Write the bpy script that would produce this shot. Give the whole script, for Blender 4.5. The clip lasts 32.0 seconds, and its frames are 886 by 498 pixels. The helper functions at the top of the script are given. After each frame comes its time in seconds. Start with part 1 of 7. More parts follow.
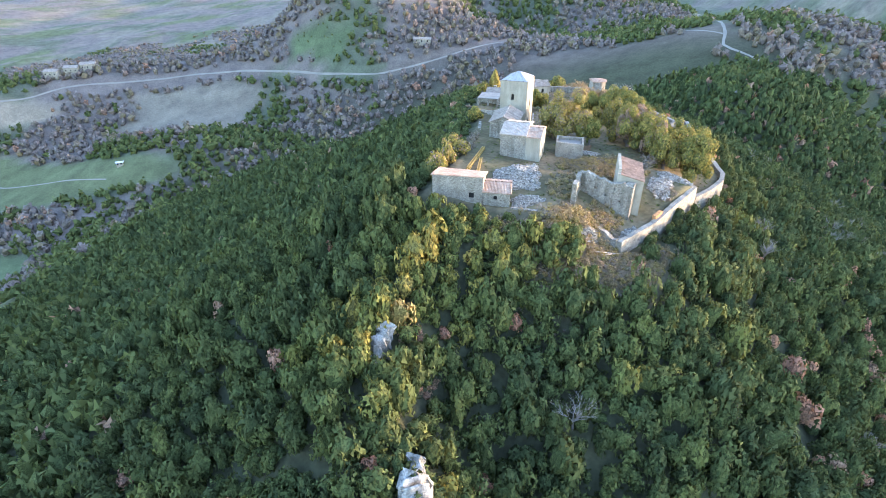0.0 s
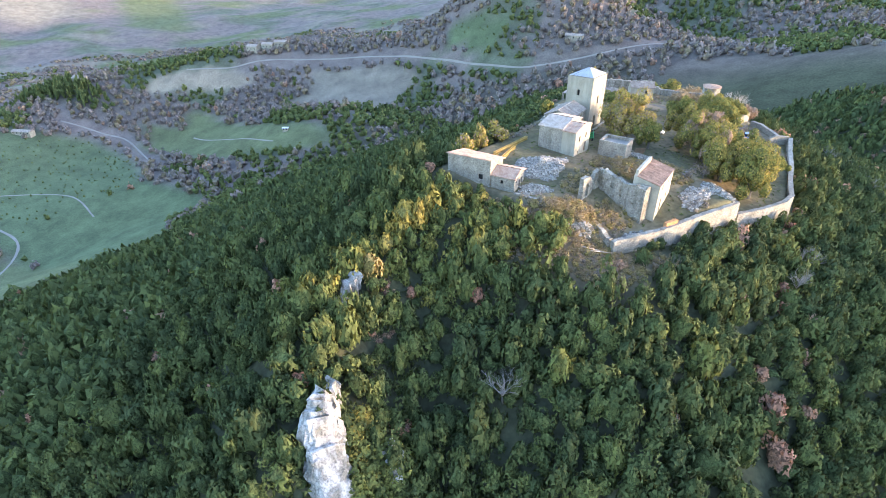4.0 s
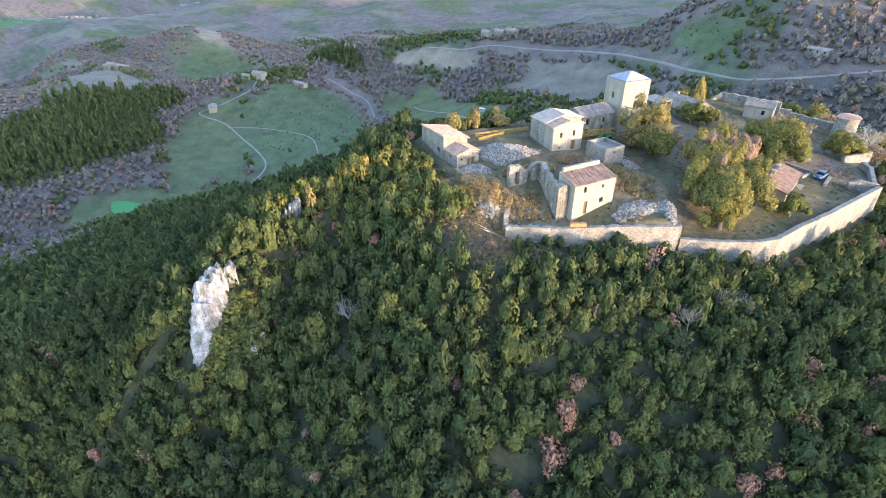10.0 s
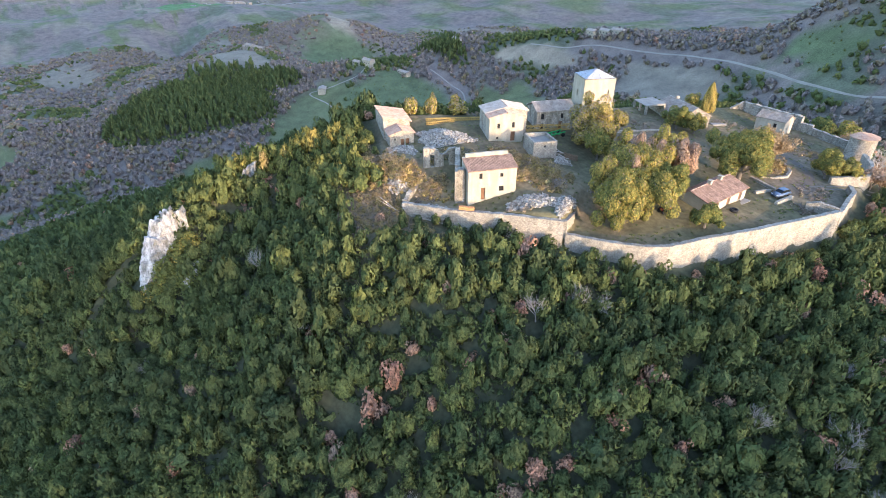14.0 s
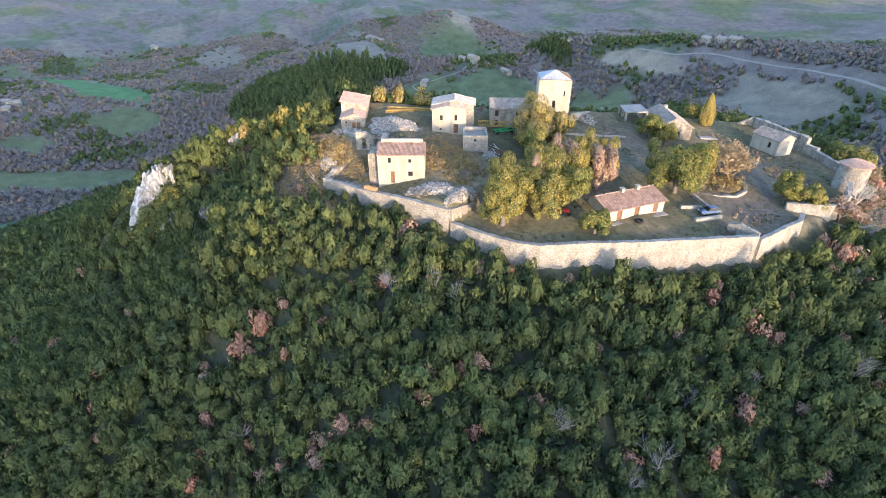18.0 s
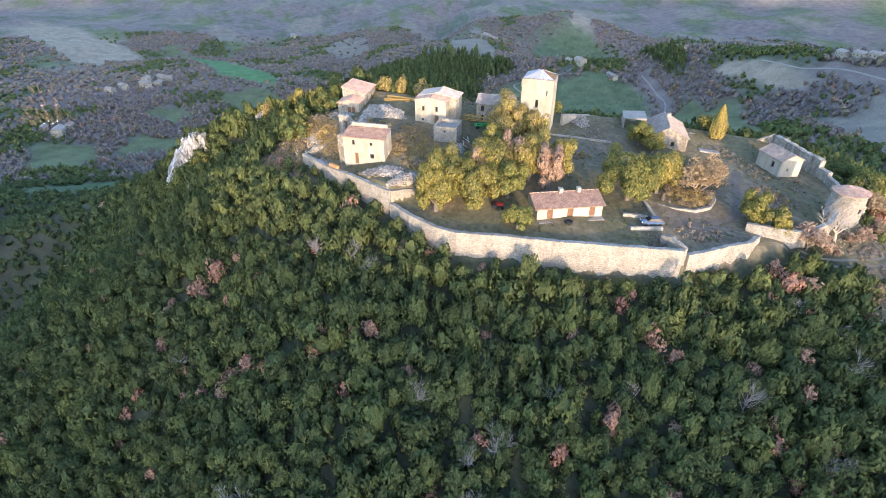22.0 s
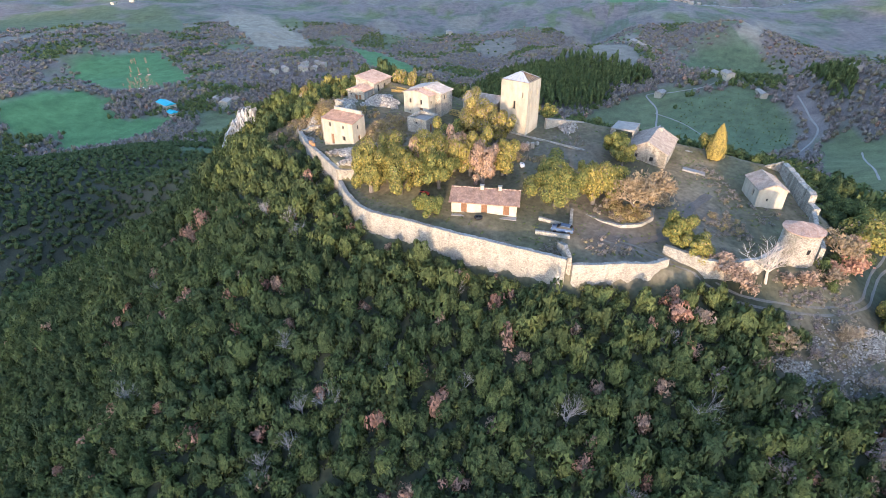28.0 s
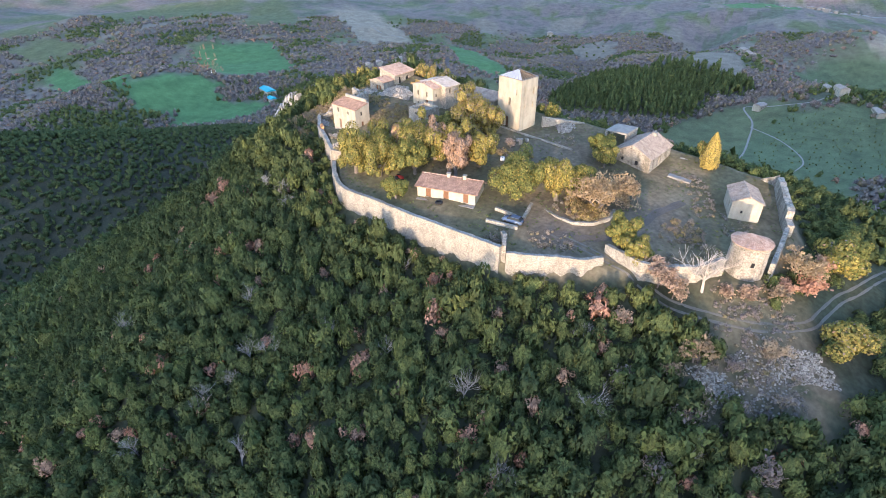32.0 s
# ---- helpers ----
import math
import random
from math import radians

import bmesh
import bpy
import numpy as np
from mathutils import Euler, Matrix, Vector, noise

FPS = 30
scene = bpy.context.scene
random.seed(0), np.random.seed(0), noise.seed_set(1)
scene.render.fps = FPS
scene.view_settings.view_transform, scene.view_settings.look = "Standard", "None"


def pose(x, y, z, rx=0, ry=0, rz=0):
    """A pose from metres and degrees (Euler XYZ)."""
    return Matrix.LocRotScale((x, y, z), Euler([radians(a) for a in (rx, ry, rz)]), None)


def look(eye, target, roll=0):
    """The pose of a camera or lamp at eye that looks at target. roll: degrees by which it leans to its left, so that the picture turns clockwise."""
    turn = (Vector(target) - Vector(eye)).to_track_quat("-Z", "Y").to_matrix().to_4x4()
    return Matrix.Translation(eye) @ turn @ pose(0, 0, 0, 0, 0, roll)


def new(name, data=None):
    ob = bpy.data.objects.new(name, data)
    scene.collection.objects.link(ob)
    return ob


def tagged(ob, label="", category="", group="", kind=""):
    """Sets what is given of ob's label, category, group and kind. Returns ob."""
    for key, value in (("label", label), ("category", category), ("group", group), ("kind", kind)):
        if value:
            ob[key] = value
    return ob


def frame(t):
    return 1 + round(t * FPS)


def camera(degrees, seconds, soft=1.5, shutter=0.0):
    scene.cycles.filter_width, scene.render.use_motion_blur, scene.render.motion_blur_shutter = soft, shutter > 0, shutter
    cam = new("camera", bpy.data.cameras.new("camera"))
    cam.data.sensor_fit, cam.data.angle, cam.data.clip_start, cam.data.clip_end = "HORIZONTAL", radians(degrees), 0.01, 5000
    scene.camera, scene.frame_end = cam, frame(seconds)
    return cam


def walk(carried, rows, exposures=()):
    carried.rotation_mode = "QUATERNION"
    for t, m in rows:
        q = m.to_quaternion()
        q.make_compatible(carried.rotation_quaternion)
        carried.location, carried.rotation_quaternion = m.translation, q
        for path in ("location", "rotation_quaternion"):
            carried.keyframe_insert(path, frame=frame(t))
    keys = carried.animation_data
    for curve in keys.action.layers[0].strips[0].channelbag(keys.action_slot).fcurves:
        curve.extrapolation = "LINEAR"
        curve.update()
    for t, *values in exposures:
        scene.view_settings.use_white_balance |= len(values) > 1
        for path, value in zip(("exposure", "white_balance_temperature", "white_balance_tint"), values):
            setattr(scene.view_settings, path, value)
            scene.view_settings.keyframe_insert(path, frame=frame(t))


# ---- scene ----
cam = camera(80.0, 32.0, soft=0.85)
METRES, EYE, TILT, LEAN, TURN = 262.5, 45.0, -30.5, 0.0, 0.0
ROWS = [
    (0.0, 0.0, 0.0, 0.0, 0.0, -0.0, 0.0),
    (0.5, 0.0097, -0.0026, -0.0015, 1.52, -0.06, -0.89),
    (1.0, 0.0209, -0.0052, -0.0031, 3.14, -0.15, -1.82),
    (1.5, 0.0321, -0.0073, -0.0044, 4.57, -0.26, -2.65),
    (2.0, 0.0449, -0.0093, -0.0057, 6.18, -0.4, -3.55),
    (2.5, 0.0573, -0.0108, -0.0066, 8.22, -0.6, -4.73),
    (3.0, 0.0715, -0.0119, -0.0071, 11.09, -0.94, -6.41),
    (3.5, 0.0853, -0.0124, -0.0072, 13.57, -1.33, -7.81),
    (4.0, 0.1007, -0.0125, -0.007, 16.31, -1.8, -9.35),
    (4.5, 0.1152, -0.012, -0.0065, 19.61, -2.46, -11.21),
    (6.5, 0.1823, -0.0031, 0.0012, 30.27, -5.24, -16.5),
    (7.0, 0.2004, 0.0014, 0.0043, 30.78, -5.43, -16.65),
    (7.5, 0.2164, 0.0062, 0.0074, 31.78, -5.76, -17.12),
    (8.0, 0.2342, 0.0117, 0.0111, 34.52, -6.64, -18.39),
    (8.5, 0.2506, 0.0177, 0.015, 37.44, -7.65, -19.67),
    (9.0, 0.2682, 0.025, 0.0195, 39.12, -8.27, -20.39),
    (9.5, 0.2837, 0.0321, 0.0242, 40.39, -8.79, -20.9),
    (10.0, 0.3003, 0.0405, 0.0293, 42.77, -9.72, -21.84),
    (10.5, 0.3153, 0.0489, 0.0343, 44.88, -10.56, -22.63),
    (11.0, 0.3309, 0.0583, 0.04, 47.08, -11.49, -23.39),
    (11.5, 0.345, 0.0679, 0.0457, 49.17, -12.38, -24.09),
    (12.0, 0.3597, 0.0788, 0.0523, 50.93, -13.17, -24.65),
    (12.5, 0.3728, 0.0896, 0.0586, 51.99, -13.67, -24.93),
    (13.0, 0.3866, 0.1019, 0.0658, 52.83, -14.04, -25.2),
    (13.5, 0.3988, 0.1136, 0.0728, 54.87, -14.96, -25.79),
    (15.5, 0.4454, 0.1664, 0.105, 64.08, -19.24, -28.08),
    (16.0, 0.4559, 0.181, 0.114, 65.45, -19.92, -28.33),
    (16.5, 0.4653, 0.1943, 0.1221, 67.24, -20.77, -28.65),
    (17.0, 0.475, 0.2086, 0.1309, 69.69, -21.99, -29.05),
    (17.5, 0.4837, 0.2219, 0.1387, 71.75, -22.97, -29.36),
    (18.0, 0.4921, 0.2358, 0.1473, 73.25, -23.72, -29.49),
    (18.5, 0.4994, 0.2483, 0.1552, 75.12, -24.64, -29.72),
    (19.0, 0.5064, 0.2616, 0.1636, 77.46, -25.86, -29.97),
    (19.5, 0.5127, 0.2738, 0.171, 80.29, -27.26, -30.2),
    (20.0, 0.5185, 0.287, 0.179, 83.17, -28.72, -30.4),
    (20.5, 0.5235, 0.2991, 0.1863, 85.63, -29.99, -30.49),
    (21.0, 0.5278, 0.3122, 0.1941, 87.01, -30.71, -30.49),
    (21.5, 0.5312, 0.3237, 0.2012, 87.47, -30.96, -30.54),
    (22.0, 0.5344, 0.3363, 0.2086, 89.05, -31.75, -30.51),
    (22.5, 0.5373, 0.3472, 0.2155, 90.84, -32.68, -30.51),
    (23.0, 0.5397, 0.359, 0.2227, 93.59, -34.06, -30.46),
    (23.5, 0.5413, 0.3696, 0.2293, 96.78, -35.67, -30.33),
    (24.0, 0.5422, 0.3812, 0.2365, 100.39, -37.51, -30.09),
    (24.5, 0.5426, 0.3922, 0.2431, 101.99, -38.26, -29.94),
    (25.0, 0.5426, 0.4041, 0.2502, 102.79, -38.66, -29.83),
    (25.5, 0.5425, 0.4149, 0.2569, 103.07, -38.79, -29.76),
    (27.5, 0.5416, 0.4601, 0.2842, 107.31, -40.83, -29.13),
    (28.0, 0.5413, 0.4719, 0.2914, 108.76, -41.53, -28.87),
    (28.5, 0.5409, 0.4828, 0.2981, 110.3, -42.28, -28.62),
    (29.0, 0.5404, 0.4943, 0.3052, 111.94, -43.05, -28.31),
    (29.5, 0.5398, 0.5048, 0.3117, 113.86, -43.96, -27.97),
    (30.0, 0.5389, 0.5159, 0.3186, 116.33, -45.13, -27.48),
    (30.5, 0.5378, 0.526, 0.3248, 118.39, -46.08, -27.04),
    (31.0, 0.5362, 0.5367, 0.3312, 119.41, -46.54, -26.79),
    (31.5, 0.5344, 0.5461, 0.3368, 119.93, -46.77, -26.65),
    (32.0, 0.5324, 0.5558, 0.3425, 121.1, -47.28, -26.38),
]
walk(cam, [(t, pose(0, 0, EYE, TILT, LEAN, TURN) @ pose(METRES * x, METRES * y, METRES * z, 90 + pitch, roll, yaw)) for t, x, y, z, yaw, pitch, roll in ROWS],
     exposures=[(0.0, 3.4, 5520, 24), (4.0, 3.24, 5500, 24), (9.0, 2.94, 5480, 24), (13.0, 2.84, 5450, 24), (16.0, 2.76, 5400, 24), (23.0, 2.66, 5300, 24), (32.0, 2.6, 5250, 24)])

# ---- light ----
SUN_EL, SUN_DIR = 5.2, Vector((0.985, 0.16, 0.0)).normalized()
to_sun = Vector((SUN_DIR.x * math.cos(radians(SUN_EL)), SUN_DIR.y * math.cos(radians(SUN_EL)), math.sin(radians(SUN_EL))))
world = bpy.data.worlds.new("sky")
scene.world = world
world.use_nodes = True
wn = world.node_tree.nodes
sky = wn.new("ShaderNodeTexSky")
sky.sky_type, sky.sun_disc = "NISHITA", False
sky.sun_elevation, sky.sun_rotation = radians(SUN_EL), math.atan2(SUN_DIR.x, SUN_DIR.y)
sky.dust_density, sky.ozone_density = 1.1, 1.5
wn["Background"].inputs["Strength"].default_value = 0.2
world.node_tree.links.new(sky.outputs["Color"], wn["Background"].inputs["Color"])
lamp = bpy.data.lights.new("sun", "SUN")
lamp.energy, lamp.angle, lamp.color = 1.42, radians(0.55), (1.0, 0.71, 0.38)
sun = new("sun", lamp)
sun.matrix_world = look(to_sun * 500, (0, 0, 0))

# ---- materials ----
def ramp_node(nt, stops):
    r = nt.nodes.new("ShaderNodeValToRGB")
    while len(r.color_ramp.elements) < len(stops):
        r.color_ramp.elements.new(0.5)
    for e, (p, c) in zip(r.color_ramp.elements, stops):
        e.position, e.color = p, (*c, 1)
    return r


def surface(name, colours, scale=2.0, fine=18.0, rough=0.9, bump=0.3, metal=0.0, island=0.0, stone=0.0, stain=0.0, pits=0.0):
    """A rough natural surface: two scales of noise over a colour ramp, with bump; stone: masonry cell size in metres; island: per-leaf variation."""
    m = bpy.data.materials.new(name)
    m.use_nodes = True
    nt = m.node_tree
    n, l = nt.nodes, nt.links
    b = n["Principled BSDF"]
    b.inputs["Roughness"].default_value, b.inputs["Metallic"].default_value = rough, metal
    b.inputs["Specular IOR Level"].default_value = 0.25
    tc = n.new("ShaderNodeTexCoord")
    big, small = n.new("ShaderNodeTexNoise"), n.new("ShaderNodeTexNoise")
    for t, s in ((big, scale), (small, fine)):
        t.inputs["Scale"].default_value, t.inputs["Detail"].default_value = s, 5
        l.new(tc.outputs["Object"], t.inputs["Vector"])
    mix = n.new("ShaderNodeMath")
    mix.operation = "MULTIPLY_ADD"
    mix.inputs[1].default_value = 0.55
    l.new(small.outputs["Fac"], mix.inputs[0])
    half = n.new("ShaderNodeMath")
    half.operation = "MULTIPLY"
    half.inputs[1].default_value = 0.45
    l.new(big.outputs["Fac"], half.inputs[0])
    l.new(half.outputs[0], mix.inputs[2])
    fac, height = mix.outputs[0], small.outputs["Fac"]
    if island:
        geo = n.new("ShaderNodeNewGeometry")
        add = n.new("ShaderNodeMath")
        add.operation = "MULTIPLY_ADD"
        add.inputs[1].default_value = island
        l.new(geo.outputs["Random Per Island"], add.inputs[0])
        sub = n.new("ShaderNodeMath")
        sub.operation = "SUBTRACT"
        sub.inputs[1].default_value = island / 2
        l.new(fac, sub.inputs[0])
        l.new(sub.outputs[0], add.inputs[2])
        fac = add.outputs[0]
    n_st = len(colours)
    r = ramp_node(nt, [(0.3 + 0.4 * i / max(1, n_st - 1), c) for i, c in enumerate(colours)])
    l.new(fac, r.inputs["Fac"])
    col = r.outputs["Color"]
    if stone:
        v = n.new("ShaderNodeTexVoronoi")
        v.feature = "DISTANCE_TO_EDGE"
        v.inputs["Scale"].default_value = 1 / stone
        mp = n.new("ShaderNodeMapping")
        mp.inputs["Scale"].default_value = (1, 1, 1.7)
        l.new(tc.outputs["Object"], mp.inputs["Vector"])
        l.new(mp.outputs["Vector"], v.inputs["Vector"])
        vc = n.new("ShaderNodeTexVoronoi")
        vc.inputs["Scale"].default_value = 1 / stone
        l.new(mp.outputs["Vector"], vc.inputs["Vector"])
        joint = ramp_node(nt, [(0.0, (0.62, 0.60, 0.56)), (0.13, (1, 1, 1))])
        l.new(v.outputs["Distance"], joint.inputs["Fac"])
        tone = ramp_node(nt, [(0.0, (0.70, 0.68, 0.63)), (0.55, (0.98, 0.97, 0.95)), (1.0, (1.14, 1.12, 1.06))])
        l.new(vc.outputs["Color"], tone.inputs["Fac"])
        for other in (joint, tone):
            mm = n.new("ShaderNodeMix")
            mm.data_type, mm.blend_type = "RGBA", "MULTIPLY"
            mm.inputs[0].default_value = 1.0
            l.new(col, mm.inputs[6])
            l.new(other.outputs["Color"], mm.inputs[7])
            col = mm.outputs[2]
        height = v.outputs["Distance"]
    if stain:
        st = n.new("ShaderNodeTexNoise")
        st.inputs["Scale"].default_value, st.inputs["Detail"].default_value = 0.55, 6
        mp2 = n.new("ShaderNodeMapping")
        mp2.inputs["Scale"].default_value = (1.6, 1.6, 0.3)
        l.new(tc.outputs["Object"], mp2.inputs["Vector"])
        l.new(mp2.outputs["Vector"], st.inputs["Vector"])
        sr = ramp_node(nt, [(0.38, (1 - stain, 1 - stain, 1 - stain * 1.05)), (0.58, (1, 1, 1))])
        l.new(st.outputs["Fac"], sr.inputs["Fac"])
        mm = n.new("ShaderNodeMix")
        mm.data_type, mm.blend_type = "RGBA", "MULTIPLY"
        mm.inputs[0].default_value = 1.0
        l.new(col, mm.inputs[6])
        l.new(sr.outputs["Color"], mm.inputs[7])
        col = mm.outputs[2]
    if pits:
        pn = n.new("ShaderNodeTexNoise")
        pn.inputs["Scale"].default_value, pn.inputs["Detail"].default_value = 3.4, 5
        l.new(tc.outputs["Object"], pn.inputs["Vector"])
        pr = ramp_node(nt, [(0.60, (1, 1, 1)), (0.68, (1 - pits, 1 - pits, 1 - pits))])
        l.new(pn.outputs["Fac"], pr.inputs["Fac"])
        mm = n.new("ShaderNodeMix")
        mm.data_type, mm.blend_type = "RGBA", "MULTIPLY"
        mm.inputs[0].default_value = 1.0
        l.new(col, mm.inputs[6])
        l.new(pr.outputs["Color"], mm.inputs[7])
        col = mm.outputs[2]
    l.new(col, b.inputs["Base Color"])
    if bump:
        bp = n.new("ShaderNodeBump")
        bp.inputs["Strength"].default_value, bp.inputs["Distance"].default_value = bump, 0.05
        l.new(height, bp.inputs["Height"])
        l.new(bp.outputs["Normal"], b.inputs["Normal"])
    return m


def tinted(name, attribute, stops, noise_scale, amount, rough=0.85, translucent=0.0, bump=0.0, fleck=0.0):
    """Leaves or ground whose kind is stored as a number or colour on the mesh; noise and the leaf's own random vary it."""
    m = bpy.data.materials.new(name)
    m.use_nodes = True
    nt = m.node_tree
    n, l = nt.nodes, nt.links
    b = n["Principled BSDF"]
    b.inputs["Roughness"].default_value = rough
    b.inputs["Specular IOR Level"].default_value = 0.06
    at = n.new("ShaderNodeAttribute")
    at.attribute_name = attribute
    tc = n.new("ShaderNodeTexCoord")
    ns = n.new("ShaderNodeTexNoise")
    ns.inputs["Scale"].default_value, ns.inputs["Detail"].default_value = noise_scale, 6
    l.new(tc.outputs["Object"], ns.inputs["Vector"])
    if stops:
        r = ramp_node(nt, stops)
        l.new(at.outputs["Fac"], r.inputs["Fac"])
        col = r.outputs["Color"]
        geo = n.new("ShaderNodeNewGeometry")
        src = geo.outputs["Random Per Island"]
    else:
        col = at.outputs["Color"]
        src = ns.outputs["Fac"]
    val = ramp_node(nt, [(0.25, (1 - amount,) * 3), (0.75, (1 + amount,) * 3)])
    l.new(src, val.inputs["Fac"])
    mm = n.new("ShaderNodeMix")
    mm.data_type, mm.blend_type = "RGBA", "MULTIPLY"
    mm.inputs[0].default_value = 1.0
    l.new(col, mm.inputs[6])
    l.new(val.outputs["Color"], mm.inputs[7])
    if fleck:
        vf = ramp_node(nt, [(0.36, (1 - fleck,) * 3), (0.66, (1 + fleck,) * 3)])
        l.new(ns.outputs["Fac"], vf.inputs["Fac"])
        mf = n.new("ShaderNodeMix")
        mf.data_type, mf.blend_type = "RGBA", "MULTIPLY"
        mf.inputs[0].default_value = 1.0
        l.new(mm.outputs[2], mf.inputs[6])
        l.new(vf.outputs["Color"], mf.inputs[7])
        mm = mf
    if not stops:
        ns2 = n.new("ShaderNodeTexNoise")
        ns2.inputs["Scale"].default_value, ns2.inputs["Detail"].default_value = noise_scale * 0.06, 8
        ns2.inputs["Roughness"].default_value = 0.7
        l.new(tc.outputs["Object"], ns2.inputs["Vector"])
        v2 = ramp_node(nt, [(0.3, (0.70, 0.68, 0.68)), (0.7, (1.32, 1.30, 1.26))])
        l.new(ns2.outputs["Fac"], v2.inputs["Fac"])
        m2 = n.new("ShaderNodeMix")
        m2.data_type, m2.blend_type = "RGBA", "MULTIPLY"
        m2.inputs[0].default_value = 1.0
        l.new(mm.outputs[2], m2.inputs[6])
        l.new(v2.outputs["Color"], m2.inputs[7])
        mm = m2
    l.new(mm.outputs[2], b.inputs["Base Color"])
    if bump:
        bp = n.new("ShaderNodeBump")
        bp.inputs["Strength"].default_value, bp.inputs["Distance"].default_value = bump, 0.15
        l.new(ns.outputs["Fac"], bp.inputs["Height"])
        l.new(bp.outputs["Normal"], b.inputs["Normal"])
    if translucent:
        tr = n.new("ShaderNodeBsdfTranslucent")
        ms = n.new("ShaderNodeMixShader")
        ms.inputs[0].default_value = translucent
        l.new(mm.outputs[2], tr.inputs["Color"])
        l.new(b.outputs[0], ms.inputs[1])
        l.new(tr.outputs[0], ms.inputs[2])
        l.new(ms.outputs[0], n["Material Output"].inputs["Surface"])
    return m


GROUND = tinted("ground_cover", "cover", None, 1.1, 0.3, rough=0.95, bump=0.5)
# Stops 0.58 and 0.70 hold the gold of low sunlight in the leaf colour.
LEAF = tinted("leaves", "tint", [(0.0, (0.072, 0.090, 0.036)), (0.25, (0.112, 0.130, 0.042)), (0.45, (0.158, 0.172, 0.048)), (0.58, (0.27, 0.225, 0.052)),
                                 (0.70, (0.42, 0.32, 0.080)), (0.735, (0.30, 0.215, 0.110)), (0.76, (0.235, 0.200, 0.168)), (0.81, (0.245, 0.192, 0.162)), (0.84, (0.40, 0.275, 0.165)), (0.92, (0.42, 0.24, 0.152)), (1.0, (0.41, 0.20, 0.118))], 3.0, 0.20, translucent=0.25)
# Darker copy of the leaf colours: shade inside the crowns put into the base colour.
CORE = tinted("shaded_inner_leaves", "tint", [(0.0, (0.058, 0.075, 0.029)), (0.25, (0.082, 0.101, 0.034)), (0.5, (0.112, 0.116, 0.037)), (0.72, (0.20, 0.16, 0.05)), (0.78, (0.165, 0.142, 0.125)), (0.86, (0.23, 0.15, 0.10)), (1.0, (0.22, 0.125, 0.08))], 4.2, 0.12, bump=0.9, fleck=0.45)
STONE = surface("pale_limestone_masonry", [(0.218, 0.197, 0.16), (0.361, 0.332, 0.273), (0.462, 0.428, 0.357)], 0.5, 9, 0.92, 0.7, stone=0.34, stain=0.16, pits=0.35)
STONE_OLD = surface("weathered_limestone_rubble", [(0.193, 0.175, 0.143), (0.368, 0.336, 0.276), (0.497, 0.46, 0.386)], 0.8, 7, 0.95, 0.9, stone=0.42, stain=0.38, pits=0.6)
RENDERED = surface("pale_rendered_masonry", [(0.279, 0.25, 0.184), (0.377, 0.34, 0.254), (0.435, 0.394, 0.299)], 0.6, 12, 0.9, 0.35, stain=0.20, pits=0.14)
PLASTER = surface("white_plaster", [(0.328, 0.292, 0.208), (0.408, 0.364, 0.268), (0.456, 0.412, 0.312)], 0.9, 14, 0.85, 0.15, stain=0.08)
TILE = surface("weathered_clay_tile", [(0.22, 0.135, 0.09), (0.38, 0.245, 0.165), (0.52, 0.385, 0.28)], 1.2, 6, 0.9, 0.4, island=0.35, stain=0.2)
TILE_OLD = surface("lichened_grey_tile", [(0.22, 0.18, 0.14), (0.35, 0.295, 0.235), (0.46, 0.40, 0.325)], 1.0, 6, 0.95, 0.5, island=0.3, stain=0.2)
CONCRETE = surface("pale_concrete", [(0.20, 0.185, 0.155), (0.31, 0.285, 0.24)], 0.9, 10, 0.9, 0.2, stain=0.15)
RUBBLE = surface("broken_limestone", [(0.13, 0.117, 0.092), (0.26, 0.233, 0.19), (0.42, 0.385, 0.315)], 1.5, 12, 0.95, 0.5, island=0.4)
CLIFF = surface("white_limestone_crag", [(0.15, 0.145, 0.13), (0.40, 0.385, 0.35), (0.60, 0.58, 0.53)], 1.3, 4, 0.95, 1.0, stain=0.55, pits=0.45)
WOOD = surface("grey_brown_timber", [(0.10, 0.07, 0.045), (0.22, 0.16, 0.10)], 2, 20, 0.8, 0.3)
DOORWOOD = surface("brown_door_timber", [(0.12, 0.06, 0.03), (0.22, 0.12, 0.06)], 2, 20, 0.7, 0.2)
BARK = surface("grey_bark", [(0.09, 0.075, 0.06), (0.20, 0.17, 0.14)], 2, 14, 0.95, 0.5)
PALEBARK = surface("bleached_dead_wood", [(0.32, 0.27, 0.21), (0.52, 0.46, 0.37)], 2, 14, 0.9, 0.4)
GREYWOOD = surface("weathered_grey_branches", [(0.20, 0.18, 0.155), (0.34, 0.31, 0.27)], 2, 14, 0.9, 0.2)
TWIG = surface("bare_straw_twigs", [(0.26, 0.195, 0.12), (0.45, 0.355, 0.225)], 0.6, 5, 0.95, 0.0, island=0.3)
YELLOW = surface("yellow_painted_steel", [(0.34, 0.22, 0.05), (0.46, 0.31, 0.08)], 2, 12, 0.6, 0.1, stain=0.2)
GREENSTEEL = surface("green_painted_steel", [(0.03, 0.22, 0.06), (0.05, 0.32, 0.09)], 2, 12, 0.55, 0.1)
DARK = surface("dark_interior_glass", [(0.012, 0.012, 0.012), (0.025, 0.025, 0.024)], 2, 8, 0.35, 0.0)
GRAVEL = surface("pale_gravel_track", [(0.19, 0.17, 0.135), (0.30, 0.27, 0.22)], 0.15, 3, 0.95, 0.3)
RUT = surface("stony_wheel_rut", [(0.11, 0.098, 0.075), (0.19, 0.17, 0.135)], 0.4, 4, 0.95, 0.4)
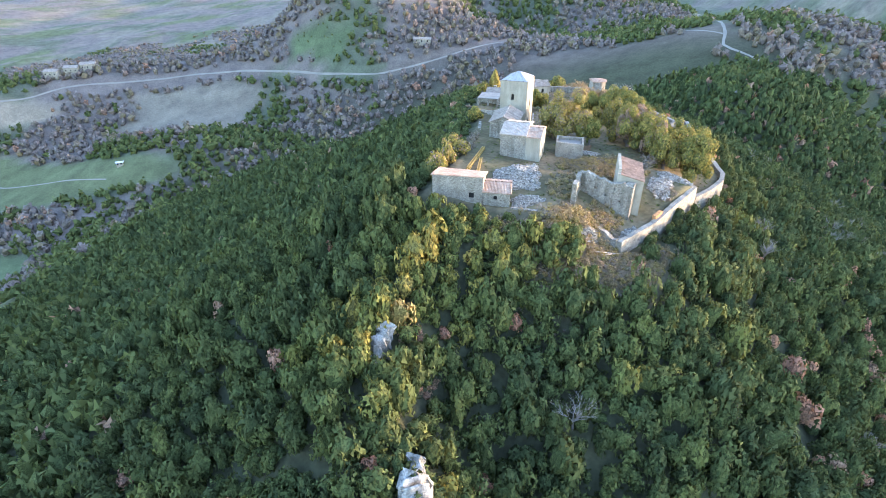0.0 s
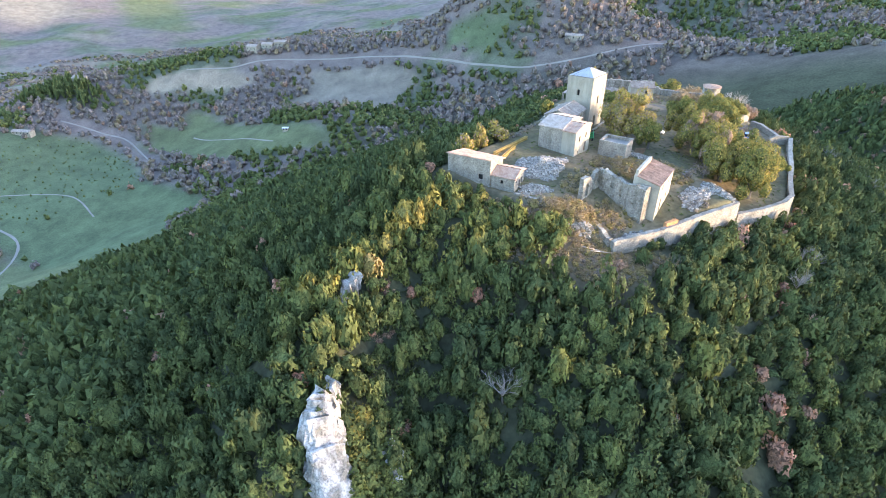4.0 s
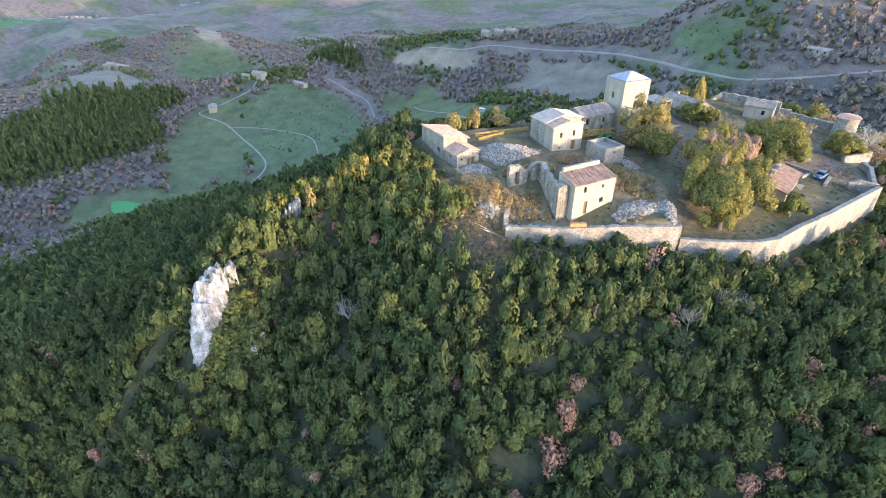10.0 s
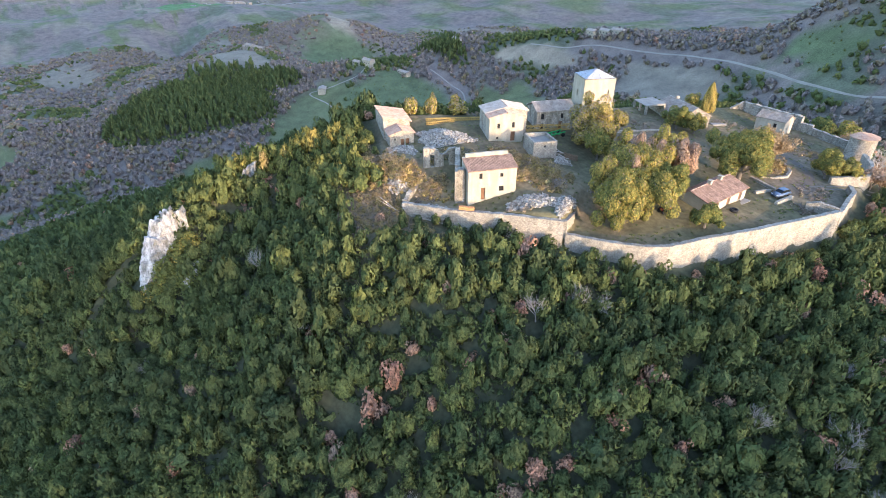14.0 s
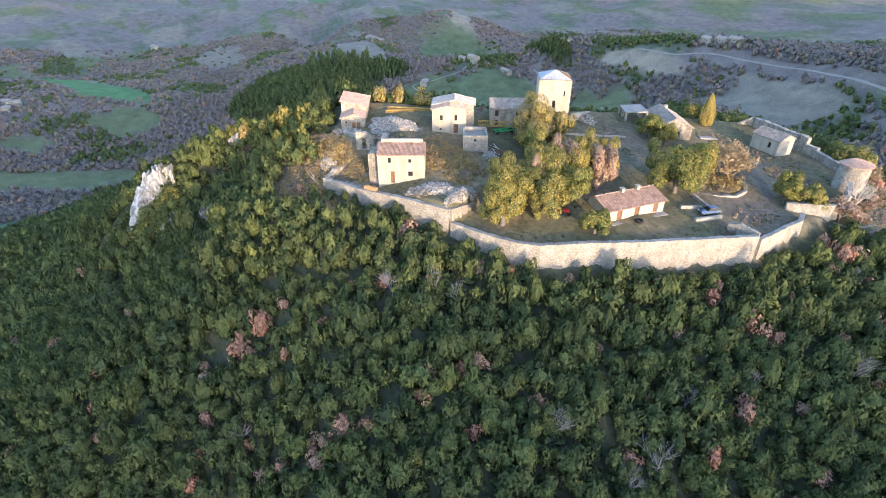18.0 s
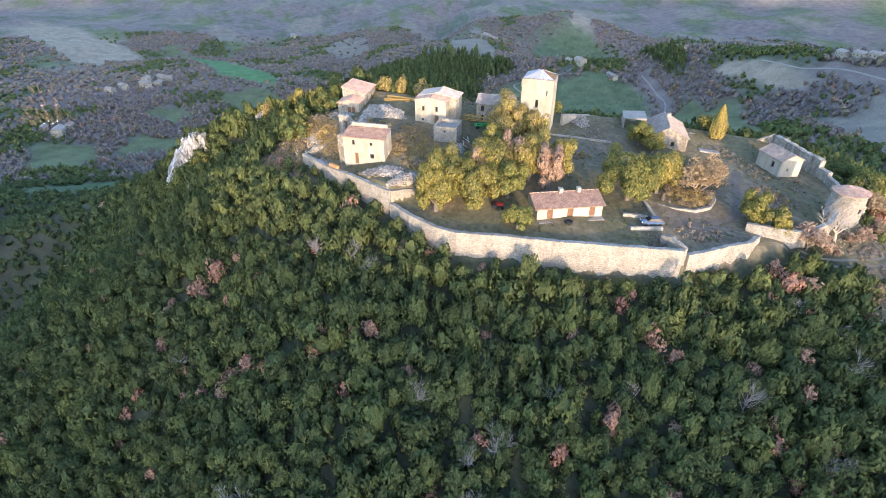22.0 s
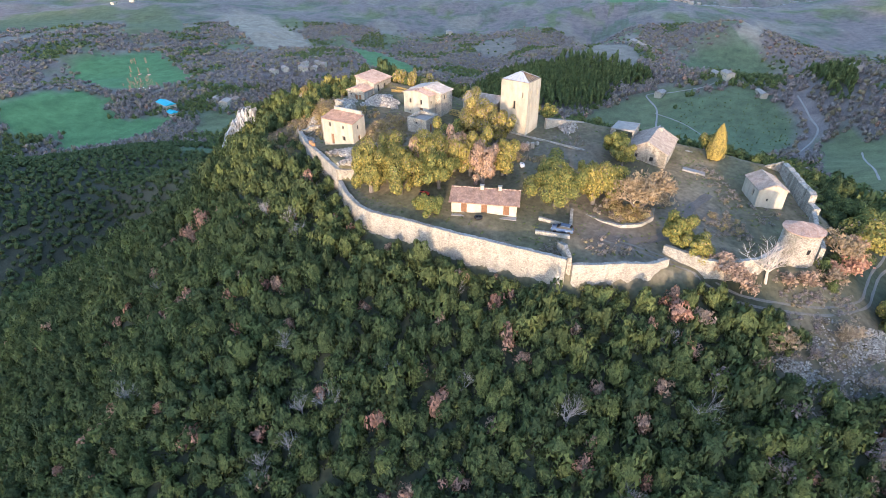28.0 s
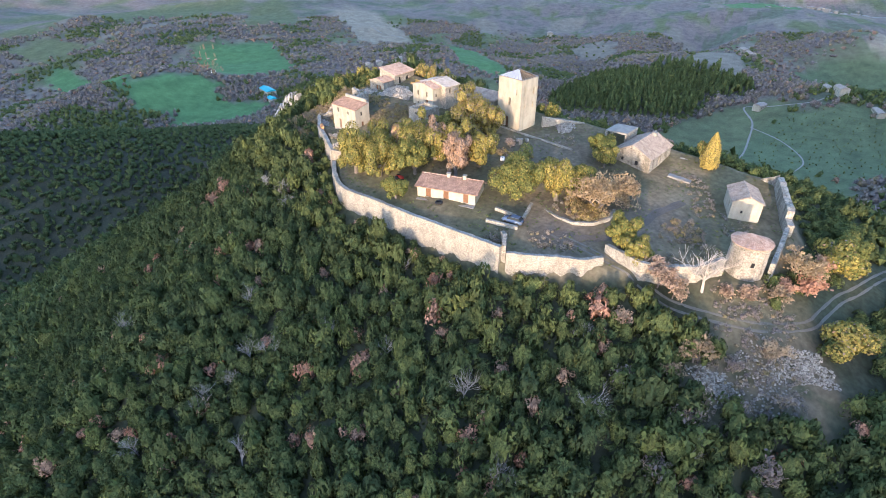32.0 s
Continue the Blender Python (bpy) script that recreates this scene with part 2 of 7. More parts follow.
DIRT = surface("trodden_earth_track", [(0.08, 0.068, 0.050), (0.15, 0.125, 0.098)], 0.3, 4, 0.95, 0.4)
METALSHEET = surface("pale_sheet_metal", [(0.55, 0.57, 0.60), (0.70, 0.72, 0.74)], 0.8, 6, 0.45, 0.1, stain=0.1)
TEAL = surface("turquoise_sheet_roof", [(0.03, 0.30, 0.34), (0.06, 0.40, 0.44)], 0.3, 3, 0.6, 0.1)
WATER = surface("algae_green_pond_water", [(0.035, 0.17, 0.025), (0.05, 0.23, 0.035)], 0.3, 2, 0.55, 0.0)
CARBLUE = surface("blue_grey_car_paint", [(0.10, 0.14, 0.20), (0.13, 0.17, 0.24)], 1, 5, 0.25, 0.0, metal=0.3)
GLASS = surface("dark_car_glass", [(0.01, 0.012, 0.014), (0.02, 0.022, 0.025)], 1, 5, 0.08, 0.0)
RUBBER = surface("black_rubber", [(0.012, 0.012, 0.012), (0.03, 0.03, 0.03)], 3, 20, 0.8, 0.1)

# ---- ground ----
CREST = [(28.8, 74.6), (49.2, 95.0), (56.0, 101.0), (60.7, 107.0), (63.0, 118.0), (67.8, 144.5), (64.0, 158.0), (61.0, 168.0), (55.5, 184.0), (38.0, 191.0), (16.5, 187.0), (12.5, 172.0), (9.0, 143.0), (9.0, 128.0), (2.7, 96.3), (-3.0, 82.5), (12.0, 78.0)]
SPINE = [(10.0, 80.0, 5.0), (-3.0, 66.0, 2.5), (-9.0, 54.0, -2.0), (-6.0, 40.0, -6.5), (0.0, 30.0, -13.0)]


def smooth(a, b, v):
    t = np.clip((v - a) / (b - a), 0, 1)
    return t * t * (3 - 2 * t)


def to_segment(x, y, a, b):
    ax, ay, dx, dy = a[0], a[1], b[0] - a[0], b[1] - a[1]
    t = np.clip(((x - ax) * dx + (y - ay) * dy) / (dx * dx + dy * dy), 0, 1)
    return np.hypot(x - ax - t * dx, y - ay - t * dy), t


def crest_distance(x, y):
    """Metres outside the castle's crest line; negative inside."""
    d = np.full(np.shape(x), 1e9)
    inside = np.zeros(np.shape(x), bool)
    for a, b in zip(CREST, CREST[1:] + CREST[:1]):
        d = np.minimum(d, to_segment(x, y, a, b)[0])
        if a[1] != b[1]:
            inside ^= ((a[1] > y) != (b[1] > y)) & (x < (b[0] - a[0]) * (y - a[1]) / (b[1] - a[1]) + a[0])
    return np.where(inside, -d, d)


def wave(x, y, size, seed):
    """Soft rolling noise, about -1 to 1."""
    r = np.random.RandomState(seed)
    out, amp = 0, 1.0
    for octave in range(4):
        for _ in range(3):
            a, p = r.rand() * 6.283, r.rand() * 6.283
            out = out + amp * np.sin((x * math.cos(a) + y * math.sin(a)) * 6.283 / size + p) / 3
        size, amp = size * 0.47, amp * 0.5
    return out / 1.2


def swell(x, y, cx, cy, rx, ry, turn, power=2.0):
    c, s = math.cos(radians(turn)), math.sin(radians(turn))
    u, v = ((x - cx) * c + (y - cy) * s) / rx, (-(x - cx) * s + (y - cy) * c) / ry
    return np.exp(-(u * u + v * v) ** (power / 2))


def smax(a, b, k):
    return np.logaddexp(a / k, b / k) * k


# rises and hollows of the country: middle, half axes, turn, rise
SWELLS_NEAR = (
    (230, 340, 247, 169, 15, 142.3),
    (110, 300, 143, 91, 20, 20.4),
    (50, 450, 143, 78, 0, 24.6),
    (-55, 430, 117, 68, 0, 45.6),
    (-170, 470, 124, 62, -12, 46.9),
    (-310, 472, 130, 65, 8, 84.9),
    (-395, 410, 104, 65, 10, 35.9),
    (-515, 405, 117, 78, 0, 62.5),
    (-265, 375, 117, 65, 0, 31.5),
    (-150, 340, 143, 104, 0, 77.2),
    (-330, 255, 143, 91, 0, 35.7),
    (-515, 280, 130, 98, 20, 52.1),
    (-640, 190, 169, 104, 30, 27.5),
    (-765, 185, 117, 91, 10, 29.7),
)
SWELLS_WEST = (
    (-900, 340, 156, 130, 30, 84.1),
    (-800, 60, 208, 104, 20, 15.4),
    (40, 640, 273, 156, 0, 119.2),
    (330, 640, 338, 286, 0, 87.8),
    (-480, 60, 260, 143, 20, 66.9),
    (-450, -130, 221, 143, 10, -10.6),
    (-365, -345, 221, 156, 0, 27.3),
    (-200, -170, 182, 130, 20, 27.3),
    (-620, -250, 234, 169, 0, 34.3),
    (-860, -500, 286, 208, 20, 13.1),
    (-1200, -235, 286, 195, 0, -26.4),
    (-1520, -470, 390, 286, 0, 27.0),
    (-560, -700, 338, 260, 0, 51.6),
    (-1000, -950, 520, 338, 20, 21.5),
)
SWELLS_NORTH = (
    (-1950, -950, 650, 520, 0, -5.7),
    (-1000, -20, 338, 156, 10, 11.2),
    (-600, 620, 338, 182, 10, 36.0),
    (-980, 1230, 494, 338, 30, 15.5),
    (-400, 1450, 546, 429, 0, 20.1),
    (120, 1500, 546, 520, 0, 126.9),
    (-1350, 650, 390, 286, 20, -5.3),
    (-1900, 1150, 585, 455, 20, 140.4),
    (-1750, 60, 494, 312, 0, 29.6),
    (-2600, -200, 780, 780, 0, -89.4),
    (-180, 760, 312, 143, 0, 39.3),
    (-420, 190, 169, 78, 10, -9.1),
    (140, 235, 60, 45, 0, 48.9),
    (60, 540, 90, 60, 0, -15.2),
)
SWELLS_FAR = (
    (-440, 520, 100, 70, 0, 23.6),
    (-120, 400, 60, 50, 0, -25.7),
    (-60, 510, 90, 50, 0, 113.8),
    (-2350, 900, 500, 500, 0, -181.7),
    (-250, -480, 160, 100, 0, 47.2),
    (-520, -1080, 260, 200, 0, 42.0),
    (-1420, 300, 240, 180, 0, 33.0),
    (-850, 2100, 500, 400, 0, 34.6),
    (-750, -40, 260, 45, 8, -22.3),
    (-1220, 110, 200, 60, -10, -44.8),
)


def land(x, y):
    """Height of the wide country round the castle hill."""
    r = np.hypot(x - 30, y - 120)
    z = -185 + 4 * wave(x, y, 420, 3) + smooth(1100, 2400, r) * (18 + 30 * wave(x, y, 1500, 8)) + smooth(500, 1200, r) * (9 * wave(x, y, 520, 9) + 5 * wave(x, y, 170, 10))
    z = z + 115 * swell(x, y, 60, -300, 260, 130, -30)
    for cx, cy, rx, ry, turn, rise in SWELLS_NEAR + SWELLS_WEST + SWELLS_NORTH + SWELLS_FAR:
        z = z + rise * swell(x, y, cx, cy, rx, ry, turn)
    return z + 258 * swell(x, y, 980, 500, 260, 2200, -5, 3) + 2 * swell(x, y, 980, 330, 300, 50, 0) - 2 * swell(x, y, 980, 205, 300, 40, 0)           # mountain to the east, behind which the sun stands low


def hill(x, y):
    """Height of the castle hill."""
    d = crest_distance(x, y)
    top = 14.6 - 0.098 * np.clip(x, -10, 75) - 0.062 * np.clip(y, 60, 200)
    top = top - 4.2 * swell(x, y, 33, 81, 13, 8, 45) - 2.5 * swell(x, y, 28.5, 74, 6, 6, 0) - 2.7 * swell(x, y, 7, 80, 13, 9, 0) - 1.0 * swell(x, y, 22, 166, 16, 14, 0) - 1.2 * swell(x, y, 26, 184, 18, 14, 0)
    top = top + 0.12 * wave(x, y, 9, 5)
    yard = (x - 49.2) * 0.803 + (y - 95.0) * 0.596                     # the lower yard behind the east wall
    top = top - smooth(-0.4, 0.8, yard) * np.clip(3.0 - (y - 98) * 0.1, 0, 3) * smooth(-18, -5, d) * smooth(0.4, -0.2, d)
    out = np.maximum(d, 0)
    south = smooth(90, 55, y) * smooth(-40, 2, x)
    west = smooth(12, -12, x) * (1 - south)
    north = smooth(160, 210, y)
    east = smooth(20, 50, x) * smooth(70, 84, y) * smooth(168, 150, y)
    flank = np.clip(south + west, 0, 1)
    steep = 0.40 + 0.34 * south + 0.20 * west - 0.10 * north * smooth(20, 60, x)
    eased = 8 * np.logaddexp((out - 55) / 8, 0)                        # the flanks grow gentler further down
    drop = steep * out + 0.0011 * (1 - flank) * out ** 2 - flank * np.maximum(steep - 0.42 - 0.14 * south, 0) * eased + 0.42 * np.maximum(6 - y, 0) * smooth(40, 0, x) * smooth(-110, -60, x)
    drop = drop + (3.4 + 1.9 * smooth(83, 93, y) * smooth(146, 126, y)) * smooth(-0.5, 0.5, d) * east + 0.7 * smooth(-0.3, 0.8, d) * (1 - east)
    z = top - drop + 0.5 * wave(x, y, 23, 6) * smooth(1, 20, d) + 1.6 * wave(x, y, 90, 7) * smooth(15, 80, d)
    best = np.full(np.shape(x), -400.0)
    for a, b in zip(SPINE, SPINE[1:]):
        dd, t = to_segment(x, y, a, b)
        best = np.maximum(best, a[2] + t * (b[2] - a[2]) - np.where((b is SPINE[-1]) & (t > 0.999), 1.3 * dd, np.where(x < a[0] + t * (b[0] - a[0]), 0.30 * dd + 0.020 * dd ** 2, 0.70 * dd + 0.012 * dd ** 2)))
    return np.where(d < 0, z, smax(z, best, 1.2))


def height(x, y):
    x, y = np.asarray(x, float), np.asarray(y, float)
    d = crest_distance(x, y)
    return np.where(d < 40, hill(x, y), smax(np.maximum(hill(x, y), -400), land(x, y), 6))


# ---- builders ----
def mesh_of(name, verts, faces, material, tint=None, smooth_shade=False, normals=None):
    """A mesh from arrays: verts (n, 3), faces (m, k)."""
    me = bpy.data.meshes.new(name)
    verts, faces = np.asarray(verts, np.float32), np.asarray(faces, np.int32)
    m, k = faces.shape
    me.vertices.add(len(verts))
    me.vertices.foreach_set("co", verts.ravel())
    me.loops.add(m * k)
    me.loops.foreach_set("vertex_index", faces.ravel())
    me.polygons.add(m)
    me.polygons.foreach_set("loop_start", np.arange(0, m * k, k, dtype=np.int32))
    me.polygons.foreach_set("use_smooth", np.full(m, smooth_shade))
    if tint is not None:
        tint = np.asarray(tint, np.float32)
        if tint.ndim == 1:
            me.attributes.new("tint", "FLOAT", "POINT").data.foreach_set("value", tint)
        else:
            col = np.ones((len(verts), 4), np.float32)
            col[:, :3] = tint
            me.attributes.new("cover", "FLOAT_COLOR", "POINT").data.foreach_set("color", col.ravel())
    me.update(calc_edges=True)
    if normals is not None:
        me.normals_split_custom_set_from_vertices(np.asarray(normals, np.float32))
    me.materials.append(material)
    return me


def thing(name, label, category, at=(0, 0, 0), group="", kind=""):
    ob = new(name)
    ob.location = at
    ob.empty_display_size = 0.3
    return tagged(ob, label, category, group, kind)


def under(ob, parent):
    ob.parent = parent
    p = parent
    m = Matrix.Identity(4)
    while p is not None:
        m = Matrix.Translation(p.location) @ m
        p = p.parent
    ob.matrix_parent_inverse = m.inverted()
    return ob


def part(name, bm, material, parent=None, label="", shade=False):
    """Links a bmesh, built in world metres, as one mesh object under a thing or part."""
    me = bpy.data.meshes.new(name)
    bmesh.ops.recalc_face_normals(bm, faces=bm.faces[:])
    for f in bm.faces:
        f.smooth = shade
    bm.to_mesh(me)
    bm.free()
    me.materials.append(material)
    ob = new(name, me)
    if parent is not None:
        under(ob, parent)
    if label:
        ob["label"] = label
    return ob


def add_prism(bm, ring, z0, z1):
    """Upright prism over a ring of (x, y); z0 and z1 numbers or one per corner."""
    n = len(ring)
    a = [bm.verts.new((*p, z0[i] if hasattr(z0, "__len__") else z0)) for i, p in enumerate(ring)]
    b = [bm.verts.new((*p, z1[i] if hasattr(z1, "__len__") else z1)) for i, p in enumerate(ring)]
    bm.faces.new(a[::-1])
    bm.faces.new(b)
    for i in range(n):
        bm.faces.new((a[i], a[(i + 1) % n], b[(i + 1) % n], b[i]))


def add_box(bm, m, sx, sy, sz):
    """A box of that size standing on the pose m."""
    vs = [bm.verts.new(m @ Vector((x * sx / 2, y * sy / 2, z * sz))) for z in (0, 1) for x, y in ((-1, -1), (1, -1), (1, 1), (-1, 1))]
    for f in ((3, 2, 1, 0), (4, 5, 6, 7), (0, 1, 5, 4), (1, 2, 6, 5), (2, 3, 7, 6), (3, 0, 4, 7)):
        bm.faces.new([vs[i] for i in f])


def add_tube(bm, a, b, ra, rb, sides=6):
    a, b = Vector(a), Vector(b)
    q = (b - a).to_track_quat("Z", "Y").to_matrix()
    ra_, rb_ = [], []
    for i in range(sides):
        w = 6.28318 * i / sides
        o = q @ Vector((math.cos(w), math.sin(w), 0))
        ra_.append(bm.verts.new(a + o * ra))
        rb_.append(bm.verts.new(b + o * rb))
    for i in range(sides):
        j = (i + 1) % sides
        bm.faces.new((ra_[i], ra_[j], rb_[j], rb_[i]))
    bm.faces.new(ra_[::-1])
    bm.faces.new(rb_)


def ground_z(x, y):
    return float(height(x, y))


# ---- the ground sheet ----
PINES = [(-505, 72, 90, 84, 20), (-590, 142, 80, 40, 40), (-520, 372, 90, 16, -5)]


def patch(x, y, cx, cy, rx, ry, turn, edge=0.12):
    """1 inside a field of rounded-box outline, 0 outside."""
    c, s = math.cos(radians(turn)), math.sin(radians(turn))
    u, v = ((x - cx) * c + (y - cy) * s) / rx, (-(x - cx) * s + (y - cy) * c) / ry
    u, v = u + 0.10 * np.sin(v * 3.1 + cx), v + 0.10 * np.sin(u * 2.7 + cy)
    return smooth(1 + edge, 1 - edge, (np.abs(u) ** 5 + np.abs(v) ** 5) ** 0.2)


# LUSH, STUBBLE, SLOPE and GREENWOOD are lightened in place of distance haze.
MEADOW, LUSH, STUBBLE, PLOUGH, OLIVE, BARE, SLOPE = (0.120, 0.134, 0.066), (0.092, 0.170, 0.066), (0.255, 0.218, 0.155), (0.180, 0.138, 0.122), (0.104, 0.130, 0.066), (0.285, 0.258, 0.205), (0.195, 0.172, 0.130)
LEAFLESS, GREENWOOD = (0.168, 0.142, 0.122), (0.110, 0.120, 0.078)
# fields by what grows on them: middle, half axes, turn
MEADOW_FIELDS = [(-414, 176, 92, 36, -21), (-262, 122, 80, 34, -30), (-330, 78, 42, 36, 0), (-238, 176, 127, 37, -29), (-407, 165, 57, 27, -9), (-334, 91, 35, 16, -113), (-291, 340, 68, 26, -15), (-277, 333, 103, 17, -7), (-542, -133, 45, 32, 45), (-480, -212, 22, 19, -102), (-393, -148, 59, 23, -94), (-891, -825, 300, 49, 43), (-329, -247, 39, 29, 19), (-376, -202, 39, 13, 15), (-1420, -1344, 150, 63, -72), (-479, -495, 78, 52, -121), (-866, -826, 300, 48, 44), (-402, -915, 73, 44, 81), (-796, -1105, 300, 131, 56), (-1265, 1261, 300, 77, -41), (-1724, 943, 300, 79, -24)]
LUSH_FIELDS = [(-759, -252, 156, 30, 34), (-472, -500, 116, 68, 49), (-719, -221, 149, 26, 39), (-314, -401, 24, 16, 27), (-280, -338, 48, 34, 123), (-289, -611, 156, 21, -103), (-280, -416, 50, 44, 165), (-266, -339, 44, 34, 130), (-1999, 206, 360, 113, 7), (-240, -155, 62, 17, 142)]
STUBBLE_FIELDS = [(-367, 406, 46, 11, 17), (-1061, 412, 300, 19, -14), (-348, 410, 38, 10, 14), (-935, -588, 300, 59, 44), (-1616, 1138, 300, 85, -28)]
OLIVE_FIELDS = [(-345, 240, 140, 50, -15), (-394, 262, 69, 54, -25), (-757, 319, 66, 47, -52), (-98, 446, 26, 11, -20), (-769, 298, 50, 29, -40)]
SLOPE_FIELDS = [(-202, 423, 51, 16, -2), (-631, 130, 62, 27, 14), (-198, 409, 53, 29, -2), (-718, 153, 130, 32, 4)]
PLOUGH_FIELDS = [(98, 352, 72, 46, -18)]
BARE_FIELDS = [(130, 290, 25, 13, -97)]
FIELDS = [(*q, colour) for group, colour in ((MEADOW_FIELDS, MEADOW), (LUSH_FIELDS, LUSH), (STUBBLE_FIELDS, STUBBLE), (OLIVE_FIELDS, OLIVE), (SLOPE_FIELDS, SLOPE), (PLOUGH_FIELDS, PLOUGH), (BARE_FIELDS, BARE)) for q in group]


def wood_kind(x, y):
    """Above 0 leafless, below 0 evergreen."""
    return wave(x, y, 190, 66) + 0.35 * wave(x, y, 60, 67) + 0.30 - 0.7 * smooth(20, 160, x) + 0.8 * swell(x, y, -900, 345, 150, 120, 0, 4)


def pines(x, y):
    return np.maximum.reduce([swell(x, y, *q, 4) for q in PINES])


def far_meadows(x, y):
    """Patchwork of small clearings on the far slopes."""
    return smooth(0.16, 0.26, wave(x, y, 230, 71) + 0.4 * wave(x, y, 75, 72)) * smooth(700, 1000, np.hypot(x - 30, y - 120))


def cover(x, y):
    kind = smooth(-0.12, 0.12, wood_kind(x, y))[:, None]
    base = np.array(GREENWOOD) * (1 - kind) + np.array(LEAFLESS) * kind
    w = far_meadows(x, y)[:, None]
    lush = smooth(-0.1, 0.1, wave(x, y, 310, 73))[:, None]
    base = base * (1 - w) + (np.array(SLOPE) * (1 - lush) + np.array(MEADOW) * lush) * w
    for cx, cy, rx, ry, turn, colour in FIELDS:
        w = patch(x, y, cx, cy, rx, ry, turn)[:, None]
        base = base * (1 - w) + np.array(colour) * w
    w = np.maximum(swell(x, y, 20, -220, 330, 190, -30, 4), pines(x, y))[:, None]
    base = base * (1 - w) + np.array((0.060, 0.062, 0.042)) * w
    d = crest_distance(x, y)
    # forest floor on the hill, grass and bare earth inside the walls
    w = (smooth(260, 160, d) * smooth(-1, 1, d))[:, None]
    base = base * (1 - w) + np.array((0.066, 0.070, 0.040)) * w
    w = smooth(1, -1, d)[:, None]
    grass = np.array((0.118, 0.106, 0.058)) * np.ones((x.size, 1))
    dry = smooth(-0.1, 0.5, wave(x, y, 21, 31))[:, None]
    grass = grass * (1 - dry) + np.array((0.18, 0.145, 0.084)) * dry
    worn = np.maximum.reduce([swell(x, y, 56, 152, 9, 8, 30), 0.8 * swell(x, y, 45, 164, 8, 12, 40), 0.7 * swell(x, y, 30, 98, 12, 6, 10), 0.6 * swell(x, y, 28, 140, 10, 14, 20)])[:, None]
    grass = grass * (1 - worn) + np.array((0.15, 0.125, 0.095)) * worn
    base = base * (1 - w) + grass * w
    # dry grass on the bare shoulder below the south-west corner
    w = (np.maximum(swell(x, y, 27, 70, 9, 6, 20), swell(x, y, 19, 76.5, 8, 3, 15)) * smooth(-2, 1.0, d))[:, None]
    base = base * (1 - w) + np.array((0.185, 0.138, 0.085)) * w
    w = np.maximum.reduce([swell(x, y, 31.5, 99, 6.5, 5.4, 20), swell(x, y, 26, 98.5, 4.8, 3.4, 10), swell(x, y, 48.3, 153.5, 3.6, 4.6, 0), swell(x, y, 38, 101, 4, 3.4, 30)])[:, None]
    base = base * (1 - w) + np.array((0.21, 0.155, 0.085)) * w
    # stony bank and dry grass below the gateway
    w = (np.maximum(swell(x, y, 66.5, 189, 10, 10, 20, 3), swell(x, y, 73, 180, 5, 5, 0, 3)) * smooth(-0.9, 0.2, wave(x, y, 7, 33)))[:, None]
    base = base * (1 - w) + np.array((0.140, 0.118, 0.082)) * w
    w = (0.8 * swell(x, y, 58, 184, 7, 9, 15, 3) * smooth(0.5, 1.5, d))[:, None]
    base = base * (1 - w) + np.array((0.130, 0.118, 0.072)) * w
    return base


def stretched(lo, hi, step, below, above, reach):
    """Even steps over the hilltop, then ever longer ones out to the horizon, growing by their own ratio on each side."""
    mid = np.arange(lo, hi + step, step)
    out = [np.cumsum(step * g ** np.arange(1, int(math.log(reach * (g - 1) / step + 1) / math.log(g)) + 1)) for g in (below, above)]
    return np.concatenate([lo - out[0][::-1], mid, mid[-1] + out[1]])


ax, ay = stretched(-6, 72, 0.8, 1.027, 1.07, 4300), stretched(70, 194, 0.8, 1.033, 1.033, 4300)
gx, gy = np.meshgrid(ax, ay, indexing="ij")
gx, gy = gx.ravel(), gy.ravel()
gi = np.arange(len(ax) * len(ay)).reshape(len(ax), len(ay))
quads = np.stack([gi[:-1, :-1], gi[1:, :-1], gi[1:, 1:], gi[:-1, 1:]], -1).reshape(-1, 4)
me = mesh_of("ground", np.stack([gx, gy, height(gx, gy)], 1), quads, GROUND, cover(gx, gy), True)
tagged(new("ground", me), "hilltop grass, forest floor and wide valley of fields", "ground", kind="structure")


def ribbon(name, pts, width, material, label, lift=0.25, step=6.0):
    """A track draped on the ground along smooth points."""
    pts = [Vector((*p, 0)) for p in pts]
    line = []
    for i in range(len(pts) - 1):
        p0, p1, p2, p3 = pts[max(i - 1, 0)], pts[i], pts[i + 1], pts[min(i + 2, len(pts) - 1)]
        k = max(2, int((p2 - p1).length / step))
        for j in range(k):
            t = j / k
            line.append(0.5 * ((2 * p1) + (p2 - p0) * t + (2 * p0 - 5 * p1 + 4 * p2 - p3) * t * t + (3 * p1 - p0 - 3 * p2 + p3) * t ** 3))
    line.append(pts[-1])
    vs = []
    for i, p in enumerate(line):
        d = (line[min(i + 1, len(line) - 1)] - line[max(i - 1, 0)]).normalized()
        nrm = Vector((-d.y, d.x, 0))
        w = width * (1 + 0.15 * math.sin(i * 1.7))
        for s in (-0.5, -0.17, 0.17, 0.5):
            q = p + nrm * s * w
            vs.append((q.x, q.y, ground_z(q.x, q.y) + lift - (0.5 * lift if abs(s) > 0.4 else 0)))
    k = len(line)
    a = np.arange(k * 4).reshape(k, 4)
    f = np.stack([a[:-1, :-1], a[1:, :-1], a[1:, 1:], a[:-1, 1:]], -1).reshape(-1, 4)
    ob = new(name, mesh_of(name, vs, f, material, None, True))
    return tagged(ob, label, "road", kind="structure")


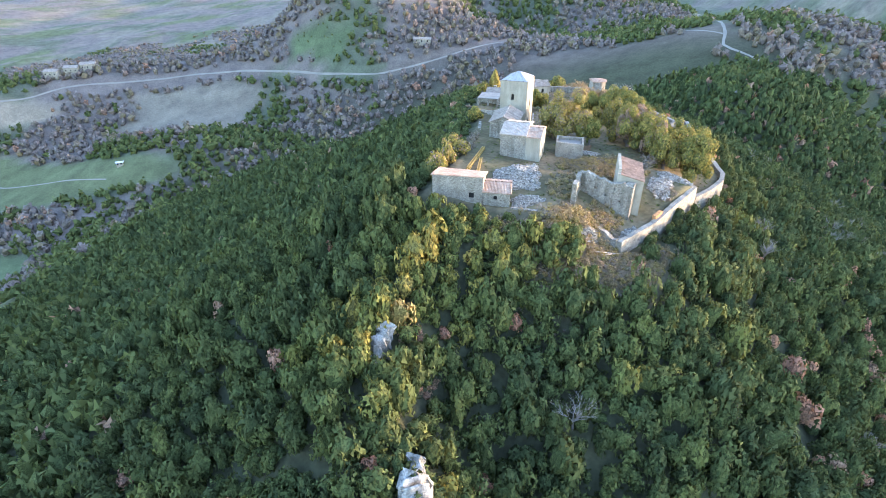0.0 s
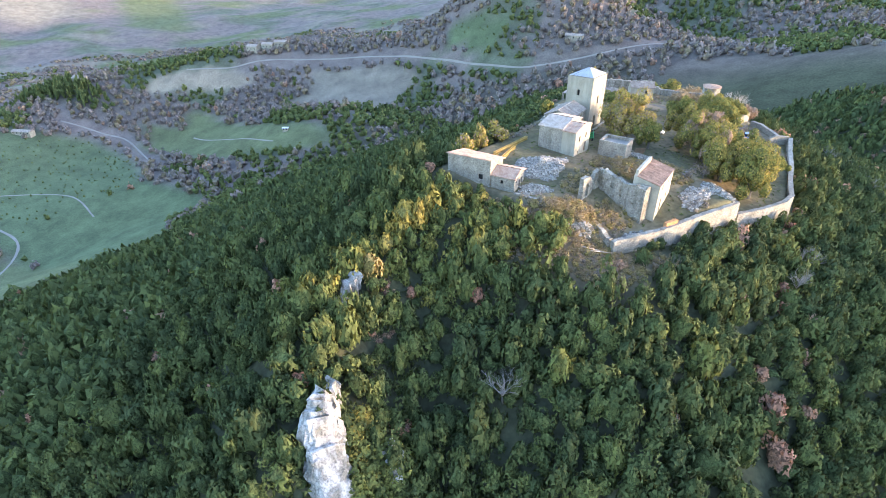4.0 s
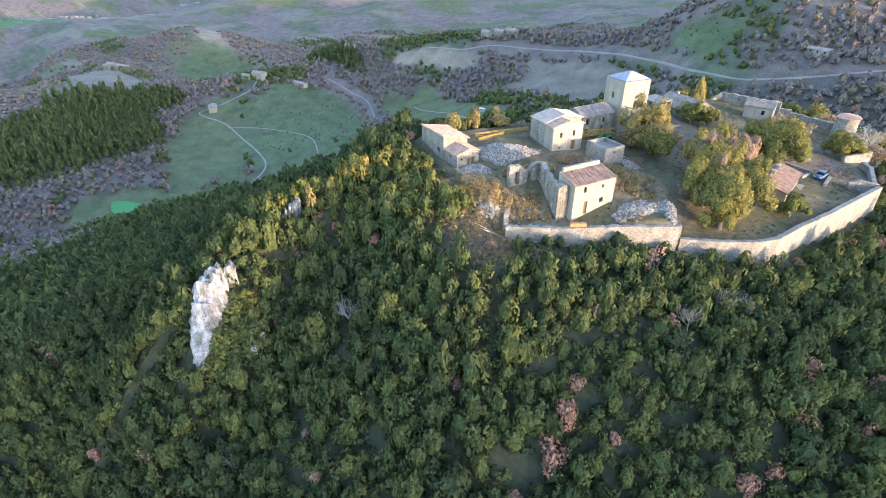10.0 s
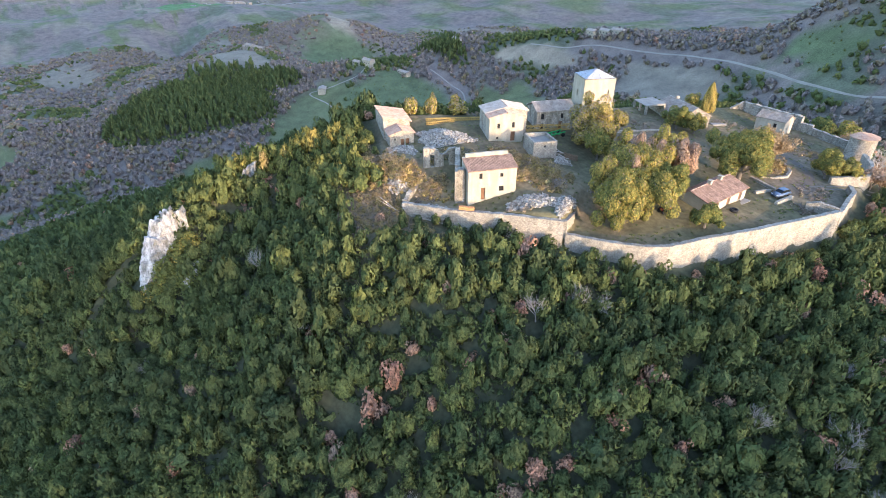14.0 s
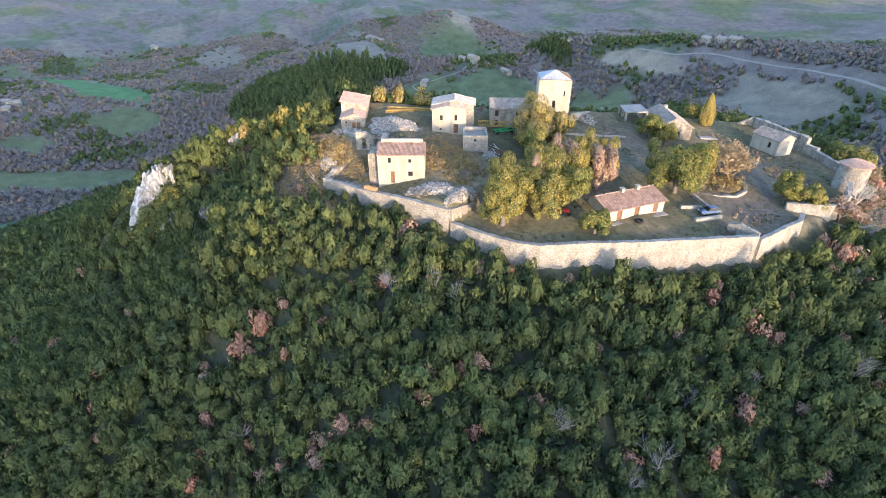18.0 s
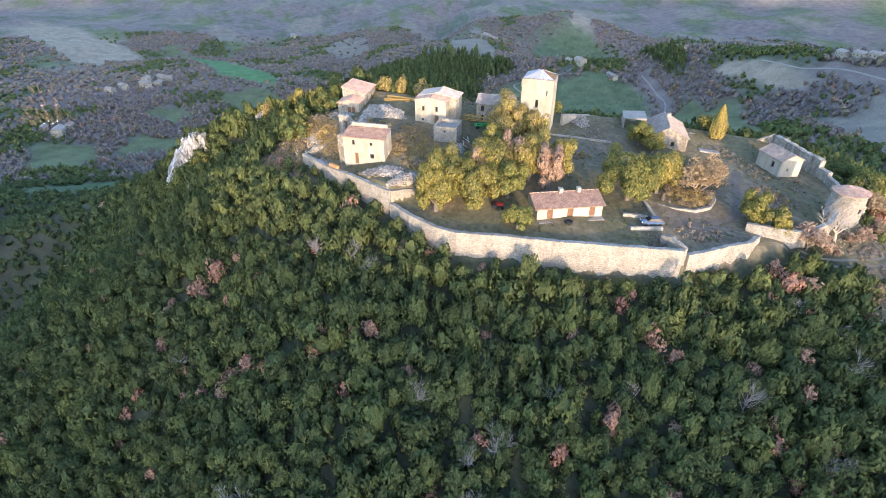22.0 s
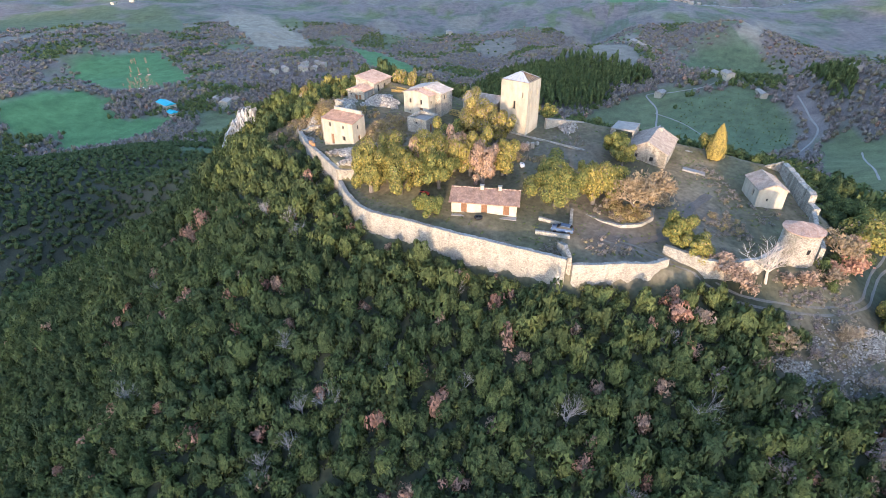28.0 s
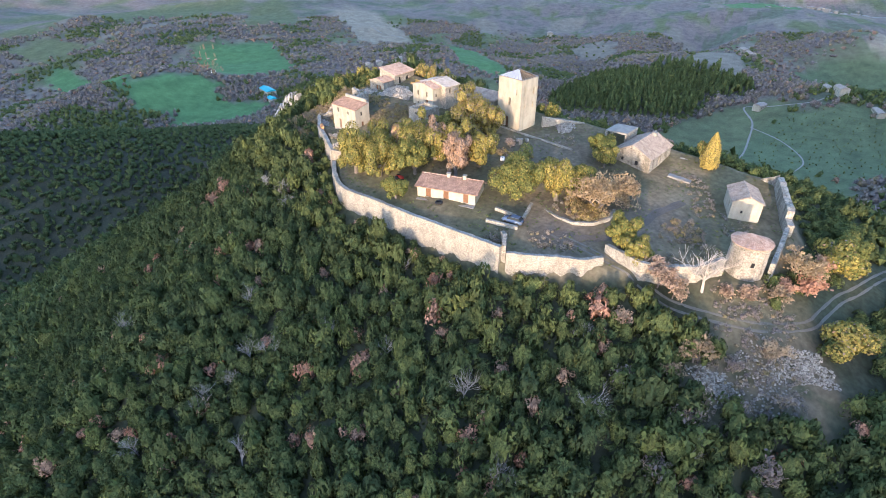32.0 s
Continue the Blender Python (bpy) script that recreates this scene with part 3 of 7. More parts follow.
ROAD_RIDGE = [(-378, 416), (-338, 427), (-312, 440), (-274, 448), (-223, 453), (-184, 449), (-152, 443), (-114, 432), (-59, 409), (-33, 407), (-4, 415), (26, 430), (62, 455), (82, 466), (122, 468), (150, 430), (164, 375), (172, 346)]
ROAD_EAST = [(300, 744), (296, 660), (262, 590), (228, 500), (196, 410), (173, 346), (166, 331), (171, 318), (176, 309), (177, 300), (162, 276), (141, 246), (135, 244)]
ROAD_FARM = [(-345, 30), (-318, 73), (-316, 97), (-312, 133), (-316, 163), (-335, 190), (-371, 201), (-413, 205), (-454, 206), (-492, 197), (-485, 224), (-486, 252), (-500, 269)]
ROAD_FIELD = [(-458, 334), (-416, 337), (-386, 337), (-339, 312)]
ribbon("road", ROAD_RIDGE, 1.5, GRAVEL, "pale gravel road along the ridge")
ribbon("road_east", ROAD_EAST, 1.8, GRAVEL, "pale gravel road on the high fields")
ribbon("road_farm", ROAD_FARM, 1.7, GRAVEL, "pale gravel farm lane winding up the slope")
ribbon("road_field", ROAD_FIELD, 1.6, GRAVEL, "pale field track")
ribbon("road_gravel_pull_in", [(150, 262), (143, 252), (136, 244)], 7.0, GRAVEL, "wide gravel turning place where the lane ends")
TRACK = [(57, 150), (58.5, 156), (60.2, 161.5), (61.8, 166.5), (63.4, 172), (62.8, 178), (61.1, 186), (56.6, 192.3), (52.3, 194.6), (46.6, 197.4), (41.5, 200.8), (30, 207), (20, 214)]
for side in (-0.62, 0.62):
    rut = []
    for i, p in enumerate(TRACK):
        a, b = TRACK[max(i - 1, 0)], TRACK[min(i + 1, len(TRACK) - 1)]
        ln = math.hypot(b[0] - a[0], b[1] - a[1])
        rut.append((p[0] - (b[1] - a[1]) / ln * side, p[1] + (b[0] - a[0]) / ln * side))
    ribbon("track_castle", rut, 0.42, RUT, "trodden wheel rut of the earth track to the gateway", 0.04, 1.2)
ribbon("track_castle_inner", [(57, 150.5), (55, 158), (49, 163), (41, 166), (34, 170)], 1.8, DIRT, "worn earth path inside the walls", 0.05, 1.2)
ribbon("road_valley", [(-852, -518), (-838, -483), (-855, -430)], 3.2, GRAVEL, "pale lane on a far field")
ribbon("road_contour", [(-441, 205), (-403, 233), (-353, 245), (-308, 227)], 1.2, GRAVEL, "faint pale footpath across the grove")
ribbon("road_meadow", [(-325, 350), (-219, 319)], 1.2, GRAVEL, "faint pale track across the meadow")


# ---- walls and roofs ----
def add_wall(bm, p0, p1, z0, top, thick, holes=(), step=0.0, rough=0.0, seed=0):
    """A wall with real openings: from p0 to p1 (outer face on the right-hand side), base z0, top a function of metres along it.
    holes: (u0, u1, z_low, z_high)."""
    p0, p1 = Vector((*p0, 0)), Vector((*p1, 0))
    length = (p1 - p0).length
    along = (p1 - p0) / length
    inward = Vector((-along.y, along.x, 0))
    us = {0.0, length}
    for h in holes:
        us |= {h[0], h[1]}
    if step:
        k = max(1, int(length / step))
        us |= {length * i / k for i in range(k + 1)}
    us = sorted(us)
    us = [a for i, a in enumerate(us) if i == 0 or a - us[i - 1] > 0.02]
    zs = sorted({z0} | {h[2] for h in holes} | {h[3] for h in holes})
    rng = random.Random(seed)
    cols = len(us) - 1
    solid, lo, hi = {}, {}, {}
    rows = len(zs)
    for i in range(cols):
        um = (us[i] + us[i + 1]) / 2
        for j in range(rows):
            zl = zs[j]
            zh = zs[j + 1] if j + 1 < rows else None
            zm = (zl + zh) / 2 if zh is not None else zl + 0.01
            solid[i, j] = not any(h[0] < um < h[1] and h[2] < zm < h[3] for h in holes)
    jit = {}

    def vert(i, j, side):
        key = (i, j, side)
        if key not in jit:
            z = zs[j] if j < rows else max(top(us[i]), zs[-1] + 0.02)
            p = p0 + along * us[i] + inward * (thick * side)
            if rough and 0 < i < cols:
                p = p + inward * rng.uniform(-rough, rough)
            jit[key] = bm.verts.new((p.x, p.y, z))
        return jit[key]

    for (i, j), s in solid.items():
        if not s:
            continue
        for side in (0, 1):
            bm.faces.new((vert(i, j, side), vert(i + 1, j, side), vert(i + 1, j + 1, side), vert(i, j + 1, side)))
        if not solid.get((i - 1, j)):
            bm.faces.new((vert(i, j, 0), vert(i, j + 1, 0), vert(i, j + 1, 1), vert(i, j, 1)))
        if not solid.get((i + 1, j)):
            bm.faces.new((vert(i + 1, j, 0), vert(i + 1, j + 1, 0), vert(i + 1, j + 1, 1), vert(i + 1, j, 1)))
        if j + 1 == rows or not solid.get((i, j + 1)):
            bm.faces.new((vert(i, j + 1, 0), vert(i + 1, j + 1, 0), vert(i + 1, j + 1, 1), vert(i, j + 1, 1)))
        if j == 0 or not solid.get((i, j - 1)):
            bm.faces.new((vert(i, j, 0), vert(i + 1, j, 0), vert(i + 1, j, 1), vert(i, j, 1)))


def roof_slope(bm, a, b, c, d, thick=0.14, pitch=0.24, wear=0.03, seed=0):
    """A tiled slope, eave a to b, ridge d to c (corners as Vectors), with rounded tile columns running down it."""
    a, b, c, d = (Vector(p) for p in (a, b, c, d))
    n = max(4, int((b - a).length / pitch))
    courses = max(3, int((d - a).length / 0.9))
    rng = random.Random(seed)
    nrm = (b - a).cross(d - a).normalized()
    if nrm.z < 0:
        nrm = -nrm
    grid = []
    for j in range(courses + 1):
        row = []
        for i in range(2 * n + 1):
            p = a.lerp(b, i / (2 * n)).lerp(d.lerp(c, i / (2 * n)), j / courses)
            up = (0.07 if i % 2 else 0.0) + rng.uniform(-wear, wear) + 0.02 * math.sin(i * 0.21 + j)
            row.append(bm.verts.new(p + nrm * (thick + up)))
        grid.append(row)
    for j in range(courses):
        for i in range(2 * n):
            bm.faces.new((grid[j][i], grid[j][i + 1], grid[j + 1][i + 1], grid[j + 1][i]))
    low = [bm.verts.new(p) for p in (a, b, c, d)]
    bm.faces.new(low[::-1])
    bm.faces.new([low[0], low[1]] + grid[0][::-1])
    bm.faces.new([low[2], low[3]] + grid[-1])
    bm.faces.new([low[1], low[2]] + [r[-1] for r in grid[::-1]])
    bm.faces.new([low[3], low[0]] + [r[0] for r in grid])


def lerp2(a, b, t):
    return (a[0] + (b[0] - a[0]) * t, a[1] + (b[1] - a[1]) * t)


def opening(parent, p0, p1, u0, u1, z0, z1, thick, material=None, name="window"):
    """Fills a hole with a recessed pane or leaf."""
    along = Vector((p1[0] - p0[0], p1[1] - p0[1], 0)).normalized()
    inward = Vector((-along.y, along.x, 0))
    c = Vector((*p0, 0)) + along * ((u0 + u1) / 2) + inward * (thick * 0.55)
    ang = math.degrees(math.atan2(along.y, along.x))
    w, h = u1 - u0, z1 - z0
    if name == "window":
        fr = bmesh.new()
        for du in (-w / 2 + 0.04, 0, w / 2 - 0.04):
            add_box(fr, pose(*(c + along * du - inward * 0.04), 0, 0, ang) @ Matrix.Translation((0, 0, z0)), 0.07, 0.07, h)
        for dz in (0, h - 0.07):
            add_box(fr, pose(*(c - inward * 0.04), 0, 0, ang) @ Matrix.Translation((0, 0, z0 + dz)), w, 0.065, 0.07)
        bm = bmesh.new()
        add_box(bm, pose(*c, 0, 0, ang) @ Matrix.Translation((0, 0, z0)), w, 0.04, h)
        wnd = part("window", bm, DARK, parent, "dark unlit window opening")
        part("frame", fr, WOOD, wnd)
        return wnd
    bm = bmesh.new()
    for k in range(4):
        add_box(bm, pose(*(c + along * (w * (k + 0.5) / 4 - w / 2)), 0, 0, ang) @ Matrix.Translation((0, 0, z0)), w / 4 - 0.015, 0.06, h)
    return part("door", bm, material or DOORWOOD, parent, "plank door")


def house(name, label, ring, z0, eaves, material, roof=None, holes=(), thick=0.5, tops=None):
    """Walls on a ring of four corners (counter-clockwise seen from above). eaves: height of each corner; holes[k]: openings of wall k as
    (kind, u0, u1, z0, z1); tops[k]: wall top function."""
    cx, cy = sum(p[0] for p in ring) / len(ring), sum(p[1] for p in ring) / len(ring)
    ob = thing(name, label, "building", (cx, cy, z0))
    n = len(ring)
    for k in range(n):
        a, b = ring[k], ring[(k + 1) % n]
        ln = math.hypot(b[0] - a[0], b[1] - a[1])
        za, zb = eaves[k], eaves[(k + 1) % n]
        top = (tops or {}).get(k) or (lambda u, za=za, zb=zb, ln=ln: za + (zb - za) * u / ln)
        hs = [h for h in (holes[k] if k < len(holes) else ())]
        bm = bmesh.new()
        # walls butt: odd walls run between the even ones
        trim = thick if k % 2 else 0.0
        d = ((b[0] - a[0]) / ln, (b[1] - a[1]) / ln)
        a2, b2 = (a[0] + d[0] * trim, a[1] + d[1] * trim), (b[0] - d[0] * trim, b[1] - d[1] * trim)
        add_wall(bm, a2, b2, z0 - 1.5, lambda u, trim=trim, top=top: top(u + trim), thick, [(h[1] - trim, h[2] - trim, h[3], h[4]) for h in hs], step=1.2)
        part("wall", bm, material, ob)
        for h in hs:
            if h[0] in ("window", "door"):
                opening(ob, a, b, h[1], h[2], h[3], h[4], thick, None, h[0])
    return ob


def ruin_top(base, amp, seed, ends=None):
    def f(u):
        v = base(u) if callable(base) else base
        return v + amp * (noise.noise(Vector((u * 0.45, seed, 0))) + 0.5 * noise.noise(Vector((u * 1.7, seed, 5))))
    return f


# -- ring wall --
def long_wall(name, label, pts, tops, thick, material, depth=3.0, seed=1, batter=0.25, crumble=0.12):
    """A free-standing wall along points, with its own top heights, footed in the ground on the outer (right-hand) side."""
    line, zt = [], []
    for i in range(len(pts) - 1):
        a, b = Vector((*pts[i], 0)), Vector((*pts[i + 1], 0))
        k = max(1, int((b - a).length / 0.6))
        for j in range(k):
            line.append(a.lerp(b, j / k))
            zt.append(tops[i] + (tops[i + 1] - tops[i]) * j / k)
    line.append(Vector((*pts[-1], 0)))
    zt.append(tops[-1])
    rng = random.Random(seed)
    rows = []
    nv = 7
    for i, p in enumerate(line):
        d = (line[min(i + 1, len(line) - 1)] - line[max(i - 1, 0)]).normalized()
        outw = Vector((d.y, -d.x, 0))
        t = zt[i] + crumble * (noise.noise(Vector((i * 0.35, seed, 0))) + rng.uniform(-0.4, 0.4))
        foot = min(ground_z(*(p + outw * 1.0).xy), ground_z(*(p + outw * 2.2).xy)) - 1.0
        foot = min(foot, t - depth)
        ring = []
        for k in range(nv):
            f = k / (nv - 1)
            q = p + outw * (thick / 2 + batter * (1 - f) + rng.uniform(-0.05, 0.05))
            ring.append((q.x, q.y, foot + (t - foot) * f + (rng.uniform(-0.05, 0.05) if 0 < k < nv - 1 else 0)))
        q = p - outw * (thick / 2 + rng.uniform(-0.04, 0.04))
        ring.append((q.x, q.y, t - rng.uniform(0, 0.12)))
        ring.append((q.x, q.y, foot))
        rows.append(ring)
    bm = bmesh.new()
    vs = [[bm.verts.new(v) for v in r] for r in rows]
    m = len(vs[0])
    for i in range(len(vs) - 1):
        for k in range(m - 1):
            bm.faces.new((vs[i][k], vs[i + 1][k], vs[i + 1][k + 1], vs[i][k + 1]))
        bm.faces.new((vs[i][m - 1], vs[i + 1][m - 1], vs[i + 1][0], vs[i][0]))
    bm.faces.new(vs[0])
    bm.faces.new(vs[-1][::-1])
    return tagged(part(name, bm, material), label, "wall", kind="structure")


W2 = (49.2, 95.0)
long_wall("wall_south", "tall pale limestone retaining wall of the castle", [(28.6, 74.4), (36.3, 80.7), (42.6, 87.6), W2], [2.6, 3.0, 3.3, 3.2], 0.9, STONE, seed=1)
long_wall("wall_return", "stepped stone wall turning back inside", [W2, (47.0, 98.5), (44.6, 101.2)], [3.2, 2.6, 1.6], 0.8, STONE, 2.2, seed=2)
long_wall("wall_east", "long pale limestone ring wall above the wood", [(49.6, 95.3), (54.6, 99.2), (59.0, 103.8), (60.9, 107.4), (62.2, 115.5), (64.2, 124.8), (65.7, 134.0), (67.7, 144.5)], [0.9] * 7 + [1.1], 0.9, STONE, seed=3)
long_wall("wall_east_return", "short broken stone wall end", [(67.5, 144.9), (64.4, 143.9), (62.6, 142.8)], [1.2, 1.6, 1.0], 0.7, STONE_OLD, 2.5, seed=4, batter=0.05)
long_wall("wall_gate_side", "low pale stone wall beside the gateway", [(67.4, 145.4), (66.0, 149.7), (64.8, 153.5), (63.6, 157.9), (61.4, 160.4)], [0.0, 0.0, 0.1, 0.1, 0.1], 0.8, STONE, 2.4, seed=5)
long_wall("wall_gate", "pale stone wall running from the gateway to the tower", [(57.6, 160.2), (59.5, 163.2), (61.3, 166.7), (60.4, 170.5), (58.3, 174.6), (54.6, 178.4)], [0.4, 0.7, 0.8, 0.7, 0.7, 1.2], 0.8, STONE, 2.6, seed=6)
long_wall("wall_north_east", "stone wall between tower and ruin", [(52.0, 185.6), (46.0, 186.6), (37.2, 188.0)], [0.6, 0.3, 0.5], 0.7, STONE_OLD, 2.0, seed=7)
long_wall("wall_terrace", "low curved pale terrace wall", [(50.3, 146.6), (51.9, 149.4), (52.5, 153.0), (51.2, 156.2), (48.3, 158.3), (44.6, 158.6)], [0.7, 0.5, 0.4, 0.5, 0.7, 0.7], 0.6, STONE, 1.3, seed=8)
long_wall("wall_west", "weathered stone wall along the western edge", [(9.2, 128.0), (8.2, 118.0), (5.3, 106.0), (2.7, 96.3), (0.6, 90.0)], [6.2, 6.3, 6.0, 5.8, 6.4], 0.7, STONE_OLD, 1.8, seed=9)
long_wall("wall_north_west", "broken pale stone wall beyond the tower", [(9.4, 143.0), (12.6, 138.4), (16.6, 134.2)], [4.8, 5.9, 7.2], 0.6, STONE, 2.4, seed=10)
long_wall("wall_north", "low stone wall along the northern edge", [(17.0, 184.4), (14.0, 176.0), (15.0, 168.0), (13.0, 152.0), (9.8, 144.6)], [0.2, 0.6, 1.8, 2.8, 3.9], 0.7, STONE_OLD, 1.6, seed=11)
long_wall("wall_bank", "pale rough retaining wall below the annex", [(13.4, 79.6), (15.4, 79.2), (18.0, 78.0)], [6.0, 5.7, 5.2], 0.7, STONE_OLD, 2.2, seed=12)


# -- square keep --
KEEP = [(13.5, 125.6), (19.5, 123.5), (22.0, 130.2), (16.3, 132.2)]
keep = house("keep_tower", "tall square pale stone tower with a patched roof", KEEP, 4.0, [16.5] * 4, RENDERED, holes=[
    [("window", 2.6, 3.3, 12.2, 13.6)],
    [("window", 3.3, 4.0, 10.2, 12.0), ("door", 2.5, 3.6, 4.6, 7.4), ("window", 5.6, 5.9, 13.0, 14.2)],
    [("window", 1.2, 1.5, 12.8, 14.8), ("window", 1.4, 1.7, 9.8, 11.8), ("window", 4.4, 4.9, 12.6, 14.2), ("window", 4.3, 4.8, 9.6, 11.0)]], thick=0.9)
apex = Vector((17.9, 127.9, 18.1))
for k, (name, material) in enumerate((("roof", METALSHEET), ("roof", METALSHEET), ("", None), ("roof", METALSHEET))):
    a, b = Vector((*KEEP[k], 16.5)), Vector((*KEEP[(k + 1) % 4], 16.5))
    if name:
        bm = bmesh.new()
        n = 7
        row = []
        for i in range(n + 1):
            p = a.lerp(b, i / n)
            row.append((bm.verts.new(p + (apex - p) * 0.03 + Vector((0, 0, 0.07))), bm.verts.new(p.lerp(apex, 0.97 if k != 1 else 0.9) + Vector((0, 0, 0.07 + 0.04 * (i % 2))))))
        for i in range(n):
            bm.faces.new((row[i][0], row[i + 1][0], row[i + 1][1], row[i][1]))
        bmesh.ops.solidify(bm, geom=bm.faces[:], thickness=0.06)
        part("roof", bm, material, keep, "pale sheet-covered roof slope")
    for i in range(1, 6):
        bm = bmesh.new()
        add_tube(bm, a.lerp(b, i / 6), a.lerp(b, i / 6).lerp(apex, 0.96), 0.09, 0.07, 4)
        part("rafter", bm, WOOD, keep)


def gable_roof(parent, ring, eave, ridge, over=0.3, material=TILE, split=0.5, along_first=True, seed=0):
    """Two slopes; the ridge runs parallel to walls 0 and 2 (or 1 and 3), at the share split of the way across."""
    r = ring if along_first else ring[1:] + ring[:1]
    c = Vector((sum(p[0] for p in ring) / 4, sum(p[1] for p in ring) / 4, 0))
    big = []
    for p in r:
        v = Vector((*p, 0))
        big.append(v + (v - c).normalized() * over * 1.3)
    a, b, d, e = big
    r0, r1 = a.lerp(e, split), b.lerp(d, split)
    up = lambda v, z: Vector((v.x, v.y, z))
    ez = eave if hasattr(eave, "__len__") else (eave, eave)
    s0, s1 = over * (ridge - ez[0]) / max(1.0, (r0 - a).length), over * (ridge - ez[1]) / max(1.0, (r0 - e).length)
    for q, (p0, p1, z) in enumerate(((a, b, ez[0] - s0), (d, e, ez[1] - s1))):
        bm = bmesh.new()
        rr = (r1, r0) if q == 0 else (r0, r1)
        roof_slope(bm, up(p0, z), up(p1, z), up(rr[0], ridge), up(rr[1], ridge), seed=seed + q)
        part("roof", bm, material if not isinstance(material, tuple) else material[q], parent)
    bm = bmesh.new()
    k = max(3, int((r1 - r0).length / 0.45))
    for i in range(k):
        add_tube(bm, up(r0.lerp(r1, i / k), ridge + 0.17), up(r0.lerp(r1, (i + 0.96) / k), ridge + 0.19), 0.13, 0.11, 6)
    part("ridge_tile", bm, material if not isinstance(material, tuple) else material[0], parent)


def gable_top(length, low0, low1, high, split=0.5):
    return lambda u: low0 + (high - low0) * u / (length * split) if u < length * split else high + (low1 - high) * (u - length * split) / (length * (1 - split))


def shed_roof(parent, ring, zs, over=0.25, material=TILE, seed=0):
    """One slope over a ring; the eave is wall 1, the high side wall 3 (zs: one height per corner)."""
    c = Vector((sum(p[0] for p in ring) / 4, sum(p[1] for p in ring) / 4, 0))
    v = []
    for p, z in zip(ring, zs):
        q = Vector((*p, 0))
        q = q + (q - c).normalized() * over
        v.append(Vector((q.x, q.y, z)))
    bm = bmesh.new()
    roof_slope(bm, v[1], v[2], v[3], v[0], seed=seed)
    part("roof", bm, material, parent)


# -- two-storey house in the middle: tall back block and a lower front block --
BACK = [(11.4, 101.5), (16.2, 100.0), (18.9, 108.7), (14.1, 110.2)]
g = lambda ln, lo, hi: gable_top(ln, lo, lo, hi)
mid = house("stone_house", "two-storey pale stone house, tiled gable roof", BACK, 6.4, [11.7] * 4, STONE, holes=[[], [], [("window", 1.4, 2.1, 10.0, 11.2)]],
            tops={1: g(9.1, 11.7, 12.75), 3: g(9.1, 11.7, 12.75)})
gable_roof(mid, BACK, 11.7, 12.75, material=TILE_OLD, seed=1)
FRONT = [(16.25, 99.98), (19.0, 99.1), (21.2, 106.2), (18.45, 107.08)]
fr = house("gabled_house", "pale stone front block with brown tiled gable roof", FRONT, 6.3, [11.5] * 4, RENDERED, holes=[
    [], [("window", 1.7, 2.3, 9.2, 10.3), ("window", 4.9, 5.5, 9.2, 10.4), ("window", 1.6, 2.1, 6.9, 7.4), ("door", 4.7, 5.7, 6.3, 8.4)], [("window", 1.0, 1.6, 9.3, 10.2)], []],
    tops={1: g(7.43, 11.5, 12.3), 3: g(7.43, 11.5, 12.3)})
gable_roof(fr, FRONT, 11.5, 12.3, material=TILE, seed=3)

# -- house between it and the keep --
LINK = [(10.4, 115.3), (16.3, 113.6), (18.6, 122.2), (12.7, 123.9)]
ln = house("link_house", "grey stone house with old lichened tile roof", LINK, 5.6, [9.9] * 4, STONE_OLD, holes=[
    [], [("window", 1.0, 1.8, 8.1, 9.4), ("window", 1.0, 1.8, 5.9, 7.2), ("window", 5.8, 6.5, 8.0, 9.2), ("door", 5.4, 6.3, 5.4, 7.4)]],
    tops={0: g(6.14, 9.9, 11.2), 2: g(6.14, 9.9, 11.2)})
gable_roof(ln, LINK, 9.9, 11.2, material=TILE_OLD, along_first=False, seed=5)

# -- west house on the edge, with its lower annex --
WEST = [(-1.8, 82.2), (6.6, 80.5), (7.5, 86.2), (-0.6, 88.0)]
wh = house("west_house", "pale stone house with a single-pitch clay roof", WEST, 5.4, [10.95, 11.05, 9.6, 9.7], STONE, holes=[[("window", 6.2, 7.1, 7.3, 8.3)], [], [("window", 1.6, 2.6, 7.2, 9.0), ("window", 4.6, 5.8, 6.6, 8.8)]])
bm = bmesh.new()
roof_slope(bm, (7.9, 86.5, 9.62), (-0.8, 88.4, 9.72), (-2.1, 82.0, 11.05), (6.7, 80.2, 11.15), seed=7)
part("roof", bm, TILE, wh)
ANNEX = [(6.75, 80.75), (11.1, 79.9), (11.8, 85.1), (7.55, 85.8)]
an = house("west_annex", "small pale stone annex, low tiled gable roof", ANNEX, 5.4, [8.55] * 4, STONE, holes=[[("window", 1.7, 2.3, 7.2, 7.9)], [("window", 0.9, 1.3, 7.4, 7.9), ("door", 2.3, 3.1, 5.6, 7.6), ("door", 3.4, 4.2, 5.6, 7.6)]],
           tops={1: g(5.25, 8.55, 9.3), 3: g(5.25, 8.55, 9.3)})
gable_roof(an, ANNEX, 8.55, 9.3, material=TILE, seed=9)
long_wall("wall_west_stub", "low broken stone wall below the annex", [(11.3, 79.4), (14.4, 78.6), (17.2, 78.2), (18.2, 80.6)], [6.4, 6.3, 6.2, 5.6], 0.7, STONE_OLD, 2.6, seed=13)

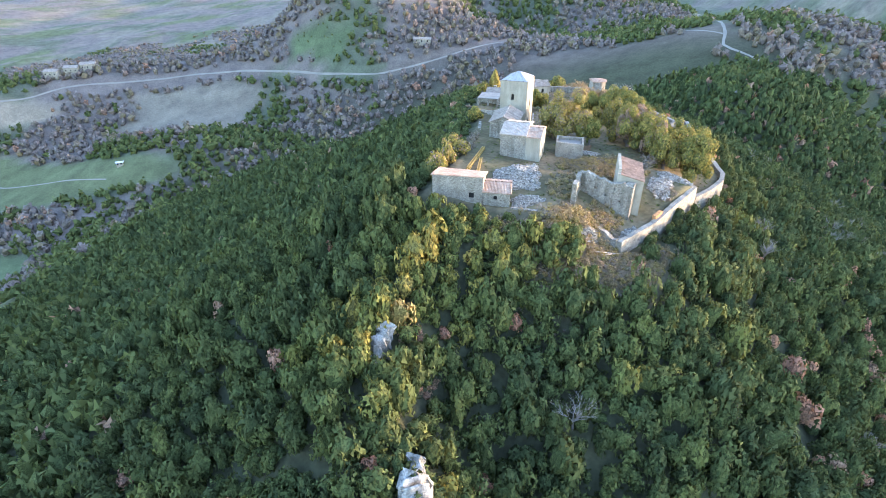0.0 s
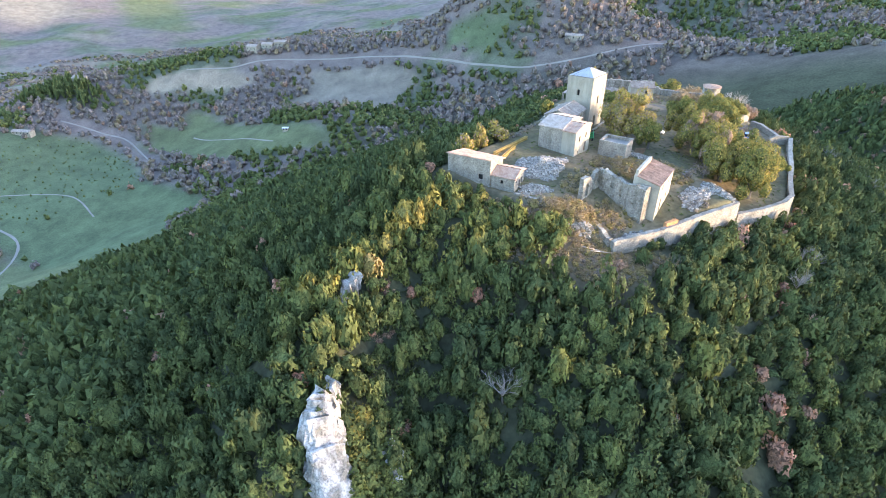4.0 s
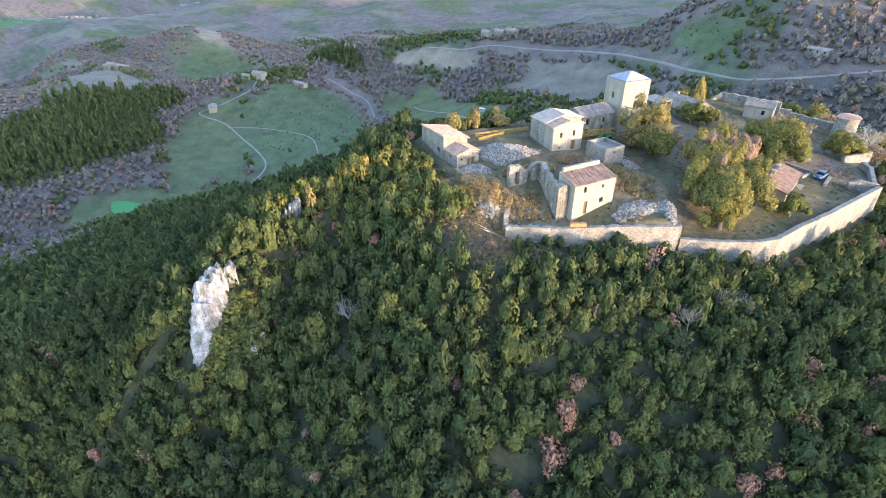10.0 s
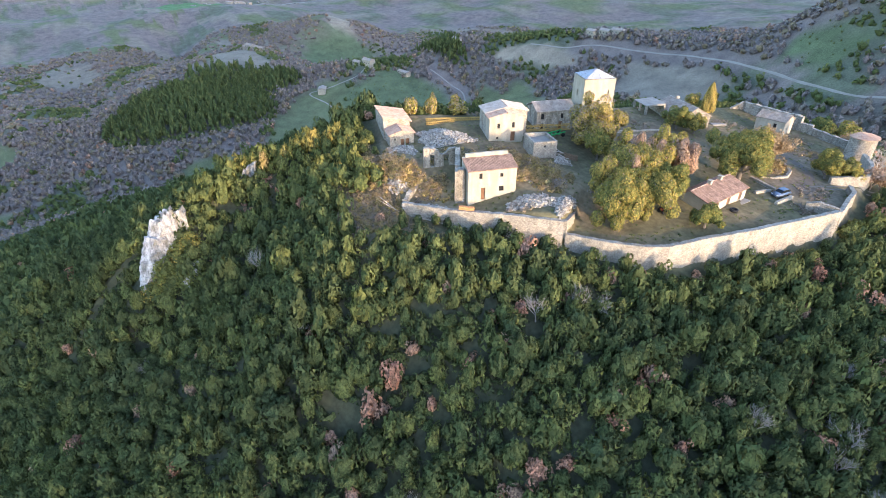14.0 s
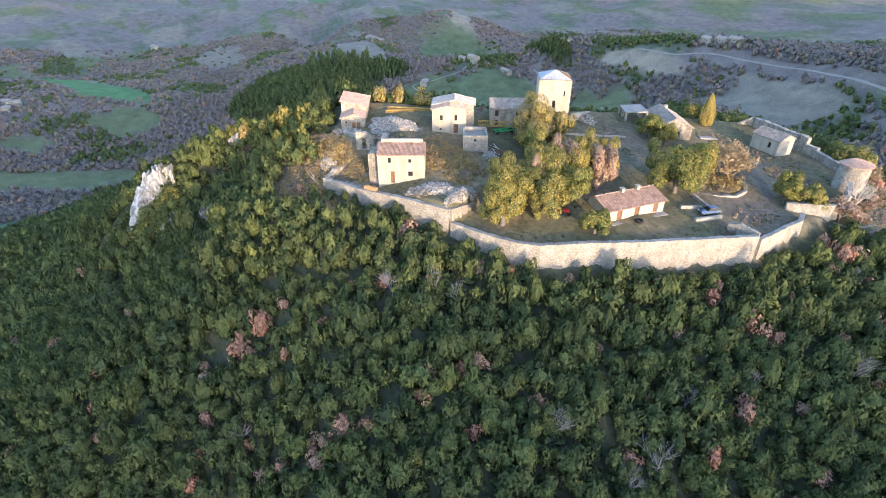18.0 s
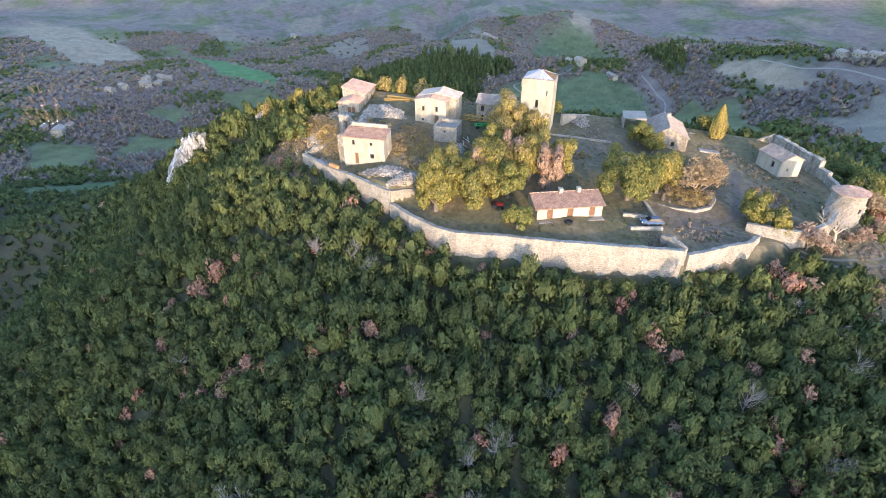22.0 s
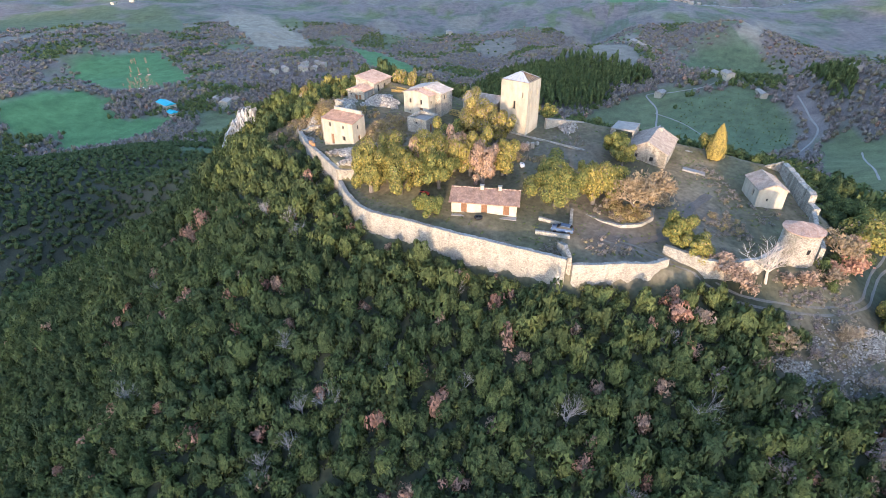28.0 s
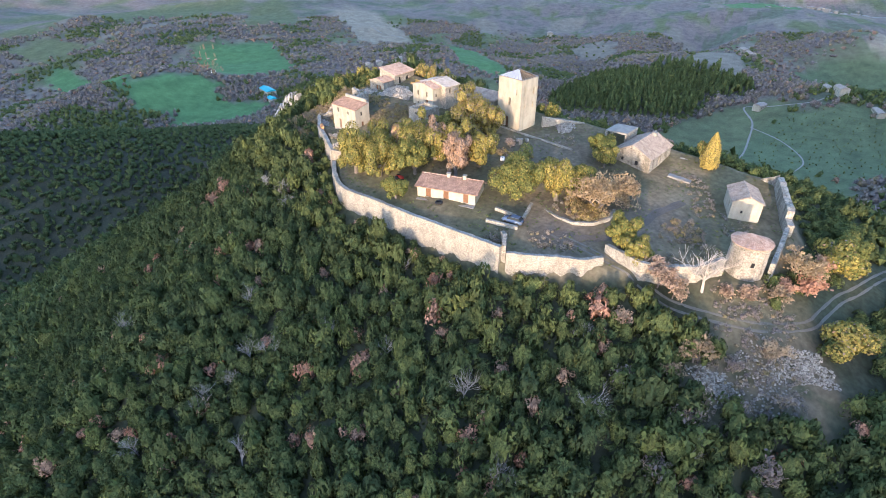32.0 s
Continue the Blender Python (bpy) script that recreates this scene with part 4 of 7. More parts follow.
# -- south house beside the ruin --
SOUTH = [(30.45, 85.7), (34.8, 84.5), (37.2, 93.2), (32.85, 94.4)]
sh = house("south_house", "two-storey plastered house, clay tile roof sloping one way", SOUTH, 2.9, [9.75, 8.6, 8.6, 9.75], RENDERED, holes=[
    [], [("window", 2.0, 2.6, 7.1, 8.2), ("window", 5.9, 6.5, 7.2, 7.9), ("door", 2.4, 3.2, 3.0, 5.4), ("window", 5.8, 6.7, 4.4, 5.4)], [("window", 1.7, 2.3, 7.0, 8.0), ("door", 1.8, 2.6, 3.3, 5.5)]],
    tops={3: lambda u: 10.45})
shed_roof(sh, [lerp2(SOUTH[0], SOUTH[1], 0.13), SOUTH[1], SOUTH[2], lerp2(SOUTH[3], SOUTH[2], 0.13)], [9.6, 8.6, 8.6, 9.6], 0.2, TILE, 11)

# -- ruined hall: a high wall and an arched wall --
ruin = thing("ruined_hall", "roofless ruined hall, high pitted limestone walls", "ruin", (28, 85, 3.5))
bm = bmesh.new()
put = [(1.6, 2.0, 5.2, 5.5), (3.0, 3.3, 6.6, 6.9), (5.0, 5.4, 5.6, 6.0), (6.4, 6.7, 7.2, 7.6), (7.6, 7.9, 5.0, 5.3), (4.2, 4.4, 7.9, 8.2), (2.2, 2.4, 7.6, 7.9)]
add_wall(bm, (24.2, 87.9), (32.6, 83.0), 1.5, ruin_top(lambda u: 9.0 - 0.9 * smooth(4, 7, np.array(u)) + 0.3 * math.sin(u), 0.7, 3), 0.9, put, step=0.35, rough=0.07, seed=4)
part("wall", bm, STONE_OLD, ruin)
bm = bmesh.new()
add_wall(bm, (24.0, 88.0), (21.8, 82.1), 2.5, ruin_top(lambda u: 9.2 - 1.6 * math.exp(-((u - 2.6) / 0.8) ** 2), 0.5, 9), 0.8, [(4.2, 5.0, 5.6, 8.0), (1.3, 2.4, 5.0, 7.9)], step=0.35, rough=0.07, seed=5)
part("wall", bm, STONE_OLD, ruin, "wall pierced by tall arched openings")
bm = bmesh.new()
add_wall(bm, (32.6, 83.0), (33.5, 84.6), 1.5, ruin_top(8.2, 0.8, 12), 1.3, (), step=0.3, rough=0.1, seed=6)
part("buttress", bm, STONE_OLD, ruin, "broken wall end")
long_wall("wall_ruin_foot", "crumbled low rubble wall", [(21.6, 82.4), (23.6, 80.4), (25.6, 78.4), (26.9, 76.4), (28.4, 74.8)], [5.6, 4.6, 3.6, 3.2, 2.7], 0.8, STONE_OLD, 2.2, seed=14, crumble=0.4)

# -- roofless store with a sunk concrete slab --
STORE = [(23.3, 104.9), (28.7, 103.4), (29.9, 108.4), (24.4, 109.8)]
st = house("roofless_store", "small open-topped stone store with concrete slab", STORE, 5.2, [8.8, 8.7, 8.6, 8.6], STONE, holes=[[], [("window", 2.2, 2.7, 7.4, 7.9)], [("door", 1.6, 2.6, 5.2, 7.2)]], thick=0.4)
bm = bmesh.new()
c = (26.6, 106.6)
add_prism(bm, [lerp2(p, c, 0.16) for p in STORE], 7.75, 7.95)
part("slab", bm, CONCRETE, st, "grey concrete slab")

# -- cottage by the east wall --
COT = [(50.9, 121.2), (57.0, 122.0), (55.6, 134.1), (49.5, 133.3)]
ct = house("cottage", "long white plastered cottage, clay tile roof, two chimneys", COT, 0.6, [3.0, 3.1, 3.1, 3.0], PLASTER, holes=[
    [], [("door", 1.8, 2.9, 1.0, 2.95), ("door", 5.6, 6.7, 1.0, 2.95), ("door", 9.7, 10.8, 1.0, 2.95)], [("window", 2.4, 3.1, 1.7, 2.6)]],
    tops={0: gable_top(6.15, 3.0, 3.1, 4.15, 0.35), 2: gable_top(6.15, 3.1, 3.0, 4.15, 0.65)}, thick=0.45)
gable_roof(ct, COT, (3.1, 3.0), 4.15, 0.45, TILE, 0.65, along_first=False, seed=15)
for f in (0.44, 0.72):
    p, q = lerp2(COT[0], COT[3], f), lerp2(COT[1], COT[2], f)
    x, y = lerp2(p, q, 0.37)
    bm = bmesh.new()
    add_box(bm, pose(x, y, 3.6, 0, 0, 6), 0.7, 0.6, 1.35)
    add_box(bm, pose(x, y, 4.95, 0, 0, 6), 0.9, 0.8, 0.12)
    chim = part("chimney", bm, PLASTER, ct, "squat plastered chimney")
    bm = bmesh.new()
    for dx in (-0.3, 0.3):
        add_box(bm, pose(x + dx, y, 5.07, 0, 0, 6), 0.12, 0.5, 0.22)
    add_box(bm, pose(x, y, 5.29, 0, 0, 6), 0.95, 0.75, 0.09)
    part("chimney_cap", bm, TILE, chim)
bm = bmesh.new()
add_prism(bm, [(57.05, 122.2), (58.2, 122.3), (56.9, 134.3), (55.65, 134.2)], 0.2, 0.88)
part("terrace_slab", bm, CONCRETE, ct, "worn concrete terrace")

# -- chapel-like hut, long ruined wall and gate tower on the north side --
CHAP = [(28.4, 177.1), (35.4, 178.3), (34.5, 183.5), (27.5, 182.3)]
ch = house("square_hut", "small square plastered hut, lichened tile gable roof", CHAP, -1.0, [2.6, 2.75, 2.75, 2.6], RENDERED, holes=[[("window", 4.4, 5.2, 0.6, 1.9)], [("window", 1.8, 2.2, 0.4, 1.0)]],
           tops={1: g(5.28, 2.75, 3.9), 3: g(5.28, 2.6, 3.9)})
gable_roof(ch, CHAP, 2.7, 3.9, 0.25, TILE_OLD, seed=17)
r2 = thing("ruined_barn_wall", "thick roofless rubble wall of a fallen barn", "ruin", (26, 187.5, -1))
for k, (a, b, tp, th) in enumerate((((18.4, 186.0), (34.4, 187.5), lambda u: 2.5, 1.2), ((16.4, 183.0), (18.4, 186.0), lambda u: 0.4 + 0.6 * u, 0.8), ((34.4, 187.5), (37.3, 187.9), lambda u: 0.9, 1.1))):
    bm = bmesh.new()
    add_wall(bm, a, b, -3.0, ruin_top(tp, 0.35, 20 + k), th, (), step=0.4, rough=0.08, seed=k)
    part("wall", bm, STONE_OLD, r2)
TOWER_ROUND = (51.9, 181.7, 2.8, -4.7, 3.7)   # middle, radius, foot, eaves
gt = thing("gate_tower", "round-fronted stone gate tower under a low fan of old tiles", "building", (51.9, 181.7, -3.2))


def tower_ring(swell_out, z, n=40):
    """Plan of the tower: round towards the gateway, flattened towards the yard."""
    cx, cy, rd = TOWER_ROUND[:3]
    out = []
    for k in range(n):
        a = k / n * 2 * math.pi
        x, y = math.cos(a) * (rd + swell_out), math.sin(a) * (rd + swell_out) * 1.04
        out.append(Vector((cx + max(x, -1.9 - swell_out), cy + y, z)))
    return out


bm = bmesh.new()
levels = 14
shell = []
for thick_in, span in ((0.0, range(levels + 1)), (-0.75, range(levels, -1, -1))):
    for i in span:
        z = TOWER_ROUND[3] + (TOWER_ROUND[4] - TOWER_ROUND[3]) * i / levels
        row = []
        for p in tower_ring(thick_in + 0.16 * (1 - i / levels), z):
            rough = 0.09 * noise.noise(p * 1.3) + 0.05 * noise.noise(p * 3.7)
            row.append(bm.verts.new(p + Vector((p.x - TOWER_ROUND[0], p.y - TOWER_ROUND[1], 0)).normalized() * rough))
        shell.append(row)
for lower, upper in zip(shell, shell[1:] + shell[:1]):
    for k in range(len(lower)):
        m = (k + 1) % len(lower)
        bm.faces.new((lower[k], lower[m], upper[m], upper[k]))
part("wall", bm, STONE_OLD, gt)
bm = bmesh.new()
apex = Vector((50.9, 181.3, 4.65))
rings = []
for f in (1.0, 0.8, 0.6, 0.4, 0.2, 0.03):
    edge = tower_ring(0.32, TOWER_ROUND[4] + 0.12, 96)
    rings.append([bm.verts.new(apex.lerp(p, f) + Vector((0, 0, (0.07 * f if k % 2 else 0.0) + 0.05 * noise.noise(p * 2.0 + Vector((0, 0, f * 5)))))) for k, p in enumerate(edge)])
for outer, inner in zip(rings, rings[1:]):
    for k in range(96):
        m = (k + 1) % 96
        bm.faces.new((outer[k], outer[m], inner[m], inner[k]))
bm.faces.new(rings[-1])
under_edge = [bm.verts.new(p) for p in tower_ring(0.28, TOWER_ROUND[4] - 0.04, 96)]
for k in range(96):
    m = (k + 1) % 96
    bm.faces.new((under_edge[k], under_edge[m], rings[0][m], rings[0][k]))
bm.faces.new(under_edge[::-1])
part("roof", bm, TILE, gt)
bm = bmesh.new()
add_box(bm, pose(54.66, 182.55, 0.5, 0, 0, 17), 0.14, 0.5, 0.8)
part("window", bm, DARK, gt, "small dark window slit")

# -- long barn with an open porch --
BARN = [(12.3, 156.0), (23.3, 153.2), (25.6, 161.6), (14.6, 164.4)]
bn = house("barn", "old stone barn with a broad grey tiled roof", BARN, 0.6, [4.3] * 4, STONE_OLD, holes=[[], [("window", 5.2, 6.0, 2.2, 3.2), ("window", 2.0, 2.6, 2.6, 3.4)], [("window", 4.4, 5.2, 1.8, 3.4), ("window", 7.6, 8.2, 2.2, 3.0)]],
           tops={1: g(8.7, 4.3, 6.5), 3: g(8.7, 4.3, 6.5)})
gable_roof(bn, BARN, 4.3, 6.5, 0.3, TILE_OLD, seed=21)
bm = bmesh.new()
add_box(bm, pose(15.6, 160.4, 5.8, 0, 0, -14), 0.9, 0.9, 1.3)
part("chimney", bm, STONE_OLD, bn)
pc = thing("barn_porch", "open lean-to porch with a pale flat roof", "shed", (12.4, 152.5, 2.6))
PORCH = [(9.8, 151.0), (15.6, 149.4), (17.2, 154.6), (11.4, 156.0)]
bm = bmesh.new()
add_prism(bm, PORCH, 5.8, [5.98, 5.98, 6.3, 6.3])
part("roof", bm, CONCRETE, pc)
for p in PORCH[:2] + [lerp2(PORCH[0], PORCH[1], 0.5)]:
    q = lerp2(p, (13.5, 152.8), 0.08)
    bm = bmesh.new()
    add_box(bm, pose(*q, ground_z(*q) - 0.3, 0, 0, -14), 0.5, 0.5, 5.8 - ground_z(*q) + 0.3)
    part("post", bm, STONE_OLD, pc)
bm = bmesh.new()
add_wall(bm, PORCH[2], PORCH[3], 1.5, lambda u: 5.8, 0.4, ())
part("wall", bm, STONE_OLD, pc)


# ---- plants ----
def crown_proto(seed, leaves, leaf, lumps=6, squash=0.85, lump=(0.40, 0.62), wide=0.42):
    """Leaf sprays on a lumpy crown of radius 1 resting on z = 0: (leaves, 3, 3)."""
    r = np.random.RandomState(seed)
    cen = r.normal(size=(lumps, 3)) * (wide, wide, wide * 0.62) + (0, 0, 0.85 * squash)
    rad = r.uniform(*lump, lumps)
    pts, nrm = [], []
    while len(pts) < leaves:
        k = r.randint(lumps)
        v = r.normal(size=3)
        v[2] = v[2] * 0.9 + 0.42
        v /= np.linalg.norm(v)
        p = cen[k] + v * rad[k] * r.uniform(0.82, 1.1)
        inside = (np.linalg.norm(p - cen, axis=1) < rad * 0.74)
        inside[k] = False
        if inside.any() or p[2] < 0.12:
            continue
        pts.append(p)
        nrm.append(v)
    pts, outward = np.array(pts), np.array(nrm)
    nrm = outward + r.normal(size=(leaves, 3)) * 0.42
    nrm /= np.linalg.norm(nrm, axis=1)[:, None]
    t = np.cross(nrm, r.normal(size=(leaves, 3)))
    t /= np.linalg.norm(t, axis=1)[:, None]
    b = np.cross(nrm, t)
    s = (leaf * r.uniform(0.65, 1.35, leaves))[:, None]
    q = np.stack([pts - t * s * 0.9 - b * s * 0.6, pts + t * s * 0.9 - b * s * 0.5, pts + b * s * 1.1 + nrm * s * 0.3], 1)
    soft = outward * 0.75 + nrm * 0.45 + (0, 0, 0.25)
    soft /= np.linalg.norm(soft, axis=1)[:, None]
    return q, (cen, rad), soft


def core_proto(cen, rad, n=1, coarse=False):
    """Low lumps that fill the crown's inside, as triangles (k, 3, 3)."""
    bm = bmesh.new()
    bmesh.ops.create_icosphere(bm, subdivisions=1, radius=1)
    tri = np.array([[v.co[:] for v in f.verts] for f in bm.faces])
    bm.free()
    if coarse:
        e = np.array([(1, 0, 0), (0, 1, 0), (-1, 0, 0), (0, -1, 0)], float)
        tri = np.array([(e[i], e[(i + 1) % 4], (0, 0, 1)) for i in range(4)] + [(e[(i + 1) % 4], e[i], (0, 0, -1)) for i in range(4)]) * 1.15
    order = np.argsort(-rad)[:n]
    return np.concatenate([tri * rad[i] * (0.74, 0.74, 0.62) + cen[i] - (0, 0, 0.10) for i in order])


def grow(name, label, pos, radius, tall, tints, protos, category="trees", core=True):
    """All the trees of a wood as one mass of leaves, with their insides, coloured dark as shade, as one part."""
    rng = np.random.RandomState(len(pos))
    lv, lt, cv, ctn = [], [], [], []
    which = rng.randint(len(protos), size=len(pos))
    ang = rng.rand(len(pos)) * 6.283
    ln = []
    for k, (q, core_t, soft) in enumerate(protos):
        sel = np.nonzero(which == k)[0]
        if not len(sel):
            continue
        c, s = np.cos(ang[sel]), np.sin(ang[sel])
        sx, sy, sz = soft[None, :, 0], soft[None, :, 1], soft[None, :, 2]
        rot = np.stack([sx * c[:, None] - sy * s[:, None], sx * s[:, None] + sy * c[:, None], sz + 0 * c[:, None]], -1)
        ln.append(np.repeat(rot.reshape(-1, 3), 3, axis=0))
        for src, vs, ts in ((q, lv, lt), (core_t, cv, ctn)):
            x, y, z = src[None, ..., 0], src[None, ..., 1], src[None, ..., 2]
            sh = (slice(None),) + (None,) * (src.ndim - 1)
            cc, ss, rr, hh = c[sh], s[sh], radius[sel][sh], tall[sel][sh]
            X = (x * cc - y * ss) * rr + pos[sel, 0][sh]
            Y = (x * ss + y * cc) * rr + pos[sel, 1][sh]
            Z = z * hh + pos[sel, 2][sh]
            vs.append(np.stack([X, Y, Z], -1).reshape(-1, 3))
            ts.append(np.repeat(tints[sel], src.shape[0] * src.shape[1]))
    v = np.concatenate(lv)
    ob = new(name, mesh_of(name, v, np.arange(len(v)).reshape(-1, 3), LEAF, np.concatenate(lt), True, np.concatenate(ln)))
    tagged(ob, label, category, kind="stuff")
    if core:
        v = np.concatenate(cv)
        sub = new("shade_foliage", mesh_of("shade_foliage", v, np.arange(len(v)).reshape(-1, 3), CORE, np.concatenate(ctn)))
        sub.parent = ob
    return ob


def protos_of(count, leaves, leaf, seed, lumps=6, cores=1, squash=0.85, coarse=False, lump=(0.40, 0.62), wide=0.42):
    out = []
    for k in range(count):
        q, (cen, rad), soft = crown_proto(seed + k, leaves, leaf, lumps, squash, lump, wide)
        if cores == 1:
            cen, rad = np.array([(0, 0, 0.52 * squash)]), np.array([0.92])
        out.append((q, core_proto(cen, rad, cores, coarse), soft))
    return out


def wood_proto(seed, leaves, leaf, detail=2):
    """A wood tree's crown about as wide as tall: leaf sprays over a lumpy body that narrows to its top."""
    r = np.random.RandomState(seed)
    k = 9
    cen = np.concatenate([r.normal(size=(k - 2, 3)) * (0.36, 0.36, 0.20) + (0, 0, 0.52), [(0.05, -0.04, 0.86), (-0.1, 0.08, 0.66)]])
    rad = np.concatenate([r.uniform(0.26, 0.42, k - 2), [0.28, 0.38]])
    bm = bmesh.new()
    bmesh.ops.create_icosphere(bm, subdivisions=detail, radius=1)
    way = np.array([v.co[:] for v in bm.verts])
    tri = np.array([[v.index for v in f.verts] for f in bm.faces])
    bm.free()
    mid = np.array((0, 0, 0.48))
    off = cen - mid
    along = way @ off.T
    miss = (off ** 2).sum(1)[None] - along ** 2
    reach = np.where(miss < rad ** 2, along + np.sqrt(np.maximum(rad ** 2 - miss, 0)), 0).max(1)
    reach = np.maximum(reach, 0.34)
    body = (mid + way * (reach * (0.93 if detail > 1 else 0.90))[:, None])[tri]
    pts, outward = [], []
    while len(pts) < leaves:
        i = r.randint(k)
        v = r.normal(size=3)
        v[2] = v[2] * 0.9 + 0.30
        v /= np.linalg.norm(v)
        p = cen[i] + v * rad[i] * r.uniform(0.90, 1.10)
        inside = np.linalg.norm(p - cen, axis=1) < rad * 0.86
        inside[i] = False
        if inside.any() or p[2] < 0.15:
            continue
        pts.append(p)
        outward.append(v)
    pts, outward = np.array(pts), np.array(outward)
    nrm = outward + r.normal(size=(leaves, 3)) * 0.5
    nrm /= np.linalg.norm(nrm, axis=1)[:, None]
    t = np.cross(nrm, r.normal(size=(leaves, 3)) + (0, 0, 0.6))
    t /= np.linalg.norm(t, axis=1)[:, None]
    b = np.cross(nrm, t)
    s = (leaf * r.uniform(0.6, 1.4, leaves))[:, None]
    q = np.stack([pts - t * s * 0.7 - b * s * 0.7, pts + t * s * 0.7 - b * s * 0.7, pts + b * s * 1.2 + nrm * s * 0.25], 1)
    soft = outward * 0.5 + (pts - mid) * 0.8 + nrm * 0.35 + (0, 0, 0.15)
    soft /= np.linalg.norm(soft, axis=1)[:, None]
    return q, body, soft


def scatter(x0, x1, y0, y1, step, seed):
    r = np.random.RandomState(seed)
    xs, ys = np.meshgrid(np.arange(x0, x1, step), np.arange(y0, y1, step))
    xs = xs.ravel() + r.uniform(-0.48, 0.48, xs.size) * step
    ys = ys.ravel() + r.uniform(-0.48, 0.48, ys.size) * step
    return xs, ys, r


# close wood on the flanks of the hill
xs, ys, r = scatter(-170, 290, -140, 300, 2.35, 21)
d = crest_distance(xs, ys)
rock = np.minimum(np.hypot((xs - 1.0) / 4.6, (ys - 31.0) / 6.5), np.hypot((xs + 8.0) / 1.8, (ys - 53.0) / 3))
shoulder = swell(xs, ys, 28.5, 68.5, 6.5, 6.0, 0) + swell(xs, ys, 19.5, 76.5, 8, 2.4, 15) + swell(xs, ys, 36, 74.0, 8, 2.2, 45)
near = smooth(150, 60, d)
gully = wave(xs, ys, 45, 41)
track = np.minimum.reduce([to_segment(xs, ys, a, b)[0] for a, b in zip(TRACK, TRACK[1:])])
keepit = (d > 1.3) & (rock > 1) & (r.rand(xs.size) > 0.93 * np.clip(shoulder * 2.0, 0, 1)) & (d < 175) & (track > 2.6) & (r.rand(xs.size) > 0.97 * np.clip(2.2 * np.maximum.reduce([swell(xs, ys, 65.5, 189.5, 9, 10, 20, 3), swell(xs, ys, 72.6, 180.6, 3.6, 3.6, 0, 3), swell(xs, ys, 62, 196, 6, 6, 0, 3)]), 0, 1))
keepit &= (r.rand(xs.size) < np.where(d > 120, 0.9, 0.985)) & ~((xs > 150) & (ys < 170)) & ~((ys < -60) & (xs > 90))
xs, ys, d = xs[keepit], ys[keepit], d[keepit]
zs = height(xs, ys)
rad = r.triangular(1.0, 1.35, 2.4, xs.size) * (1 + 0.2 * smooth(60, 160, d)) * np.where(d < 4, 0.78, 1)
tall = rad * r.uniform(1.45, 2.7, xs.size) * np.where(d < 4, 0.85, 1)
brow = np.maximum(smooth(22, 8, d) * smooth(40, 20, xs) * smooth(100, 125, ys), smooth(184, 192, ys) * smooth(60, 52, xs) * smooth(30, 12, d))
tall, rad = tall * (1 - 0.5 * brow), rad * (1 - 0.22 * brow)
tint = np.clip(0.17 + 0.09 * wave(xs, ys, 30, 44) + r.normal(size=xs.size) * 0.10, 0.0, 0.46)
spine_d = np.minimum.reduce([to_segment(xs, ys, a, b)[0] for a, b in zip(SPINE[:4], SPINE[1:])])
# sunlight on the spine's trees, painted as a golden leaf tint
sun_gold = smooth(15, 6, spine_d) * smooth(36, 56, ys)
tint = np.clip(tint + sun_gold * r.uniform(0.04, 0.44, xs.size), 0, 0.72)
rust = r.rand(xs.size) < 0.020 + 0.054 * smooth(20, 70, xs) * smooth(30, 90, ys) + 0.05 * smooth(0.1, 0.7, wave(xs, ys, 60, 47)) * (xs > 40)
tint = np.where(rust, r.uniform(0.85, 1.0, xs.size), tint)
near_m = (d < 92) & (xs > -50) & (ys < 205) & ~((xs < 8) & (ys > 112))
rad, tall = np.where(rust, rad * 0.85, rad), np.where(rust, tall * 0.72, tall)
P = np.stack([xs, ys, zs - 0.1 * tall], 1)
grow("hillside_wood", "dense evergreen oak wood with scattered rusty crowns", P[near_m], rad[near_m] * 1.30, tall[near_m] * 1.12, tint[near_m], [wood_proto(100 + k, 230, 0.105, 1) for k in range(16)])
ux, uy = xs[near_m] + r.uniform(0.8, 1.5, near_m.sum()), ys[near_m] + r.uniform(-1.5, 1.5, near_m.sum())
u_ok = (crest_distance(ux, uy) > 3.0) & (r.rand(ux.size) < 0.8) & (swell(ux, uy, 28.5, 68.5, 7, 6.5, 0, 4) < 0.3) & (swell(ux, uy, 65.5, 189.5, 9, 10, 20, 3) < 0.3)
ux, uy = ux[u_ok], uy[u_ok]
ur = r.uniform(0.9, 1.6, ux.size)
grow("undergrowth", "dull green and brown undergrowth between the trees", np.stack([ux, uy, height(ux, uy) - 0.1], 1), ur, ur * r.uniform(0.7, 1.2, ux.size), np.clip(0.2 + r.normal(size=ux.size) * 0.12, 0.02, 0.46), [wood_proto(150 + k, 26, 0.19, 1) for k in range(6)], "undergrowth")
grow("lower_wood", "dark evergreen wood on the lower slopes", P[~near_m], rad[~near_m] * 1.35, tall[~near_m] * 1.05, tint[~near_m], [wood_proto(130 + k, 13, 0.26, 1) for k in range(6)])


